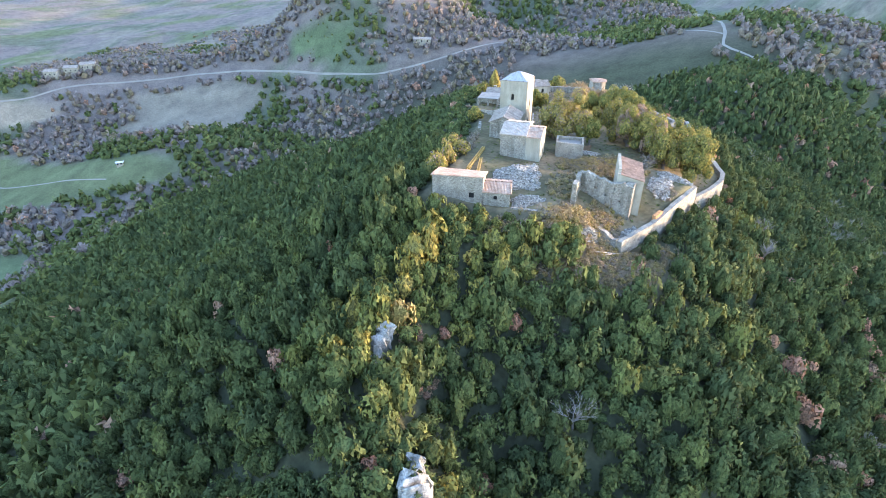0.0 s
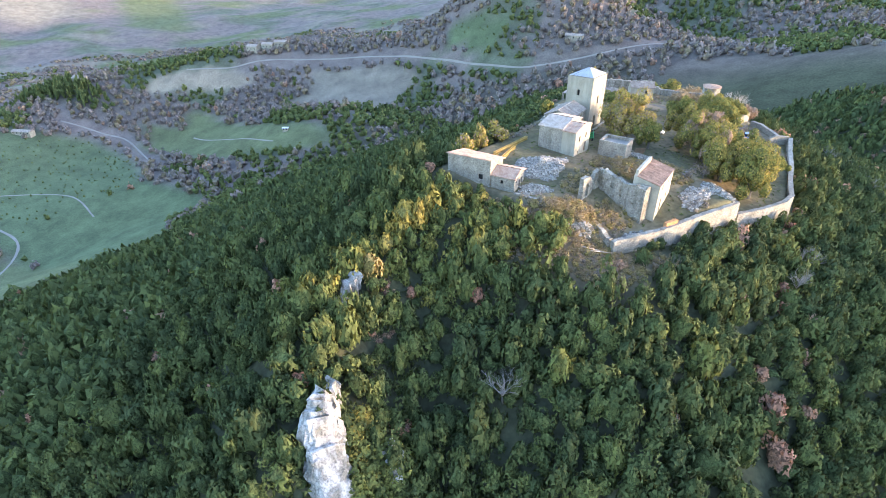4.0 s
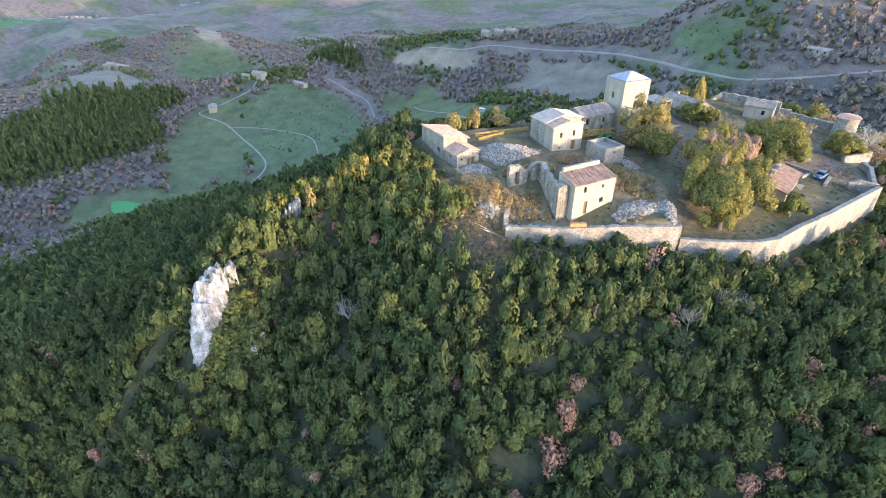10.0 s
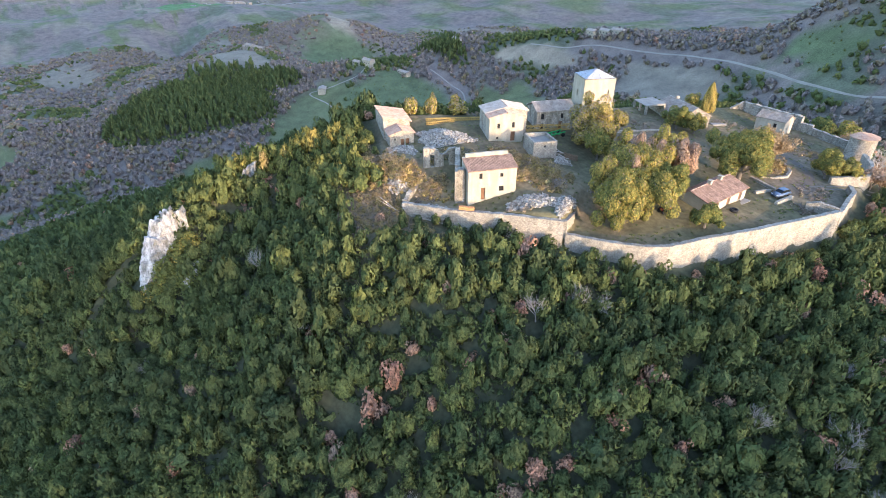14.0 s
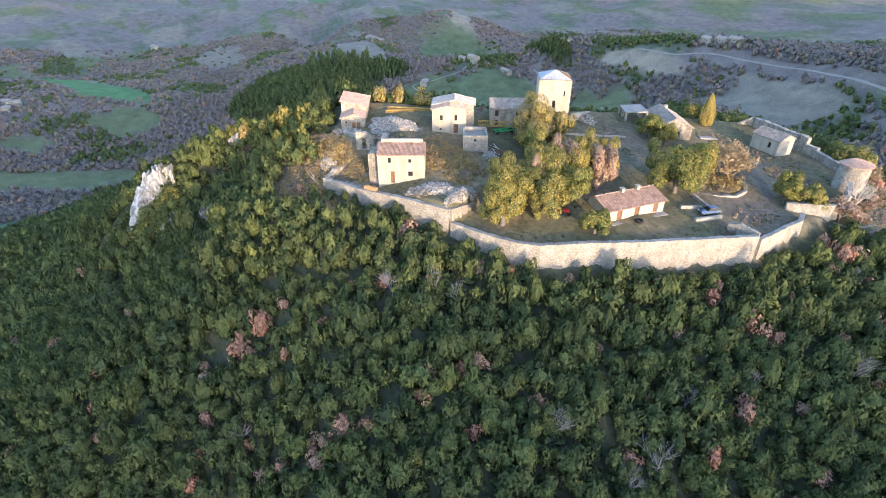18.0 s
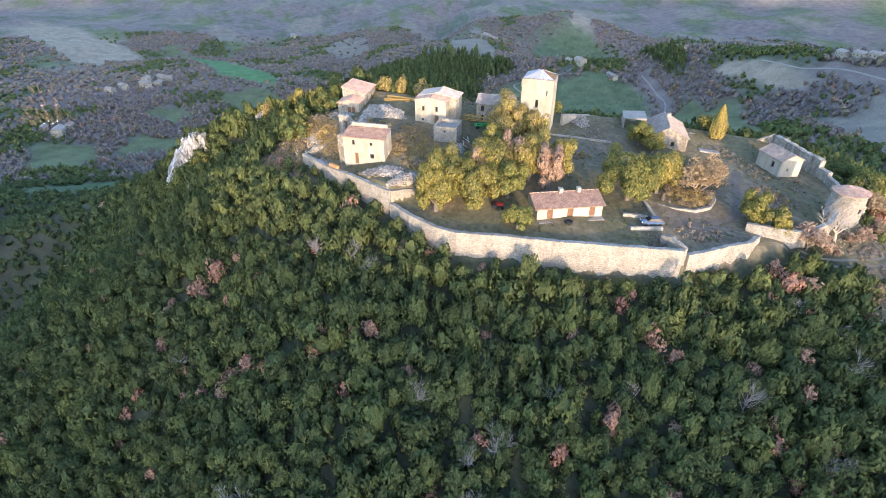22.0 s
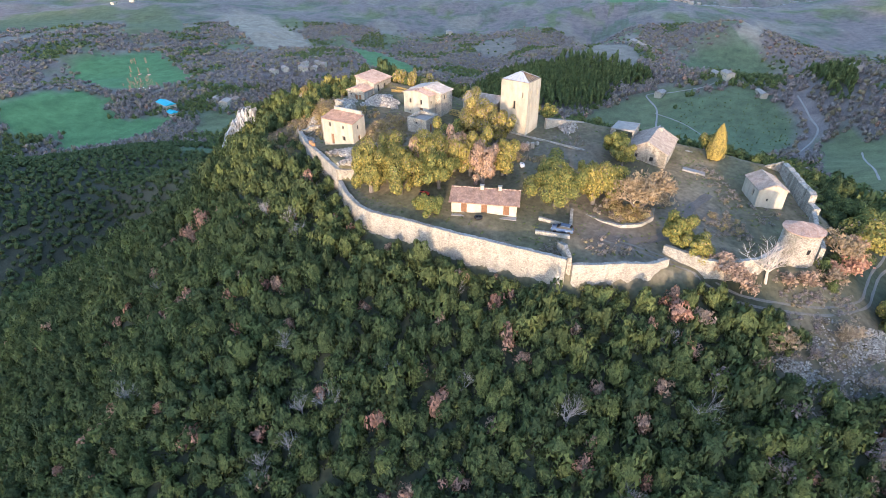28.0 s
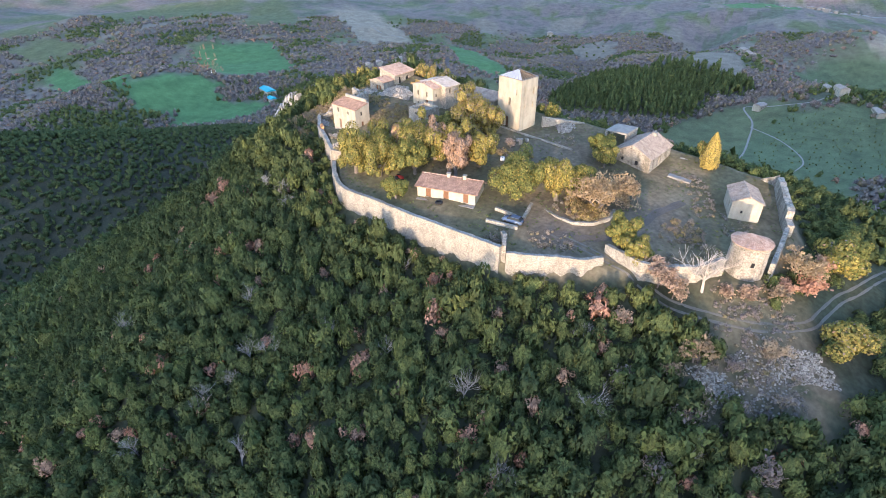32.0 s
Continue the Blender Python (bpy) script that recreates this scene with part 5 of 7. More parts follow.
def tree(name, label, x, y, z, radius, tall, tint, seed, trunk=1.6, leaves=900, spread=0.1, squash=0.95, lumps=14, leaf=0.085, group="", lump=(0.40, 0.62), wide=0.42):
    """A single tree: tapered trunk with limbs, and a lumpy crown of leaves."""
    ob = thing(name, label, "tree", (x, y, z), group)
    bm = bmesh.new()
    rng = random.Random(seed)
    add_tube(bm, (x, y, z - 0.3), (x, y, z + trunk + tall * 0.25), 0.055 * tall + 0.05, 0.03 * tall + 0.03, 8)
    for k in range(6):
        w = k * 1.05 + rng.random()
        h = z + trunk * 0.7 + rng.random() * tall * 0.2
        add_tube(bm, (x, y, h), (x + math.cos(w) * radius * 0.55, y + math.sin(w) * radius * 0.55, h + tall * rng.uniform(0.2, 0.45)), 0.025 * tall, 0.015, 5)
    part("trunk", bm, BARK, ob)
    q, (cen, rd), soft = crown_proto(seed, leaves, leaf, lumps, squash, lump, wide)
    core = core_proto(cen, rd, lumps)
    r = np.random.RandomState(seed)
    out = q.mean(1) - (0, 0, 0.55)
    soft = soft * 0.85 + out / np.linalg.norm(out, axis=1)[:, None] * 0.2
    soft /= np.linalg.norm(soft, axis=1)[:, None]
    lum = np.repeat(np.clip(tint + r.normal(size=leaves) * spread, 0.05, 1.0), 3)
    place = lambda a: (a * (radius, radius, tall * 0.62) + (x, y, z + trunk)).reshape(-1, 3)
    v = place(q)
    cr = under(new("crown", mesh_of("crown", v, np.arange(len(v)).reshape(-1, 3), LEAF, lum, True, np.repeat(soft, 3, axis=0))), ob)
    # inner lumps take the darker colour that stands for shade within the crown
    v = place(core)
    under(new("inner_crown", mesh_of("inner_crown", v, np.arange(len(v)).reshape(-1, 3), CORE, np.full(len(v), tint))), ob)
    return ob

# woods, hedges and copses of the wide country
def field_edge(x, y):
    e = np.zeros(x.size)
    inside = np.zeros(x.size)
    for cx, cy, rx, ry, turn, colour in FIELDS:
        w = patch(x, y, cx, cy, rx, ry, turn, 0.16)
        e = np.maximum(e, 4 * w * (1 - w))
        inside = np.maximum(inside, w)
    return np.where(inside > 0.9, 0, e), inside


ROAD_LINES = [ROAD_RIDGE, ROAD_EAST, ROAD_FARM, ROAD_FIELD]
wood_sets = []
for step, lo, hi, seed, gorge in ((5.6, 0, 640, 51, False), (8.0, 640, 1250, 52, False), (4.2, 0, 640, 53, True)):
    xs, ys, r = scatter(-hi, min(hi, 420), max(-hi, -1150), hi + 100, step, seed)
    dist = np.hypot(xs - 20, ys - 110)
    d = crest_distance(xs, ys)
    edge, inside = field_edge(xs, ys)
    south = swell(xs, ys, 20, -220, 330, 190, -30, 4)                       # wholly wooded hill
    pine = pines(xs, ys)
    dense = np.where(pine > 0.5, 0.97, 0.93 * (1 - inside) * (1 - 0.9 * far_meadows(xs, ys))) + 0.5 * edge * (wave(xs, ys, 120, 63) > 0.0)
    grove = (patch(xs, ys, *OLIVE_FIELDS[1]) + patch(xs, ys, *OLIVE_FIELDS[3])) * 0.5
    dense = np.maximum(dense, grove)
    for line in ROAD_LINES:
        for a, b in zip(line, line[1:]):
            dense = np.where(to_segment(xs, ys, a, b)[0] < 6, 0, dense)
    keepit = (dist >= lo) & (dist < hi) & (d > 165) & (r.rand(xs.size) < dense) & (xs < 420 - 0.1 * ys)
    keepit &= ~((xs > 60) & (ys < -60) & (xs + 0.4 * ys > 40)) & ((south > 0.4) == gorge if lo == 0 else True)
    xs, ys, pine, grove, south = xs[keepit], ys[keepit], pine[keepit], grove[keepit], south[keepit]
    rad = r.uniform(0.60, 1.0, xs.size) * step * (0.86 if lo == 0 else 0.80)
    rad = np.where(grove > 0.15, rad * 0.24, np.where(south > 0.4, rad * 1.05, rad))
    tall = rad * np.where(pine > 0.4, r.uniform(2.0, 2.8, xs.size), r.uniform(0.9, 1.4, xs.size) * (1.0 if lo == 0 else 0.7))
    kind = wood_kind(xs, ys) + r.normal(size=xs.size) * (0.14 if lo == 0 else 0.06) - 0.9 * swell(xs, ys, -130, 190, 120, 190, 0, 4)
    tint = np.where(kind > 0, r.uniform(0.745, 0.80, xs.size), r.uniform(0.16, 0.40, xs.size))
    tint = np.where((kind > 0) & (r.rand(xs.size) < 0.035), r.uniform(0.85, 0.95, xs.size), tint)
    # pine tints raised: the lightening of distance haze put into their colour
    tint = np.where(pine > 0.3, r.uniform(0.15, 0.34, xs.size), tint)
    # darkest tints on the gorge hill: the mountain's shade put into leaf colour
    tint = np.where(south > 0.4, r.uniform(0.0, 0.12, xs.size), tint)
    tint = np.where(grove > 0.15, 0.42, tint)
    wood_sets.append((xs, ys, rad, tall, tint, pine))
for k, (xs, ys, rad, tall, tint, pine) in enumerate(wood_sets):
    P = np.stack([xs, ys, height(xs, ys) - 0.12 * rad], 1)
    if k == 0:
        q = pine > 0.4
        grow("pine_plantation", "dense dark green pine plantation on the valley side", P[q], rad[q] * 0.8, tall[q], tint[q], [wood_proto(230 + k, 60, 0.17, 1) for k in range(5)])
        P, rad, tall, tint = P[~q], rad[~q], tall[~q], tint[~q]
    grow(("valley_wood", "far_wood", "gorge_wood")[k], ("mixed green and leafless woods and hedges in the valley", "leafless woods and hedges among the far fields", "unbroken evergreen wood of the gorge, tinted dark for the mountain's shade")[k], P, rad, tall, tint, [wood_proto(200 + 10 * k + i, (14, 3, 12)[k], (0.24, 0.30, 0.22)[k], 1) for i in range(6)])


OAKS = "holm oaks inside the walls"
# higher tints paint the low sun's gold into the oak leaves
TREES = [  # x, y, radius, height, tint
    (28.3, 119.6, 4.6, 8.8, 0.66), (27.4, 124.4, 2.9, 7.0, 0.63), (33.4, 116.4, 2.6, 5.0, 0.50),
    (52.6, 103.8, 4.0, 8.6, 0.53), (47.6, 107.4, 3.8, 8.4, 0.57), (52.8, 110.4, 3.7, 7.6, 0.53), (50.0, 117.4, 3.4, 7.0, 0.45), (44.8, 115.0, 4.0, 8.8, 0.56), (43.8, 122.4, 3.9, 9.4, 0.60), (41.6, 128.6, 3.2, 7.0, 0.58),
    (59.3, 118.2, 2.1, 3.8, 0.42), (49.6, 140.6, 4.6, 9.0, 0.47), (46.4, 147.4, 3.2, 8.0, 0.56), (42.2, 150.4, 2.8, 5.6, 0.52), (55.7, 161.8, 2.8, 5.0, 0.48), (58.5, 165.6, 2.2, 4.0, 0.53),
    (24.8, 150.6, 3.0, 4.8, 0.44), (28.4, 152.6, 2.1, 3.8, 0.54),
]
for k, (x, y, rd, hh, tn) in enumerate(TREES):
    tree("oak_tree", "round evergreen oak, olive leaves with sunlit gold in their colour", x, y, ground_z(x, y), rd * 0.96, hh * 1.0, min(tn + 0.01, 0.67), 300 + k, trunk=0.8, leaves=int(2500 * rd ** 0.9), leaf=0.125 / rd ** 0.9, lumps=36, group=OAKS, lump=(0.22, 0.42), wide=0.46)
for k, (x, y, rd, hh, tn) in enumerate(((47.0, 125.6, 2.7, 7.4, 0.845), (46.2, 112.0, 2.0, 7.0, 0.85), (43.0, 118.6, 2.4, 8.2, 0.845))):
    tree("rusty_oak", "oak holding dry rust-pink autumn leaves", x, y, ground_z(x, y), rd, hh * 1.05, tn, 340 + k, trunk=0.9, spread=0.025, leaves=4200, leaf=0.055, lumps=26, lump=(0.25, 0.42), wide=0.46)


def cypress(x, y, radius, tall, seed):
    """A narrow tree shaped like a flame: short trunk and leaf sprays over a ridged body."""
    z = ground_z(x, y)
    ob = thing("cypress", "slender cypress by the wall, sunlit gold in its colour", "tree", (x, y, z))
    bm = bmesh.new()
    add_tube(bm, (x, y, z - 0.3), (x, y, z + tall * 0.3), 0.22, 0.15, 8)
    part("trunk", bm, BARK, ob)
    r = np.random.RandomState(seed)
    n = 3600
    f, a = r.rand(n) ** 1.25, r.rand(n) * 6.283
    wide = lambda f, a: radius * np.sin(np.pi * np.clip(0.12 + 0.88 * f, 0, 1) ** 0.62) ** 0.75 * (1 + 0.14 * np.sin(5 * a + 9 * f) + 0.08 * np.sin(11 * a - 4 * f))
    w = wide(f, a) * r.uniform(0.9, 1.08, n)
    p = np.stack([x + w * np.cos(a), y + w * np.sin(a), z + 0.25 + f * tall], 1)
    out = np.stack([np.cos(a), np.sin(a), 0.35 + 0 * a], 1) + r.normal(size=(n, 3)) * 0.35
    out /= np.linalg.norm(out, axis=1)[:, None]
    t = np.cross(out, r.normal(size=(n, 3)))
    t /= np.linalg.norm(t, axis=1)[:, None]
    b = np.cross(out, t)
    v = np.stack([p - t * 0.11 - b * 0.10, p + t * 0.11 - b * 0.10, p + b * 0.2], 1).reshape(-1, 3)
    # tint near 0.675: sunlit gold painted into the cypress leaves
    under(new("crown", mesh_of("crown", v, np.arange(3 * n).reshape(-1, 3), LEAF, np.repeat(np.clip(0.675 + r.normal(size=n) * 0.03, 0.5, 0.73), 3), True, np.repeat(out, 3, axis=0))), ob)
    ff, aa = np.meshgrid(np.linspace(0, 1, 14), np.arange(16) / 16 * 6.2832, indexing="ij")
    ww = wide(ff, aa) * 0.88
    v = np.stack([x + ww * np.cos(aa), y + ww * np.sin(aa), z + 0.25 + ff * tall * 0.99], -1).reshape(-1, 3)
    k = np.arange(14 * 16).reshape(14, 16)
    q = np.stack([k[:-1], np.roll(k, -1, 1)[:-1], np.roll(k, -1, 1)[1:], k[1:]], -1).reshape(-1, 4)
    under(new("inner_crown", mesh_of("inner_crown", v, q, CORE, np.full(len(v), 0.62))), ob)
    return ob


cypress(16.6, 172.8, 1.75, 8.0, 360)



def bare_tree(name, label, x, y, tall, seed, material=TWIG, trunk_mat=BARK, levels=4, lean=0.0, leaf_tint=None, leaves=0, wide=0.85, girth=0.045, stem=0.30):
    """A leafless tree grown by branching."""
    z = ground_z(x, y)
    ob = thing(name, label, "tree", (x, y, z))
    rng = random.Random(seed)
    tr, br = bmesh.new(), bmesh.new()
    tips = []

    def limb(p, d, ln, rd, level):
        q = p + d * ln
        add_tube(tr if level < 2 else br, p, q, rd, rd * 0.65, 6 if level < 2 else 3)
        if level >= levels:
            tips.append(q)
            return
        for _ in range(rng.choice((3, 4)) if level else 5):
            e = Vector((rng.uniform(-1, 1), rng.uniform(-1, 1), rng.uniform(-0.15, 0.8)))
            n = (d * 0.8 + e * wide).normalized()
            limb(p.lerp(q, rng.uniform(0.55, 1.0)), n, (ln if level else 0.30 * tall) * rng.uniform(0.6, 0.92), max(rd * 0.52, 0.53 * girth), level + 1)

    limb(Vector((x, y, z - 0.3)), Vector((lean, lean * 0.4, 1)).normalized(), tall * stem, girth * tall, 0)
    part("trunk", tr, trunk_mat, ob)
    part("twig_crown", br, material, ob)
    if leaves:
        r = np.random.RandomState(seed)
        c = np.array([tips[i % len(tips)][:] for i in range(leaves)]) + r.normal(size=(leaves, 3)) * 0.25
        a, b = r.normal(size=(leaves, 3)) * 0.13, r.normal(size=(leaves, 3)) * 0.13
        v = np.stack([c - a, c + b, c + a, c - b], 1).reshape(-1, 3)
        under(new("crown", mesh_of("crown", v, np.arange(len(v)).reshape(-1, 4), LEAF, np.full(len(v), leaf_tint))), ob)
    return ob


bare_tree("bare_tree", "spreading leafless tree with pale golden twigs", 46.2, 155.6, 11.5, 1, levels=5, leaf_tint=0.737, leaves=3600, wide=1.2, stem=0.12)
bare_tree("bare_tree", "leafless tree with brownish twigs behind the terrace", 41.6, 158.4, 8.5, 2, levels=5, leaf_tint=0.74, leaves=2200, wide=1.15, stem=0.12)
bare_tree("dead_tree", "bleached leaning dead tree with twisted limbs", 59.4, 176.4, 10.5, 3, PALEBARK, PALEBARK, 4, -0.2, wide=1.05, girth=0.026)
bare_tree("bare_tree", "wide leafless tree with pale straw twigs beside the tower", 47.2, 191.2, 8.5, 8, levels=5, leaf_tint=0.737, leaves=1200, wide=1.2, stem=0.10)
bare_tree("bare_tree", "low bare tree with tan limbs on the stony bank", 66.2, 187.4, 6.0, 9, levels=5, leaf_tint=0.745, leaves=300, wide=1.2, stem=0.10)
SHRUBS = [(61.6, 169.8, 7.0, 0.825, 1500), (62.4, 172.4, 5.4, 0.83, 700), (57.6, 183.4, 3.6, 0.83, 500), (58.4, 179.8, 3.0, 0.83, 300), (55.6, 187.2, 4.6, 0.745, 500), (50.2, 191.8, 5.4, 0.93, 1900), (53.0, 188.4, 4.4, 0.90, 700),
          (43.5, 193.5, 5.0, 0.90, 800), (70.5, 177.4, 6.2, 0.741, 1300), (73.4, 174.8, 4.6, 0.745, 500), (69.8, 165.6, 4.6, 0.83, 700), (41.0, 100.6, 3.6, 0.76, 120), (30.5, 131.5, 3.4, 0.8, 200), (72.0, 190.0, 4.4, 0.76, 150),
          (76.0, 184.0, 4.6, 0.78, 150), (80.0, 178.0, 5.6, 0.8, 250), (83.0, 188.0, 6.0, 0.8, 250), (69.5, 183.0, 3.2, 0.80, 120), (78.0, 169.0, 5.0, 0.8, 200), (88.0, 176.0, 6.0, 0.8, 250)]
for k, (x, y, h, tn, lv) in enumerate(SHRUBS):
    bare_tree("bare_shrub", "bushy half-bare shrub with pinkish-brown twigs", x, y, h, 20 + k, leaf_tint=tn, leaves=lv, wide=1.1, girth=0.028, stem=0.18)
rng = random.Random(77)
spots = 0
while spots < 34:
    x, y = rng.uniform(8, 118), rng.uniform(22, 186)
    dd = float(crest_distance(np.float64(x), np.float64(y)))
    if 6 < dd < 62 and rng.random() < 0.25 + 0.75 * float(smooth(60, 150, y)):
        bare_tree("bare_tree", "thin leafless grey tree standing above the wood", x, y, rng.uniform(5.5, 8.0), 500 + spots, GREYWOOD, GREYWOOD, 4, rng.uniform(-0.2, 0.2), wide=0.62, girth=0.022)
        spots += 1
for k, (x, y, rd, hh, tn) in enumerate(((41.5, 196.6, 2.9, 5.2, 0.54), (59.6, 196.8, 3.0, 4.6, 0.58), (35.0, 199.0, 2.6, 4.4, 0.40), (28.0, 198.0, 2.4, 3.4, 0.22))):
    tree("oak_tree", "yellow-green oak outside the northern wall", x, y, ground_z(x, y), rd, hh, tn, 380 + k, trunk=0.8, leaves=2600, leaf=0.07)
# tints of 0.64 and above colour these crowns as if sunlit
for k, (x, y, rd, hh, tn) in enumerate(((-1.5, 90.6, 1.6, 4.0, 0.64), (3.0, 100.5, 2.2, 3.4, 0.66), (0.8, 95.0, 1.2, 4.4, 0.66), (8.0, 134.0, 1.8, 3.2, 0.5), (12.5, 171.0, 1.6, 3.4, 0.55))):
    tree("young_tree", "young tree behind the wall, sunlit gold in its leaf colour", x, y, ground_z(x, y), rd, hh, tn, 400 + k, trunk=0.6, leaves=900, leaf=0.10)

# brambles, tall dry grass and low scrub
def clumps(name, label, spots, tint0, spread, size, seed, leaves=60, leaf=0.20):
    r = np.random.RandomState(seed)
    out = []
    for cx, cy, rx, ry, turn, n in spots:
        a, q = r.rand(n) * 6.283, np.sqrt(r.rand(n))
        u, v = np.cos(a) * q * rx, np.sin(a) * q * ry
        c, s = math.cos(radians(turn)), math.sin(radians(turn))
        out.append(np.stack([cx + u * c - v * s, cy + u * s + v * c], 1))
    p = np.concatenate(out)
    z = height(p[:, 0], p[:, 1])
    rad = r.uniform(0.6, 1.25, len(p)) * size
    return grow(name, label, np.stack([p[:, 0], p[:, 1], z - 0.15 * rad], 1), rad, rad * r.uniform(0.7, 1.2, len(p)), np.clip(tint0 + r.normal(size=len(p)) * spread, 0.05, 0.99), protos_of(4, leaves, leaf, seed, 4, 1), "shrubs")


clumps("bramble_patch", "golden dry bramble and tall grass", [(31.5, 99.0, 5.8, 4.8, 20, 330), (26.5, 98.5, 4.4, 3.0, 10, 150), (18.5, 75.0, 8, 3.4, 20, 210), (21.0, 78.5, 4.5, 2.6, 10, 90), (10.0, 75.5, 6, 2.5, 10, 60), (22.5, 91.5, 2.5, 2.0, 0, 26), (27.0, 81.5, 3.0, 2.6, 45, 24), (38.5, 99.5, 3.4, 2.6, 30, 60), (36.5, 103.5, 3.5, 2.0, 30, 40), (48.5, 154.0, 3.0, 3.6, 0, 70), (44.5, 172.0, 4.0, 3.0, 20, 30), (20.5, 86.5, 2.6, 3.2, 10, 40), (33.0, 133.0, 1.2, 5.0, 10, 30), (28.5, 82.5, 3.4, 3.0, 40, 60), (20.0, 71.0, 9, 3.0, 22, 110), (28.0, 69.5, 6.0, 5.5, 0, 200), (35.0, 73.0, 6.0, 2.0, 45, 60)], 0.735, 0.010, 0.58, 501, leaves=80, leaf=0.12)
clumps("low_scrub", "low green and brown scrub", [(28.5, 79.5, 2.5, 3.5, 20, 26), (42.0, 91.0, 2.5, 2.5, 0, 22), (62.5, 141.5, 2.2, 2.2, 0, 26), (60.0, 151.0, 3.4, 4.0, 0, 36), (57.0, 170.0, 3.0, 3.0, 0, 22), (26.0, 171.0, 5.0, 3.0, 20, 36), (34.0, 174.0, 4, 2.5, 0, 26), (48.0, 152.0, 3.0, 4.5, 0, 36), (46.5, 172.0, 4, 5, 0, 60), (21.0, 141.0, 3, 4, 0, 18), (6.0, 110.0, 1.6, 9, -12, 40), (22.0, 66.0, 12, 6, 20, 110), (36.0, 180.0, 8, 3, 0, 40)], 0.757, 0.007, 0.5, 502, leaves=110, leaf=0.10)
r = np.random.RandomState(505)
n = 5200
p = np.stack([r.uniform(-2, 68, n), r.uniform(76, 190, n)], 1)
p = p[(crest_distance(p[:, 0], p[:, 1]) < -1.2) & (r.rand(n) < 0.25 + 0.75 * smooth(-0.3, 0.6, wave(p[:, 0], p[:, 1], 14, 91)))]
rad = r.uniform(0.12, 0.34, len(p))
grow("grass_tufts", "tufts of dull green and straw-coloured grass in the yards", np.stack([p[:, 0], p[:, 1], height(p[:, 0], p[:, 1]) - 0.05], 1), rad, rad * r.uniform(0.4, 0.8, len(p)), np.clip(r.normal(size=len(p)) * 0.10 + 0.28 + 0.10 * wave(p[:, 0], p[:, 1], 18, 92), 0.05, 0.5), protos_of(4, 14, 0.42, 510, 3, coarse=True), "grass", core=False)
clumps("tall_dry_grass", "tall golden-brown dead grass and briars", [(31.0, 98.8, 4.6, 3.6, 20, 60), (33.5, 102.0, 3.0, 2.4, 20, 24), (37.0, 100.5, 2.4, 2.0, 20, 16), (18.5, 76.0, 5.5, 2.0, 20, 40), (48.0, 154.5, 2.2, 2.8, 0, 20), (46.0, 151.0, 2.0, 2.4, 0, 12)], 0.73, 0.010, 1.25, 508, leaves=150, leaf=0.085)
clumps("crag_scrub", "bushes growing out of the crag ledges", [(1.6, 34.8, 2.4, 3.6, 35, 34), (4.0, 31.5, 2.2, 3.2, 35, 30), (-0.6, 38.4, 1.4, 1.6, 0, 10), (6.0, 37.5, 2.0, 2.5, 30, 14)], 0.42, 0.14, 1.9, 507, leaves=150, leaf=0.12)
clumps("dry_scrub", "bare brown and pinkish scrub below the gateway", [(72.0, 181.0, 9, 8, 20, 150), (69.0, 187.0, 7, 6, 20, 130), (58.5, 187.5, 4, 3.5, 0, 50), (59.5, 181, 2.4, 4, 0, 36)], 0.765, 0.012, 0.5, 506, leaves=150, leaf=0.07)
clumps("rusty_scrub", "reddish dry scrub on the shoulder", [(13.5, 74.2, 1.6, 1.2, 0, 9), (16.5, 72.2, 1.2, 1.2, 0, 5), (-3.5, 54.0, 2.5, 4.0, 20, 18)], 0.88, 0.05, 0.9, 503, leaves=150, leaf=0.08)
clumps("wall_foot_scrub", "green shrubs at the foot of the ring wall", [(55.0, 95.0, 5.0, 0.9, 40, 16), (66.0, 112.0, 0.9, 6.0, 10, 16), (68.5, 131.0, 0.9, 10.0, -8, 26), (69.0, 150.0, 0.9, 5.0, 10, 14), (42.0, 82.0, 6.0, 0.9, 45, 16)], 0.30, 0.1, 1.0, 504, leaves=170, leaf=0.08)

# rubble
def stones(n, seed):
    """Rough block shapes as (12 triangles, 3, 3) around the origin."""
    r = np.random.RandomState(seed)
    box = np.array([(x, y, z) for z in (-1, 1) for x, y in ((-1, -1), (1, -1), (1, 1), (-1, 1))], float)
    tri = np.array([(3, 1, 0), (3, 2, 1), (4, 5, 6), (4, 6, 7), (0, 1, 5), (0, 5, 4), (1, 2, 6), (1, 6, 5), (2, 3, 7), (2, 7, 6), (3, 0, 4), (3, 4, 7)])
    return [(box * r.uniform(0.55, 1.0, (8, 3)))[tri] for _ in range(n)]


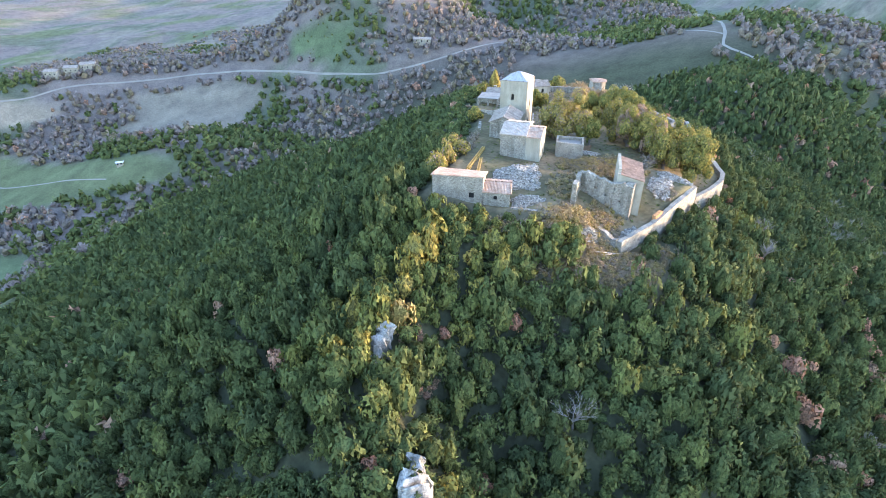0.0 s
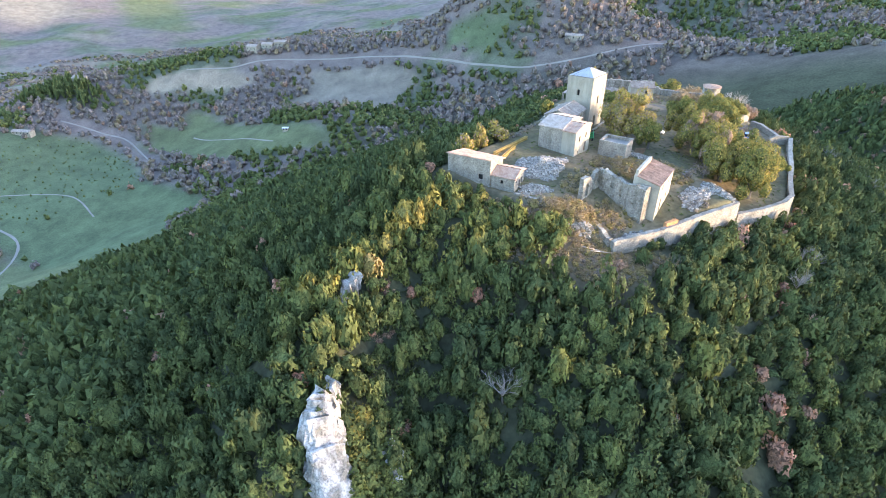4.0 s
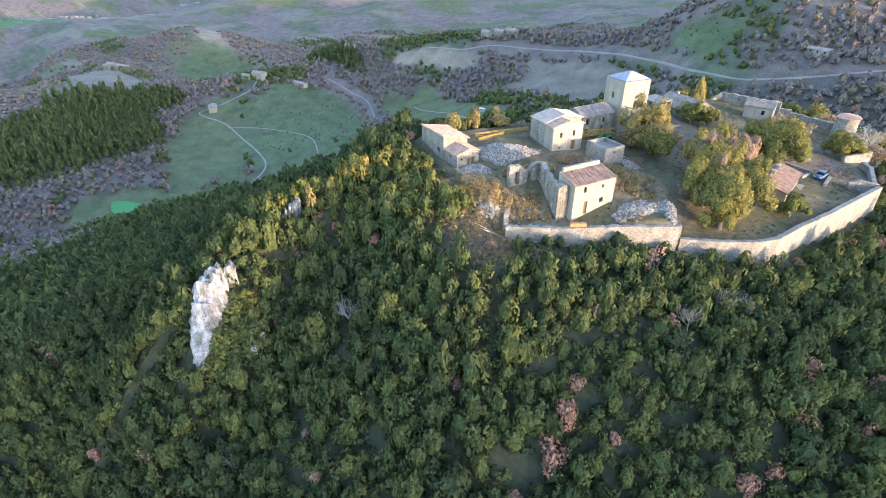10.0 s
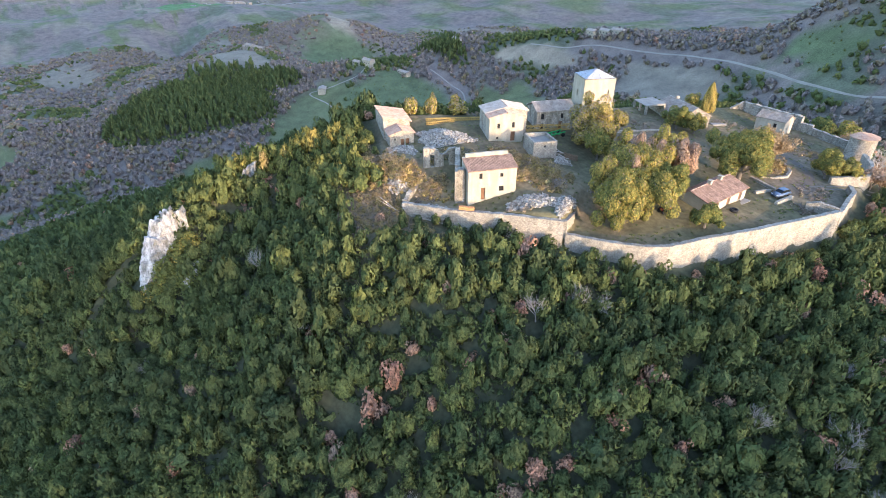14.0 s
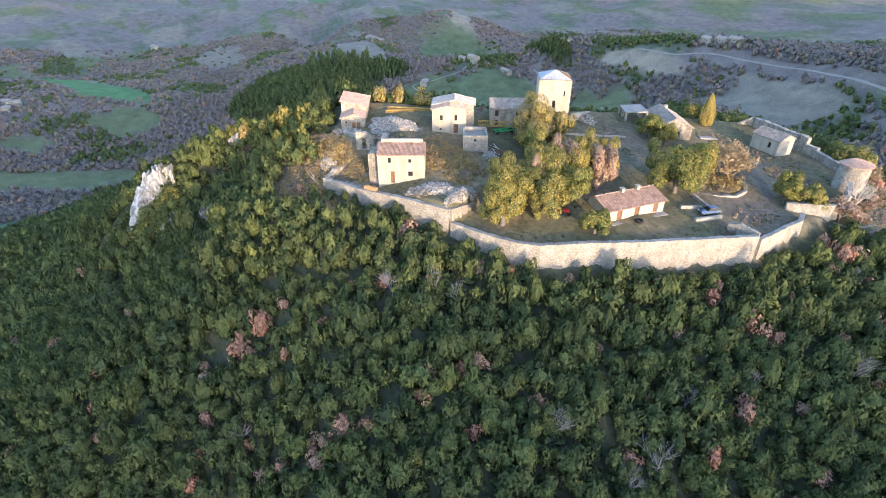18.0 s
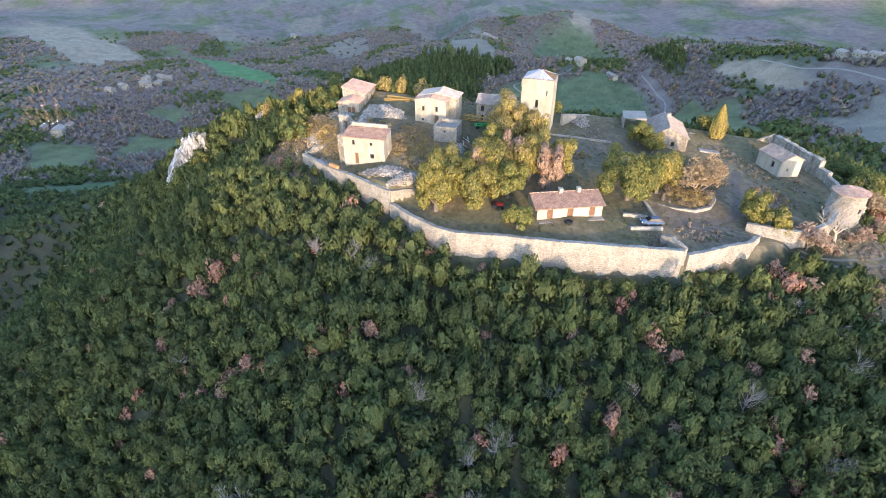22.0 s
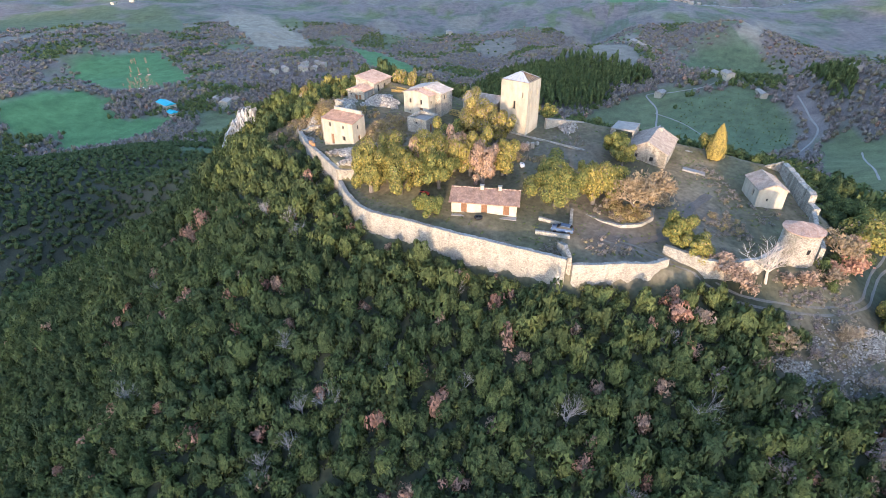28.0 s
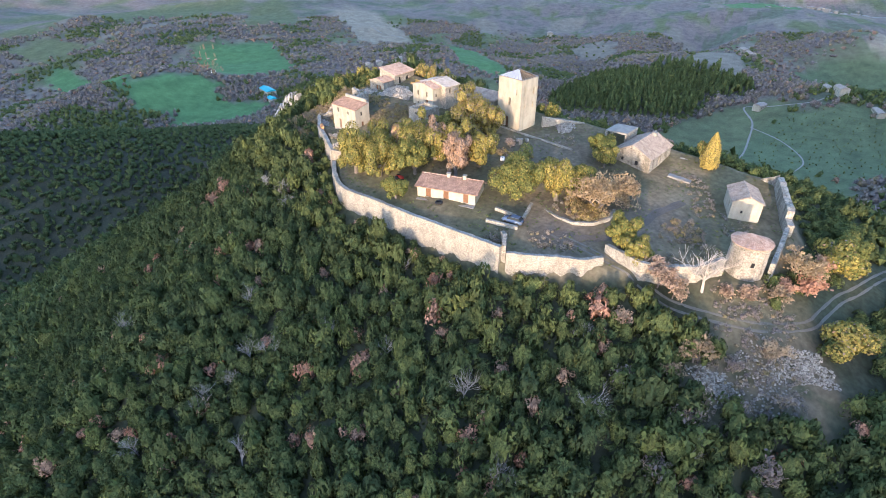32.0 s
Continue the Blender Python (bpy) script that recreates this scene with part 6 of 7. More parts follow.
def heap(name, label, cx, cy, rx, ry, top, n, seed, size=0.28, turn=0.0, core=True):
    """A mound of separate stones."""
    r = np.random.RandomState(seed)
    kinds = stones(8, seed)
    a, q = r.rand(n) * 6.283, r.rand(n) ** 0.6
    q = q * (1 + 0.22 * np.sin(a * 3 + seed) + 0.14 * np.sin(a * 7 + 2 * seed))
    u, v = np.cos(a) * q * rx, np.sin(a) * q * ry
    c, s = math.cos(radians(turn)), math.sin(radians(turn))
    x, y = cx + u * c - v * s, cy + u * s + v * c
    z = height(x, y) + top * np.clip(1 - np.minimum(q, 1) ** 1.6, 0, 1) * (0.75 + 0.35 * wave(x, y, 3.5, seed)) + r.uniform(-0.05, 0.12, n)
    out = []
    for i in range(n):
        m = Euler(r.rand(3) * 6.283).to_matrix()
        out.append(kinds[r.randint(8)] @ np.array(m) * size * r.uniform(0.45, 1.35) + (x[i], y[i], z[i]))
    vv = np.concatenate(out).reshape(-1, 3)
    ob = new(name, mesh_of(name, vv, np.arange(len(vv)).reshape(-1, 3), RUBBLE))
    tagged(ob, label, "rubble", kind="stuff")
    if not core:
        return ob
    bm = bmesh.new()
    rings, k = 6, 20
    vs = [[bm.verts.new((0, 0, 0)) for _ in range(k)] for _ in range(rings)]
    for i in range(rings):
        q = i / (rings - 1) * 1.03
        for j in range(k):
            w = j / k * 6.283
            px, py = math.cos(w) * rx * q, math.sin(w) * ry * q
            X, Y = cx + px * c - py * s, cy + px * s + py * c
            vs[i][j].co = (X, Y, ground_z(X, Y) + top * max(0, 1 - q ** 1.6) * 0.62 - 0.06)
    for i in range(rings - 1):
        for j in range(k):
            bm.faces.new((vs[i][j], vs[i][(j + 1) % k], vs[i + 1][(j + 1) % k], vs[i + 1][j]))
    part("mound", bm, RUBBLE, ob, "packed stone core")
    return ob


heap("rubble_heap", "great heap of grey limestone rubble in the yard", 14.0, 90.8, 5.6, 3.8, 1.0, 2400, 1, 0.27, 55)
heap("rubble_heap", "spill of pale rubble beside the annex", 14.2, 81.8, 2.8, 1.8, 0.7, 520, 2, 0.2, 20)
heap("rubble_heap", "long heap of pale stones behind the south wall", 42.2, 94.0, 4.8, 2.1, 0.6, 900, 3, 0.25, 62)
heap("rubble_heap", "pale stones piled along the wall return", 45.6, 97.6, 3.6, 1.3, 0.7, 460, 4, 0.25, 125)
heap("rubble_heap", "grey rubble on the ruin floor", 31.5, 78.4, 3.0, 1.2, 0.4, 200, 5, 0.2, 45)
heap("rubble_heap", "small rubble pile beside the store", 31.6, 108.6, 2.0, 1.4, 0.5, 160, 6, 0.22)
heap("rubble_heap", "scattered pale stones in the grass", 14.4, 139.4, 3.4, 2.4, 0.35, 130, 7, 0.22)
heap("rubble_heap", "tumbled stones outside the crumbled wall", 23.6, 75.6, 2.6, 1.6, 0.4, 160, 8, 0.24, 40)
heap("rubble_heap", "scatter of stones down the bank", 34.5, 97.6, 2.2, 1.0, 0.3, 90, 9, 0.2)
heap("rubble_heap", "pale scree on the bank below the gateway", 64.8, 192.0, 4.6, 2.6, 0.15, 800, 10, 0.17, 110, core=False)
heap("rubble_heap", "pale scree at the head of the wood", 72.6, 180.8, 3.4, 2.2, 0.15, 420, 11, 0.17, 70, core=False)
heap("rubble_heap", "loose stones scattered through the dry brush", 69.0, 187.0, 6.0, 4.5, 0.05, 360, 12, 0.14, 20, core=False)


# crags on the spur
def crag(name, label, line, seed):
    """A jagged fin of rock along a line of (x, y, top, foot, half width)."""
    ob = thing(name, label, "rock", line[0][:3])
    bm = bmesh.new()
    steps, around = 46, 34
    rows = []
    for i in range(steps + 1):
        f = i / steps * (len(line) - 1)
        k = min(int(f), len(line) - 2)
        a, c = line[k], line[k + 1]
        x, y, top, foot, w = (a[q] + (c[q] - a[q]) * (f - k) for q in range(5))
        d = Vector((c[0] - a[0], c[1] - a[1], 0)).normalized()
        side = Vector((-d.y, d.x, 0))
        taper = min(1.0, 0.25 + 3.0 * min(i, steps - i) / steps)
        top += 1.5 * noise.noise(Vector((f * 2.1, seed, 0))) + 0.8 * noise.noise(Vector((f * 6.0, seed, 3)))
        row = []
        for j in range(around):
            u = j / around * 6.283
            h = (top + foot) / 2 + (top - foot) / 2 * math.sin(u)
            q = math.copysign(abs(math.cos(u)) ** 0.6, math.cos(u)) * w * taper
            p = Vector((x, y, h)) + side * q
            n = 0.95 * noise.noise(Vector((p.x * 0.55, p.y * 0.55, p.z * 0.22 + seed))) + 0.65 * noise.noise(Vector((p.x * 1.5, p.y * 1.5, p.z * 0.6 + seed))) + 0.22 * noise.noise(p * 3.1)
            crack = -0.9 * max(0.0, 0.16 - abs(noise.noise(Vector((p.x * 0.8 + 9, p.y * 0.8, p.z * 0.12))))) / 0.16
            row.append(bm.verts.new(p + side * math.copysign(n + crack, q) + d * 0.4 * n))
        rows.append(row)
    for i in range(steps):
        for j in range(around):
            bm.faces.new((rows[i][j], rows[i + 1][j], rows[i + 1][(j + 1) % around], rows[i][(j + 1) % around]))
    bm.faces.new(rows[0])
    bm.faces.new(rows[-1][::-1])
    part("rock_face", bm, CLIFF, ob)
    return ob


crag("limestone_crag", "tall white fissured limestone crag on the spur", [(-2.6, 39.0, -4.8, -12.0, 0.9), (-3.4, 36.4, -3.8, -16.0, 1.6), (-2.6, 33.8, -5.4, -20.0, 2.3), (-0.4, 31.4, -8.5, -24.0, 2.5), (1.6, 29.4, -12.5, -28.0, 2.2), (3.4, 27.8, -17.5, -31.0, 1.5)], 3.0)
crag("limestone_outcrop", "white limestone outcrop among the bushes", [(-7.4, 55.4, 0.9, -3.0, 0.4), (-8.2, 53.8, 0.2, -4.0, 0.6), (-9.2, 51.4, -2.8, -6.0, 0.4)], 7.0)
crag("limestone_outcrop", "small pale rock face below the crag", [(4.6, 38.6, -12.6, -15.0, 0.5), (5.6, 36.9, -13.4, -17.0, 0.7), (6.8, 35.5, -15.4, -18.0, 0.5)], 9.0)


# lattice booms and chassis of a dismantled crane
def lattice(name, label, a, b, w, material):
    ob = thing(name, label, "crane part", a)
    a, b = Vector(a), Vector(b)
    d = (b - a).normalized()
    side = d.cross(Vector((0, 0, 1))).normalized() * (w / 2)
    up = Vector((0, 0, w))
    rails = [(a + s * side + u * up, b + s * side + u * up) for s in (-1, 1) for u in (0, 1)]
    for p, q in rails:
        bm = bmesh.new()
        add_tube(bm, p, q, 0.07, 0.07, 5)
        part("rail", bm, material, ob)
    n = max(3, int((b - a).length / w))
    bm = bmesh.new()
    for i in range(n):
        for (p0, q0), (p1, q1) in ((rails[0], rails[1]), (rails[2], rails[3]), (rails[0], rails[2]), (rails[1], rails[3])):
            add_tube(bm, p0.lerp(q0, i / n), p1.lerp(q1, (i + 1) / n), 0.035, 0.035, 4)
            add_tube(bm, p0.lerp(q0, i / n), p1.lerp(q1, i / n), 0.035, 0.035, 4)
    part("bracing", bm, material, ob)
    return ob


gz = ground_z
lattice("crane_boom", "yellow lattice crane boom lying beside the house", (16.6, 110.6, 6.3), (20.4, 120.0, 6.3), 1.0, YELLOW)
lattice("crane_boom", "long yellow lattice boom lying by the west wall", (4.6, 91.6, gz(4.6, 91.6) + 0.1), (8.4, 104.6, gz(8.4, 104.6) + 0.1), 0.5, YELLOW)
lattice("crane_boom", "second yellow boom lying in the grass", (6.4, 90.8, gz(6.4, 90.8) + 0.1), (7.4, 97.4, gz(7.4, 97.4) + 0.1), 0.45, YELLOW)
ch_ = thing("crane_chassis", "green steel wheeled crane chassis in the yard", "crane part", (20.8, 115.6, gz(20.8, 115.6)))
for y in (113.4, 114.7, 116.0, 117.3):
    bm = bmesh.new()
    add_box(bm, pose(20.8, y, gz(20.8, y) + 0.5, 0, 0, 5), 1.6, 0.18, 0.22)
    part("crossbeam", bm, GREENSTEEL, ch_)
for x in (20.1, 21.5):
    bm = bmesh.new()
    add_box(bm, pose(x, 115.4, gz(20.8, 115.4) + 0.72, 0, 0, 4), 0.16, 5.0, 0.26)
    part("side_beam", bm, GREENSTEEL, ch_)
    for y in (113.6, 117.2):
        bm = bmesh.new()
        add_tube(bm, (x - 0.14, y, gz(x, y) + 0.4), (x + 0.14, y, gz(x, y) + 0.4), 0.4, 0.4, 14)
        part("wheel", bm, RUBBER, ch_)


# parked car
def car(x, y, heading):
    z = gz(x, y) + 0.08
    ob = thing("car", "small blue-grey hatchback parked between low walls", "car", (x, y, z))
    m = pose(x, y, z, 0, 0, heading)
    low = [(-1.95, 0.30), (-1.97, 0.62), (-1.80, 0.92), (-0.95, 0.98), (1.35, 0.98), (1.90, 0.86), (1.97, 0.55), (1.93, 0.28)]
    bm = bmesh.new()
    ra = [[bm.verts.new(m @ Vector((px, s * (0.84 if pz < 0.9 else 0.78), pz))) for px, pz in low] for s in (-1, 1)]
    bm.faces.new(ra[0])
    bm.faces.new(ra[1][::-1])
    for i in range(len(low)):
        j = (i + 1) % len(low)
        bm.faces.new((ra[0][i], ra[0][j], ra[1][j], ra[1][i]))
    bmesh.ops.bevel(bm, geom=bm.edges[:], offset=0.06, segments=2, affect="EDGES")
    part("body", bm, CARBLUE, ob, shade=True)
    for nm, top, mat_, grow_ in (("cabin_glass", 1.36, GLASS, 0.0), ("roof", 1.45, CARBLUE, 0.0)):
        bm = bmesh.new()
        if nm == "roof":
            prof, w0, w1 = [(-1.30, 1.36), (-1.15, 1.44), (0.15, 1.45), (0.42, 1.37)], 0.60, 0.60
        else:
            prof, w0, w1 = [(-1.78, 0.95), (-1.30, 1.36), (0.42, 1.37), (1.05, 0.97)], 0.74, 0.60
        rr = [[bm.verts.new(m @ Vector((px, s * (w0 if pz < 1.1 else w1), pz))) for px, pz in prof] for s in (-1, 1)]
        bm.faces.new(rr[0])
        bm.faces.new(rr[1][::-1])
        for i in range(4):
            j = (i + 1) % 4
            bm.faces.new((rr[0][i], rr[0][j], rr[1][j], rr[1][i]))
        part(nm, bm, mat_, ob)
    for px in (-1.22, 1.25):
        for s in (-1, 1):
            bm = bmesh.new()
            add_tube(bm, m @ Vector((px, s * 0.66, 0.3)), m @ Vector((px, s * 0.87, 0.3)), 0.31, 0.31, 16)
            wheel = part("wheel", bm, RUBBER, ob)
            bm = bmesh.new()
            add_tube(bm, m @ Vector((px, s * 0.87, 0.3)), m @ Vector((px, s * 0.885, 0.3)), 0.19, 0.17, 12)
            part("rim", bm, METALSHEET, wheel)
    for s in (-1, 1):
        bm = bmesh.new()
        add_box(bm, m @ pose(1.93, s * 0.58, 0.62), 0.1, 0.36, 0.16)
        part("headlight", bm, METALSHEET, ob)
        bm = bmesh.new()
        add_box(bm, m @ pose(-1.92, s * 0.66, 0.70), 0.1, 0.2, 0.2)
        part("tail_light", bm, DOORWOOD, ob)
    return ob


car(57.6, 142.8, -94)


def beam(name, label, a, b, w, h, material):
    bm = bmesh.new()
    a3, b3 = Vector((*a, gz(*a))), Vector((*b, gz(*b)))
    k = 8
    rows = []
    rng = random.Random(int(a[0] * 10))
    d = (b3 - a3).normalized()
    s = Vector((-d.y, d.x, 0)) * (w / 2)
    for i in range(k + 1):
        p = a3.lerp(b3, i / k)
        j = Vector((rng.uniform(-0.03, 0.03), rng.uniform(-0.03, 0.03), rng.uniform(-0.04, 0.04)))
        rows.append([bm.verts.new(v + j) for v in (p - s - Vector((0, 0, 0.2)), p + s - Vector((0, 0, 0.2)), p + s * 0.92 + Vector((0, 0, h)), p - s * 0.92 + Vector((0, 0, h)))])
    for i in range(k):
        for q in range(4):
            bm.faces.new((rows[i][q], rows[i + 1][q], rows[i + 1][(q + 1) % 4], rows[i][(q + 1) % 4]))
    bm.faces.new(rows[0])
    bm.faces.new(rows[-1][::-1])
    return tagged(part(name, bm, material), label, "low wall")


beam("low_wall", "short low pale stone wall by the parked car", (55.1, 138.2), (55.5, 142.6), 0.6, 0.55, STONE)
beam("low_wall", "short low pale stone wall by the hedge", (59.6, 138.2), (59.0, 144.3), 0.6, 0.6, STONE)
beam("low_wall", "low pale stone wall running up from the car", (55.7, 144.1), (50.2, 143.8), 0.6, 0.55, STONE)
beam("low_wall", "long low stone kerb across the upper yard", (20.9, 121.4), (24.9, 144.4), 0.4, 0.35, STONE)
beam("concrete_slab", "pale concrete slab lying in the grass", (23.8, 165.6), (24.4, 170.2), 1.7, 0.25, CONCRETE)
beam("brick_stack", "stack of orange bricks on the wall walk", (36.6, 81.6), (38.4, 83.6), 0.7, 3.55 - gz(37.5, 82.6), surface("orange_brick", [(0.50, 0.24, 0.09), (0.62, 0.33, 0.14)], 2, 12, 0.85, 0.3, stone=0.22))
bm = bmesh.new()
ring = []
for i in range(20):
    w = i / 20 * 6.283
    ring.append([bm.verts.new((58.2 + math.cos(w) * r, 127.5 + math.sin(w) * r, gz(58.2, 127.5) + zz)) for r, zz in ((0.75, 0.0), (0.78, 0.3), (0.6, 0.42), (0.45, 0.3), (0.45, 0.0))])
for i in range(20):
    for k in range(5):
        bm.faces.new((ring[i][k], ring[(i + 1) % 20][k], ring[(i + 1) % 20][(k + 1) % 5], ring[i][(k + 1) % 5]))
tagged(part("tyre_planter", bm, RUBBER, shade=True), "old tractor tyre used as a planter", "planter")


def pole(a, b, rd):
    """A bleached felled trunk lying on the slope."""
    bm = bmesh.new()
    pa, pb = Vector((*a, gz(*a) + 0.35)), Vector((*b, gz(*b) + 0.35))
    mid = pa.lerp(pb, 0.5)
    mid.z = max(mid.z, gz(mid.x, mid.y) + 0.3)
    add_tube(bm, pa, mid, rd, rd * 0.8, 7)
    add_tube(bm, mid, pb, rd * 0.8, rd * 0.45, 7)
    return tagged(part("felled_trunk", bm, PALEBARK, shade=True), "bleached felled tree trunk lying on the slope", "log")


for a, b in (((23.8, 71.6), (28.4, 73.2)), ((24.6, 71.2), (29.4, 73.6)), ((31.4, 75.8), (36.4, 79.6)), ((46.6, 88.4), (55.0, 95.2)), ((47.4, 88.2), (54.2, 94.6)), ((49.0, 89.6), (56.0, 94.8)), ((65.0, 104.0), (68.5, 112.5)), ((66.5, 108.0), (69.0, 117.0))):
    pole(a, b, 0.10)

tx, ty = 52.9, 115.2
tr_ = thing("small_tractor", "little red tractor parked under the oaks", "tractor", (tx, ty, gz(tx, ty)))
RED = surface("red_painted_steel", [(0.34, 0.03, 0.02), (0.46, 0.05, 0.03)], 2, 9, 0.5, 0.05)
for nm, dx, dy, zz, sx, sy, sz, mm_ in (("hood", 0.55, 0, 0.6, 1.2, 0.55, 0.55, RED), ("seat_box", -0.45, 0, 0.55, 0.7, 0.7, 0.45, RED), ("seat", -0.5, 0, 1.0, 0.45, 0.45, 0.2, RUBBER)):
    bm = bmesh.new()
    add_box(bm, pose(tx + dx * 0.3, ty + dx, gz(tx, ty) + zz, 0, 0, 75), sx, sy, sz)
    bmesh.ops.bevel(bm, geom=bm.edges[:], offset=0.06, segments=2, affect="EDGES")
    part(nm, bm, mm_, tr_)
for dy, rw in ((-0.5, 0.5), (0.85, 0.32)):
    for sx in (-0.5, 0.5):
        bm = bmesh.new()
        add_tube(bm, (tx + sx - 0.12 + dy * 0.3, ty + dy, gz(tx, ty) + rw), (tx + sx + 0.12 + dy * 0.3, ty + dy, gz(tx, ty) + rw), rw, rw, 16)
        part("wheel", bm, RUBBER, tr_)

fr_ = thing("timber_hoarding", "weathered leaning board fence beside the store", "fence", (31.4, 110.6, gz(31.4, 110.6)))
for k in range(9):
    bm = bmesh.new()
    px, py = 30.6 + k * 0.24, 110.2 + k * 0.20
    add_box(bm, pose(px, py, gz(px, py) - 0.1, 8, 0, 40), 0.28, 0.04, 1.5 - 0.05 * (k % 3))
    part("board", bm, WOOD, fr_)
for zz in (0.35, 1.05):
    bm = bmesh.new()
    add_box(bm, pose(31.56, 111.0, gz(31.5, 111.0) + zz, 0, 0, 40), 2.7, 0.06, 0.1)
    part("rail", bm, WOOD, fr_)

# odds and ends in the upper yard
tk = thing("water_tank", "small white plastic tank on the grass", "tank", (36.6, 132.0, gz(36.6, 132.0)))
WHITE = surface("white_plastic", [(0.66, 0.66, 0.64), (0.76, 0.76, 0.74)], 1, 8, 0.5, 0.05, stain=0.1)
bm = bmesh.new()
add_box(bm, pose(36.6, 132.0, gz(36.6, 132.0) + 0.02, 0, 0, 20), 1.5, 0.9, 0.65)
bmesh.ops.bevel(bm, geom=bm.edges[:], offset=0.12, segments=3, affect="EDGES")
part("body", bm, WHITE, tk, shade=True)
bm = bmesh.new()
add_tube(bm, (36.6, 132.0, gz(36.6, 132.0) + 0.65), (36.6, 132.0, gz(36.6, 132.0) + 0.76), 0.2, 0.18, 12)
part("lid", bm, RUBBER, tk)
for k, (x, y, a, sx, sy, sz) in enumerate(((27.4, 132.8, 15, 1.1, 0.8, 1.3), (26.2, 131.6, 40, 0.9, 0.7, 0.6), (28.8, 131.4, -10, 0.8, 0.6, 0.5), (25.4, 133.6, 60, 0.7, 0.7, 0.7))):
    bm = bmesh.new()
    add_box(bm, pose(x, y, gz(x, y) - 0.05, 0, 0, a), sx, sy, sz)
    bmesh.ops.bevel(bm, geom=bm.edges[:], offset=0.05, segments=1, affect="EDGES")
    tagged(part("stone_block", bm, STONE), "squared pale limestone block lying in the yard", "stone", "loose blocks in the yard")
pl = thing("timber_pile", "heap of bleached and pinkish old planks beside the store", "timber", (29.4, 109.0, gz(29.4, 109.0)))
rng = random.Random(77)
for k in range(16):
    x, y = 29.2 + rng.uniform(-1.8, 1.8), 109.6 + rng.uniform(-1.6, 1.6)
    bm = bmesh.new()
    add_box(bm, pose(x, y, gz(x, y) + 0.05 + 0.06 * (k % 5), rng.uniform(-6, 6), rng.uniform(-6, 6), rng.uniform(-60, 60)), rng.uniform(1.6, 3.0), 0.2, 0.06)
    part("plank", bm, PALEBARK if k % 3 else WOOD, pl)
bare_tree("bare_shrub", "leafless reddish shrub between the oaks", 46.6, 113.4, 5.2, 61, leaf_tint=0.86, leaves=260, wide=0.9)
bare_tree("bare_shrub", "leafless pale shrub on the bank", 44.2, 106.2, 4.0, 62, leaf_tint=0.8, leaves=120, wide=0.9)

# ---- far buildings ----
def far_house(name, label, x, y, ln, wd, h, turn, wall=None, roof=None, parent=None):
    z = gz(x, y)
    ob = parent or thing(name, label, "house", (x, y, z))
    m = pose(x, y, z - 1.5, 0, 0, turn)
    bm = bmesh.new()
    add_box(bm, m, ln, wd, h + 1.5)
    part("wall", bm, wall or RENDERED, ob)
    bm = bmesh.new()
    e = [m @ Vector((sx * (ln / 2 + 0.4), sy * (wd / 2 + 0.4), h + 1.4)) for sx, sy in ((-1, -1), (1, -1), (1, 1), (-1, 1))]
    r0, r1 = m @ Vector((-ln / 2 - 0.4, 0, h + 1.4 + wd * 0.2)), m @ Vector((ln / 2 + 0.4, 0, h + 1.4 + wd * 0.2))
    v = [bm.verts.new(p) for p in e + [r0, r1]]
    for f in ((0, 1, 5, 4), (2, 3, 4, 5), (0, 4, 3), (1, 2, 5), (3, 2, 1, 0)):
        bm.faces.new([v[i] for i in f])
    part("roof", bm, roof or TILE_OLD, ob)
    for s in (-1, 1):
        for i in range(max(2, int(ln / 3.5))):
            bm = bmesh.new()
            add_box(bm, m @ pose((i + 0.5) * ln / max(2, int(ln / 3.5)) - ln / 2, s * wd / 2, 1.5 + h * 0.45), 0.9, 0.12, 1.2)
            part("window", bm, DARK, ob)
    return ob


far_house("farmhouse", "pale stone farmhouse on the olive hill", -506, 276, 14, 9, 7, 20)
far_house("farm_wing", "low pale wing of the hill farm", -518, 267, 12, 7, 4, 20)
far_house("cottage_far", "pale cottage beside the farm lane", -485, 210, 13, 8, 4.5, -25)
far_house("stable", "long low pale stable with tiled roof", -467, 304, 18, 6, 3.5, 10)
for k, (dx, dy, a, b, h) in enumerate(((0, 0, 16, 9, 8), (14, 6, 10, 8, 6), (-13, -3, 12, 8, 6), (-24, 2, 9, 7, 5), (24, 10, 8, 7, 5))):
    far_house("hamlet_house", "grey stone house of a hill hamlet", -755 + dx, 187 + dy, a, b, h, 20 + 8 * k, STONE_OLD)
far_house("farm_barn", "long farm barn with turquoise sheet roof", -352, -336, 26, 12, 6, 65, PLASTER, TEAL)
far_house("farm_barn", "smaller farm barn with turquoise sheet roof", -335, -314, 12, 9, 4, 65, PLASTER, TEAL)
far_house("farmhouse", "pale farmhouse in the valley", -383, -279, 15, 10, 7, 15)
far_house("farm_shed", "low tiled farm shed", -402, -281, 14, 8, 4, 15, None, TILE)
far_house("farm_shed", "low pale farm shed", -395, -301, 10, 7, 4, 30)
far_house("field_hut", "small white field hut", -214, 330, 4, 3, 2.4, 20, PLASTER, METALSHEET)
far_house("farmhouse", "pale farmhouse among the far woods", -1189, -230, 18, 12, 8, 30)
far_house("farmhouse", "white house on the far slope", -1225, -1202, 22, 12, 8, 30, PLASTER)
far_house("farm_shed", "white shed on the far slope", -1130, -1174, 16, 9, 5, 10, PLASTER)
far_house("farmhouse", "pale house beyond the knoll", -478, 382, 12, 9, 6, 10)
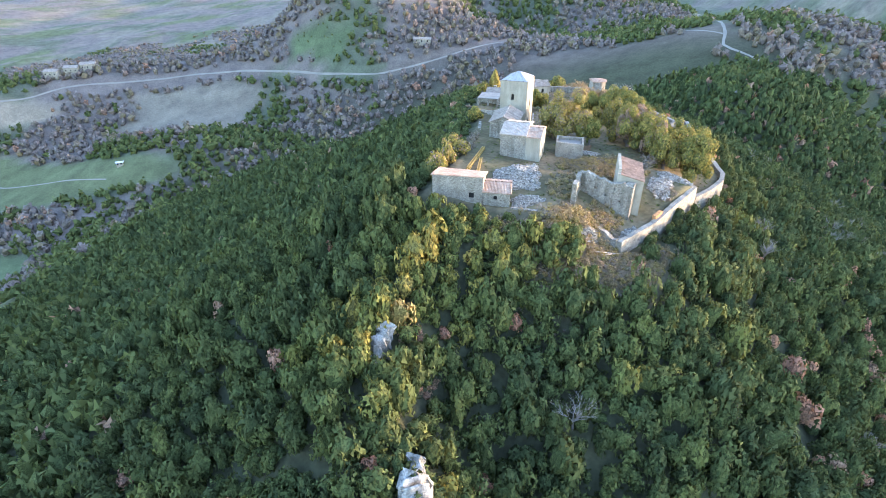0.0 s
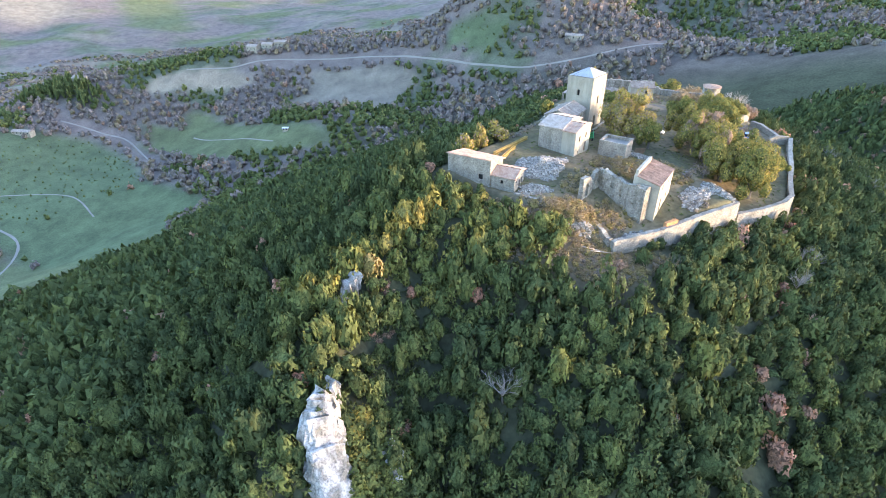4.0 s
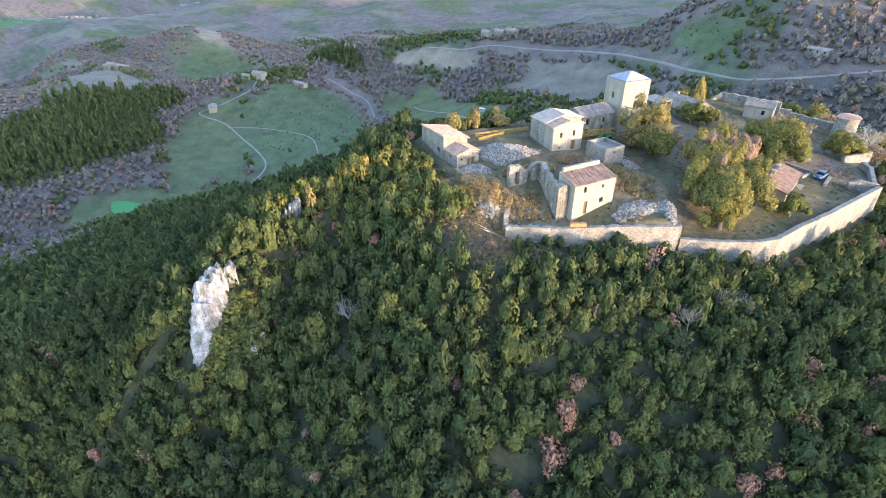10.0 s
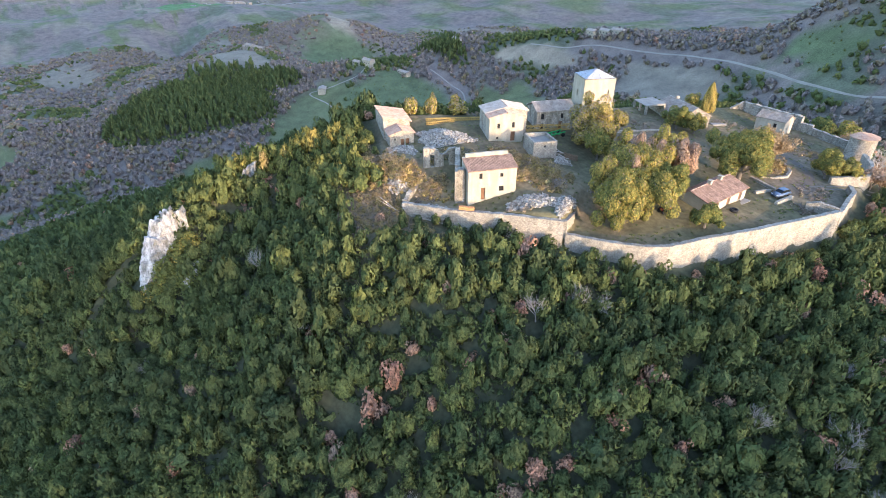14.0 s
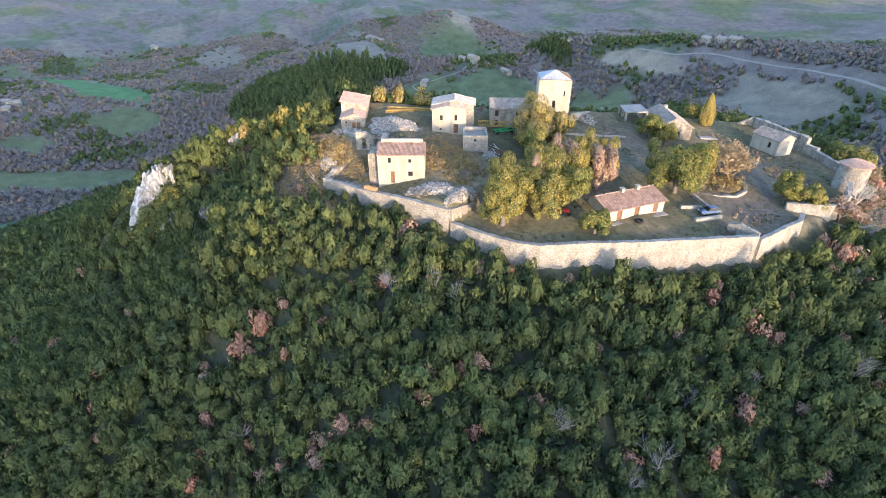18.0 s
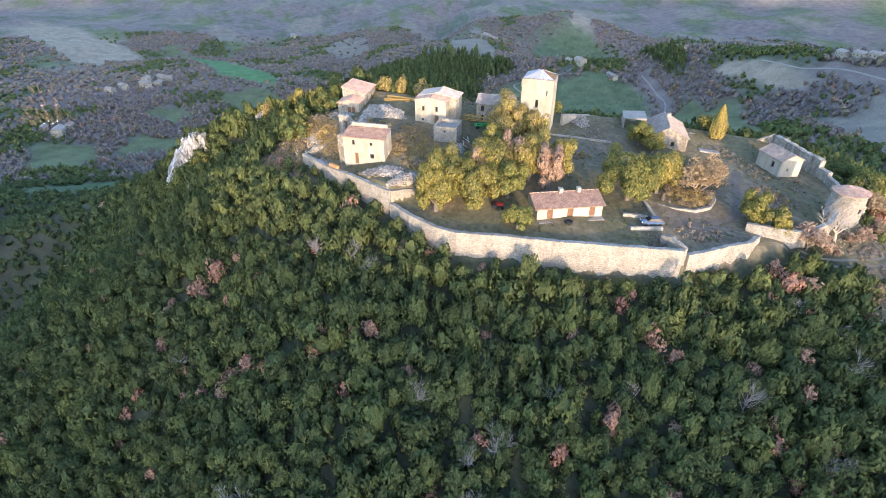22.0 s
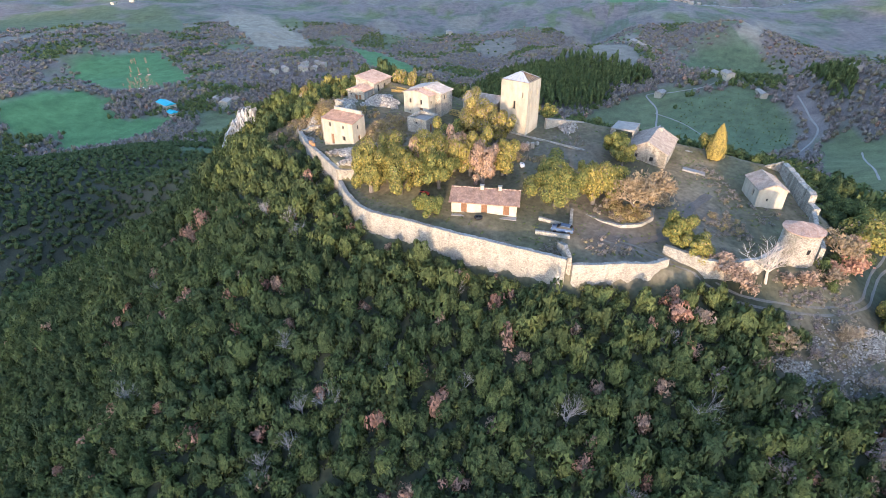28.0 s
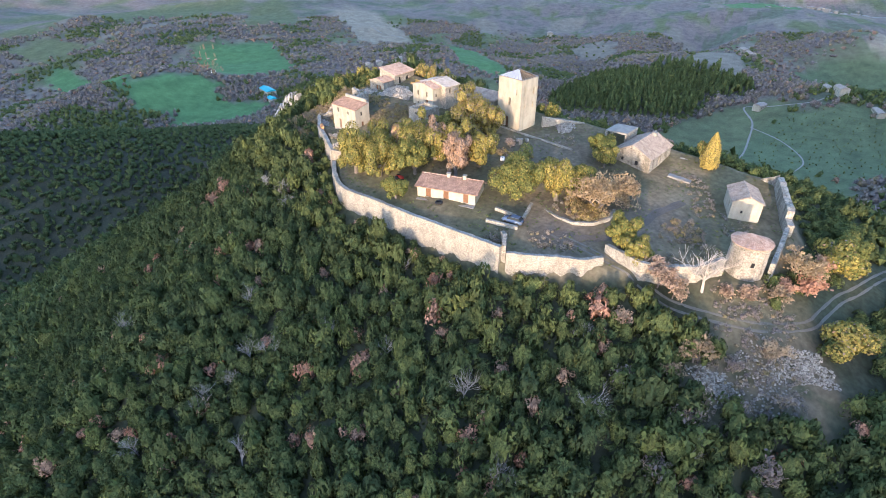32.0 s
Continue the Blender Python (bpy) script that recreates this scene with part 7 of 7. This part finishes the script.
for k, (x, y) in enumerate([(-324, 452), (-310, 457), (-299, 462)]):
    far_house("ridge_house", "pale house of the ridge hamlet", x, y, 11, 8, 5, 10 * k)
far_house("farmhouse", "low house on the green ridge field", -16, 430, 13, 6, 3.5, -5)
for k, (x, y) in enumerate([(-555, -253), (-545, -268), (-530, -285), (-516, -294), (-578, -251)]):
    far_house("village_house", "small pale house of a valley village", x, y, 10, 8, 5, 25 * k)
for k, (dx, dy) in enumerate(((0, 0), (18, 10), (-16, 12))):
    far_house("village_house", "small pale house of a valley village", -562 + dx, -271 + dy, 10, 8, 5, 25 * k)
r = np.random.RandomState(9)
out_v, out_f = [], []
boxv = np.array([(x, y, z) for z in (-0.3, 1) for x, y in ((-1, -1), (1, -1), (1, 1), (-1, 1))], float)
boxf = np.array([(4, 5, 6, 7), (0, 1, 5, 4), (1, 2, 6, 5), (2, 3, 7, 6), (3, 0, 4, 7)])
for i in range(520):
    u, v = r.rand(), r.normal()
    x, y = -2060 - 300 * u + v * 130, 400 + 850 * u + r.normal() * 90
    a = r.rand() * 1.5
    c, s = math.cos(a), math.sin(a)
    v = boxv * (r.uniform(4, 12), r.uniform(4, 7), r.uniform(4, 8))
    v = np.stack([v[:, 0] * c - v[:, 1] * s + x, v[:, 0] * s + v[:, 1] * c + y, v[:, 2] + gz(x, y)], 1)
    out_f.append(boxf + 8 * len(out_v))
    out_v.append(v)
tagged(new("distant_town", mesh_of("distant_town", np.concatenate(out_v), np.concatenate(out_f), CONCRETE)), "pale houses of a distant town on the plain", "town", kind="stuff")

# pond
bm = bmesh.new()
pz = min(gz(-338 + dx, 80 + dy) for dx in (-14, 0, 14) for dy in (-9, 0, 9)) + 0.4
add_prism(bm, [(-338 + 17 * math.cos(i / 24 * 6.283) * (1 + 0.12 * math.sin(i)), 80 + 10 * math.sin(i / 24 * 6.283)) for i in range(24)], pz - 0.4, max(pz, gz(-338, 80) + 0.8))
tagged(part("pond", bm, WATER), "small bright green farm pond", "pond", kind="structure")
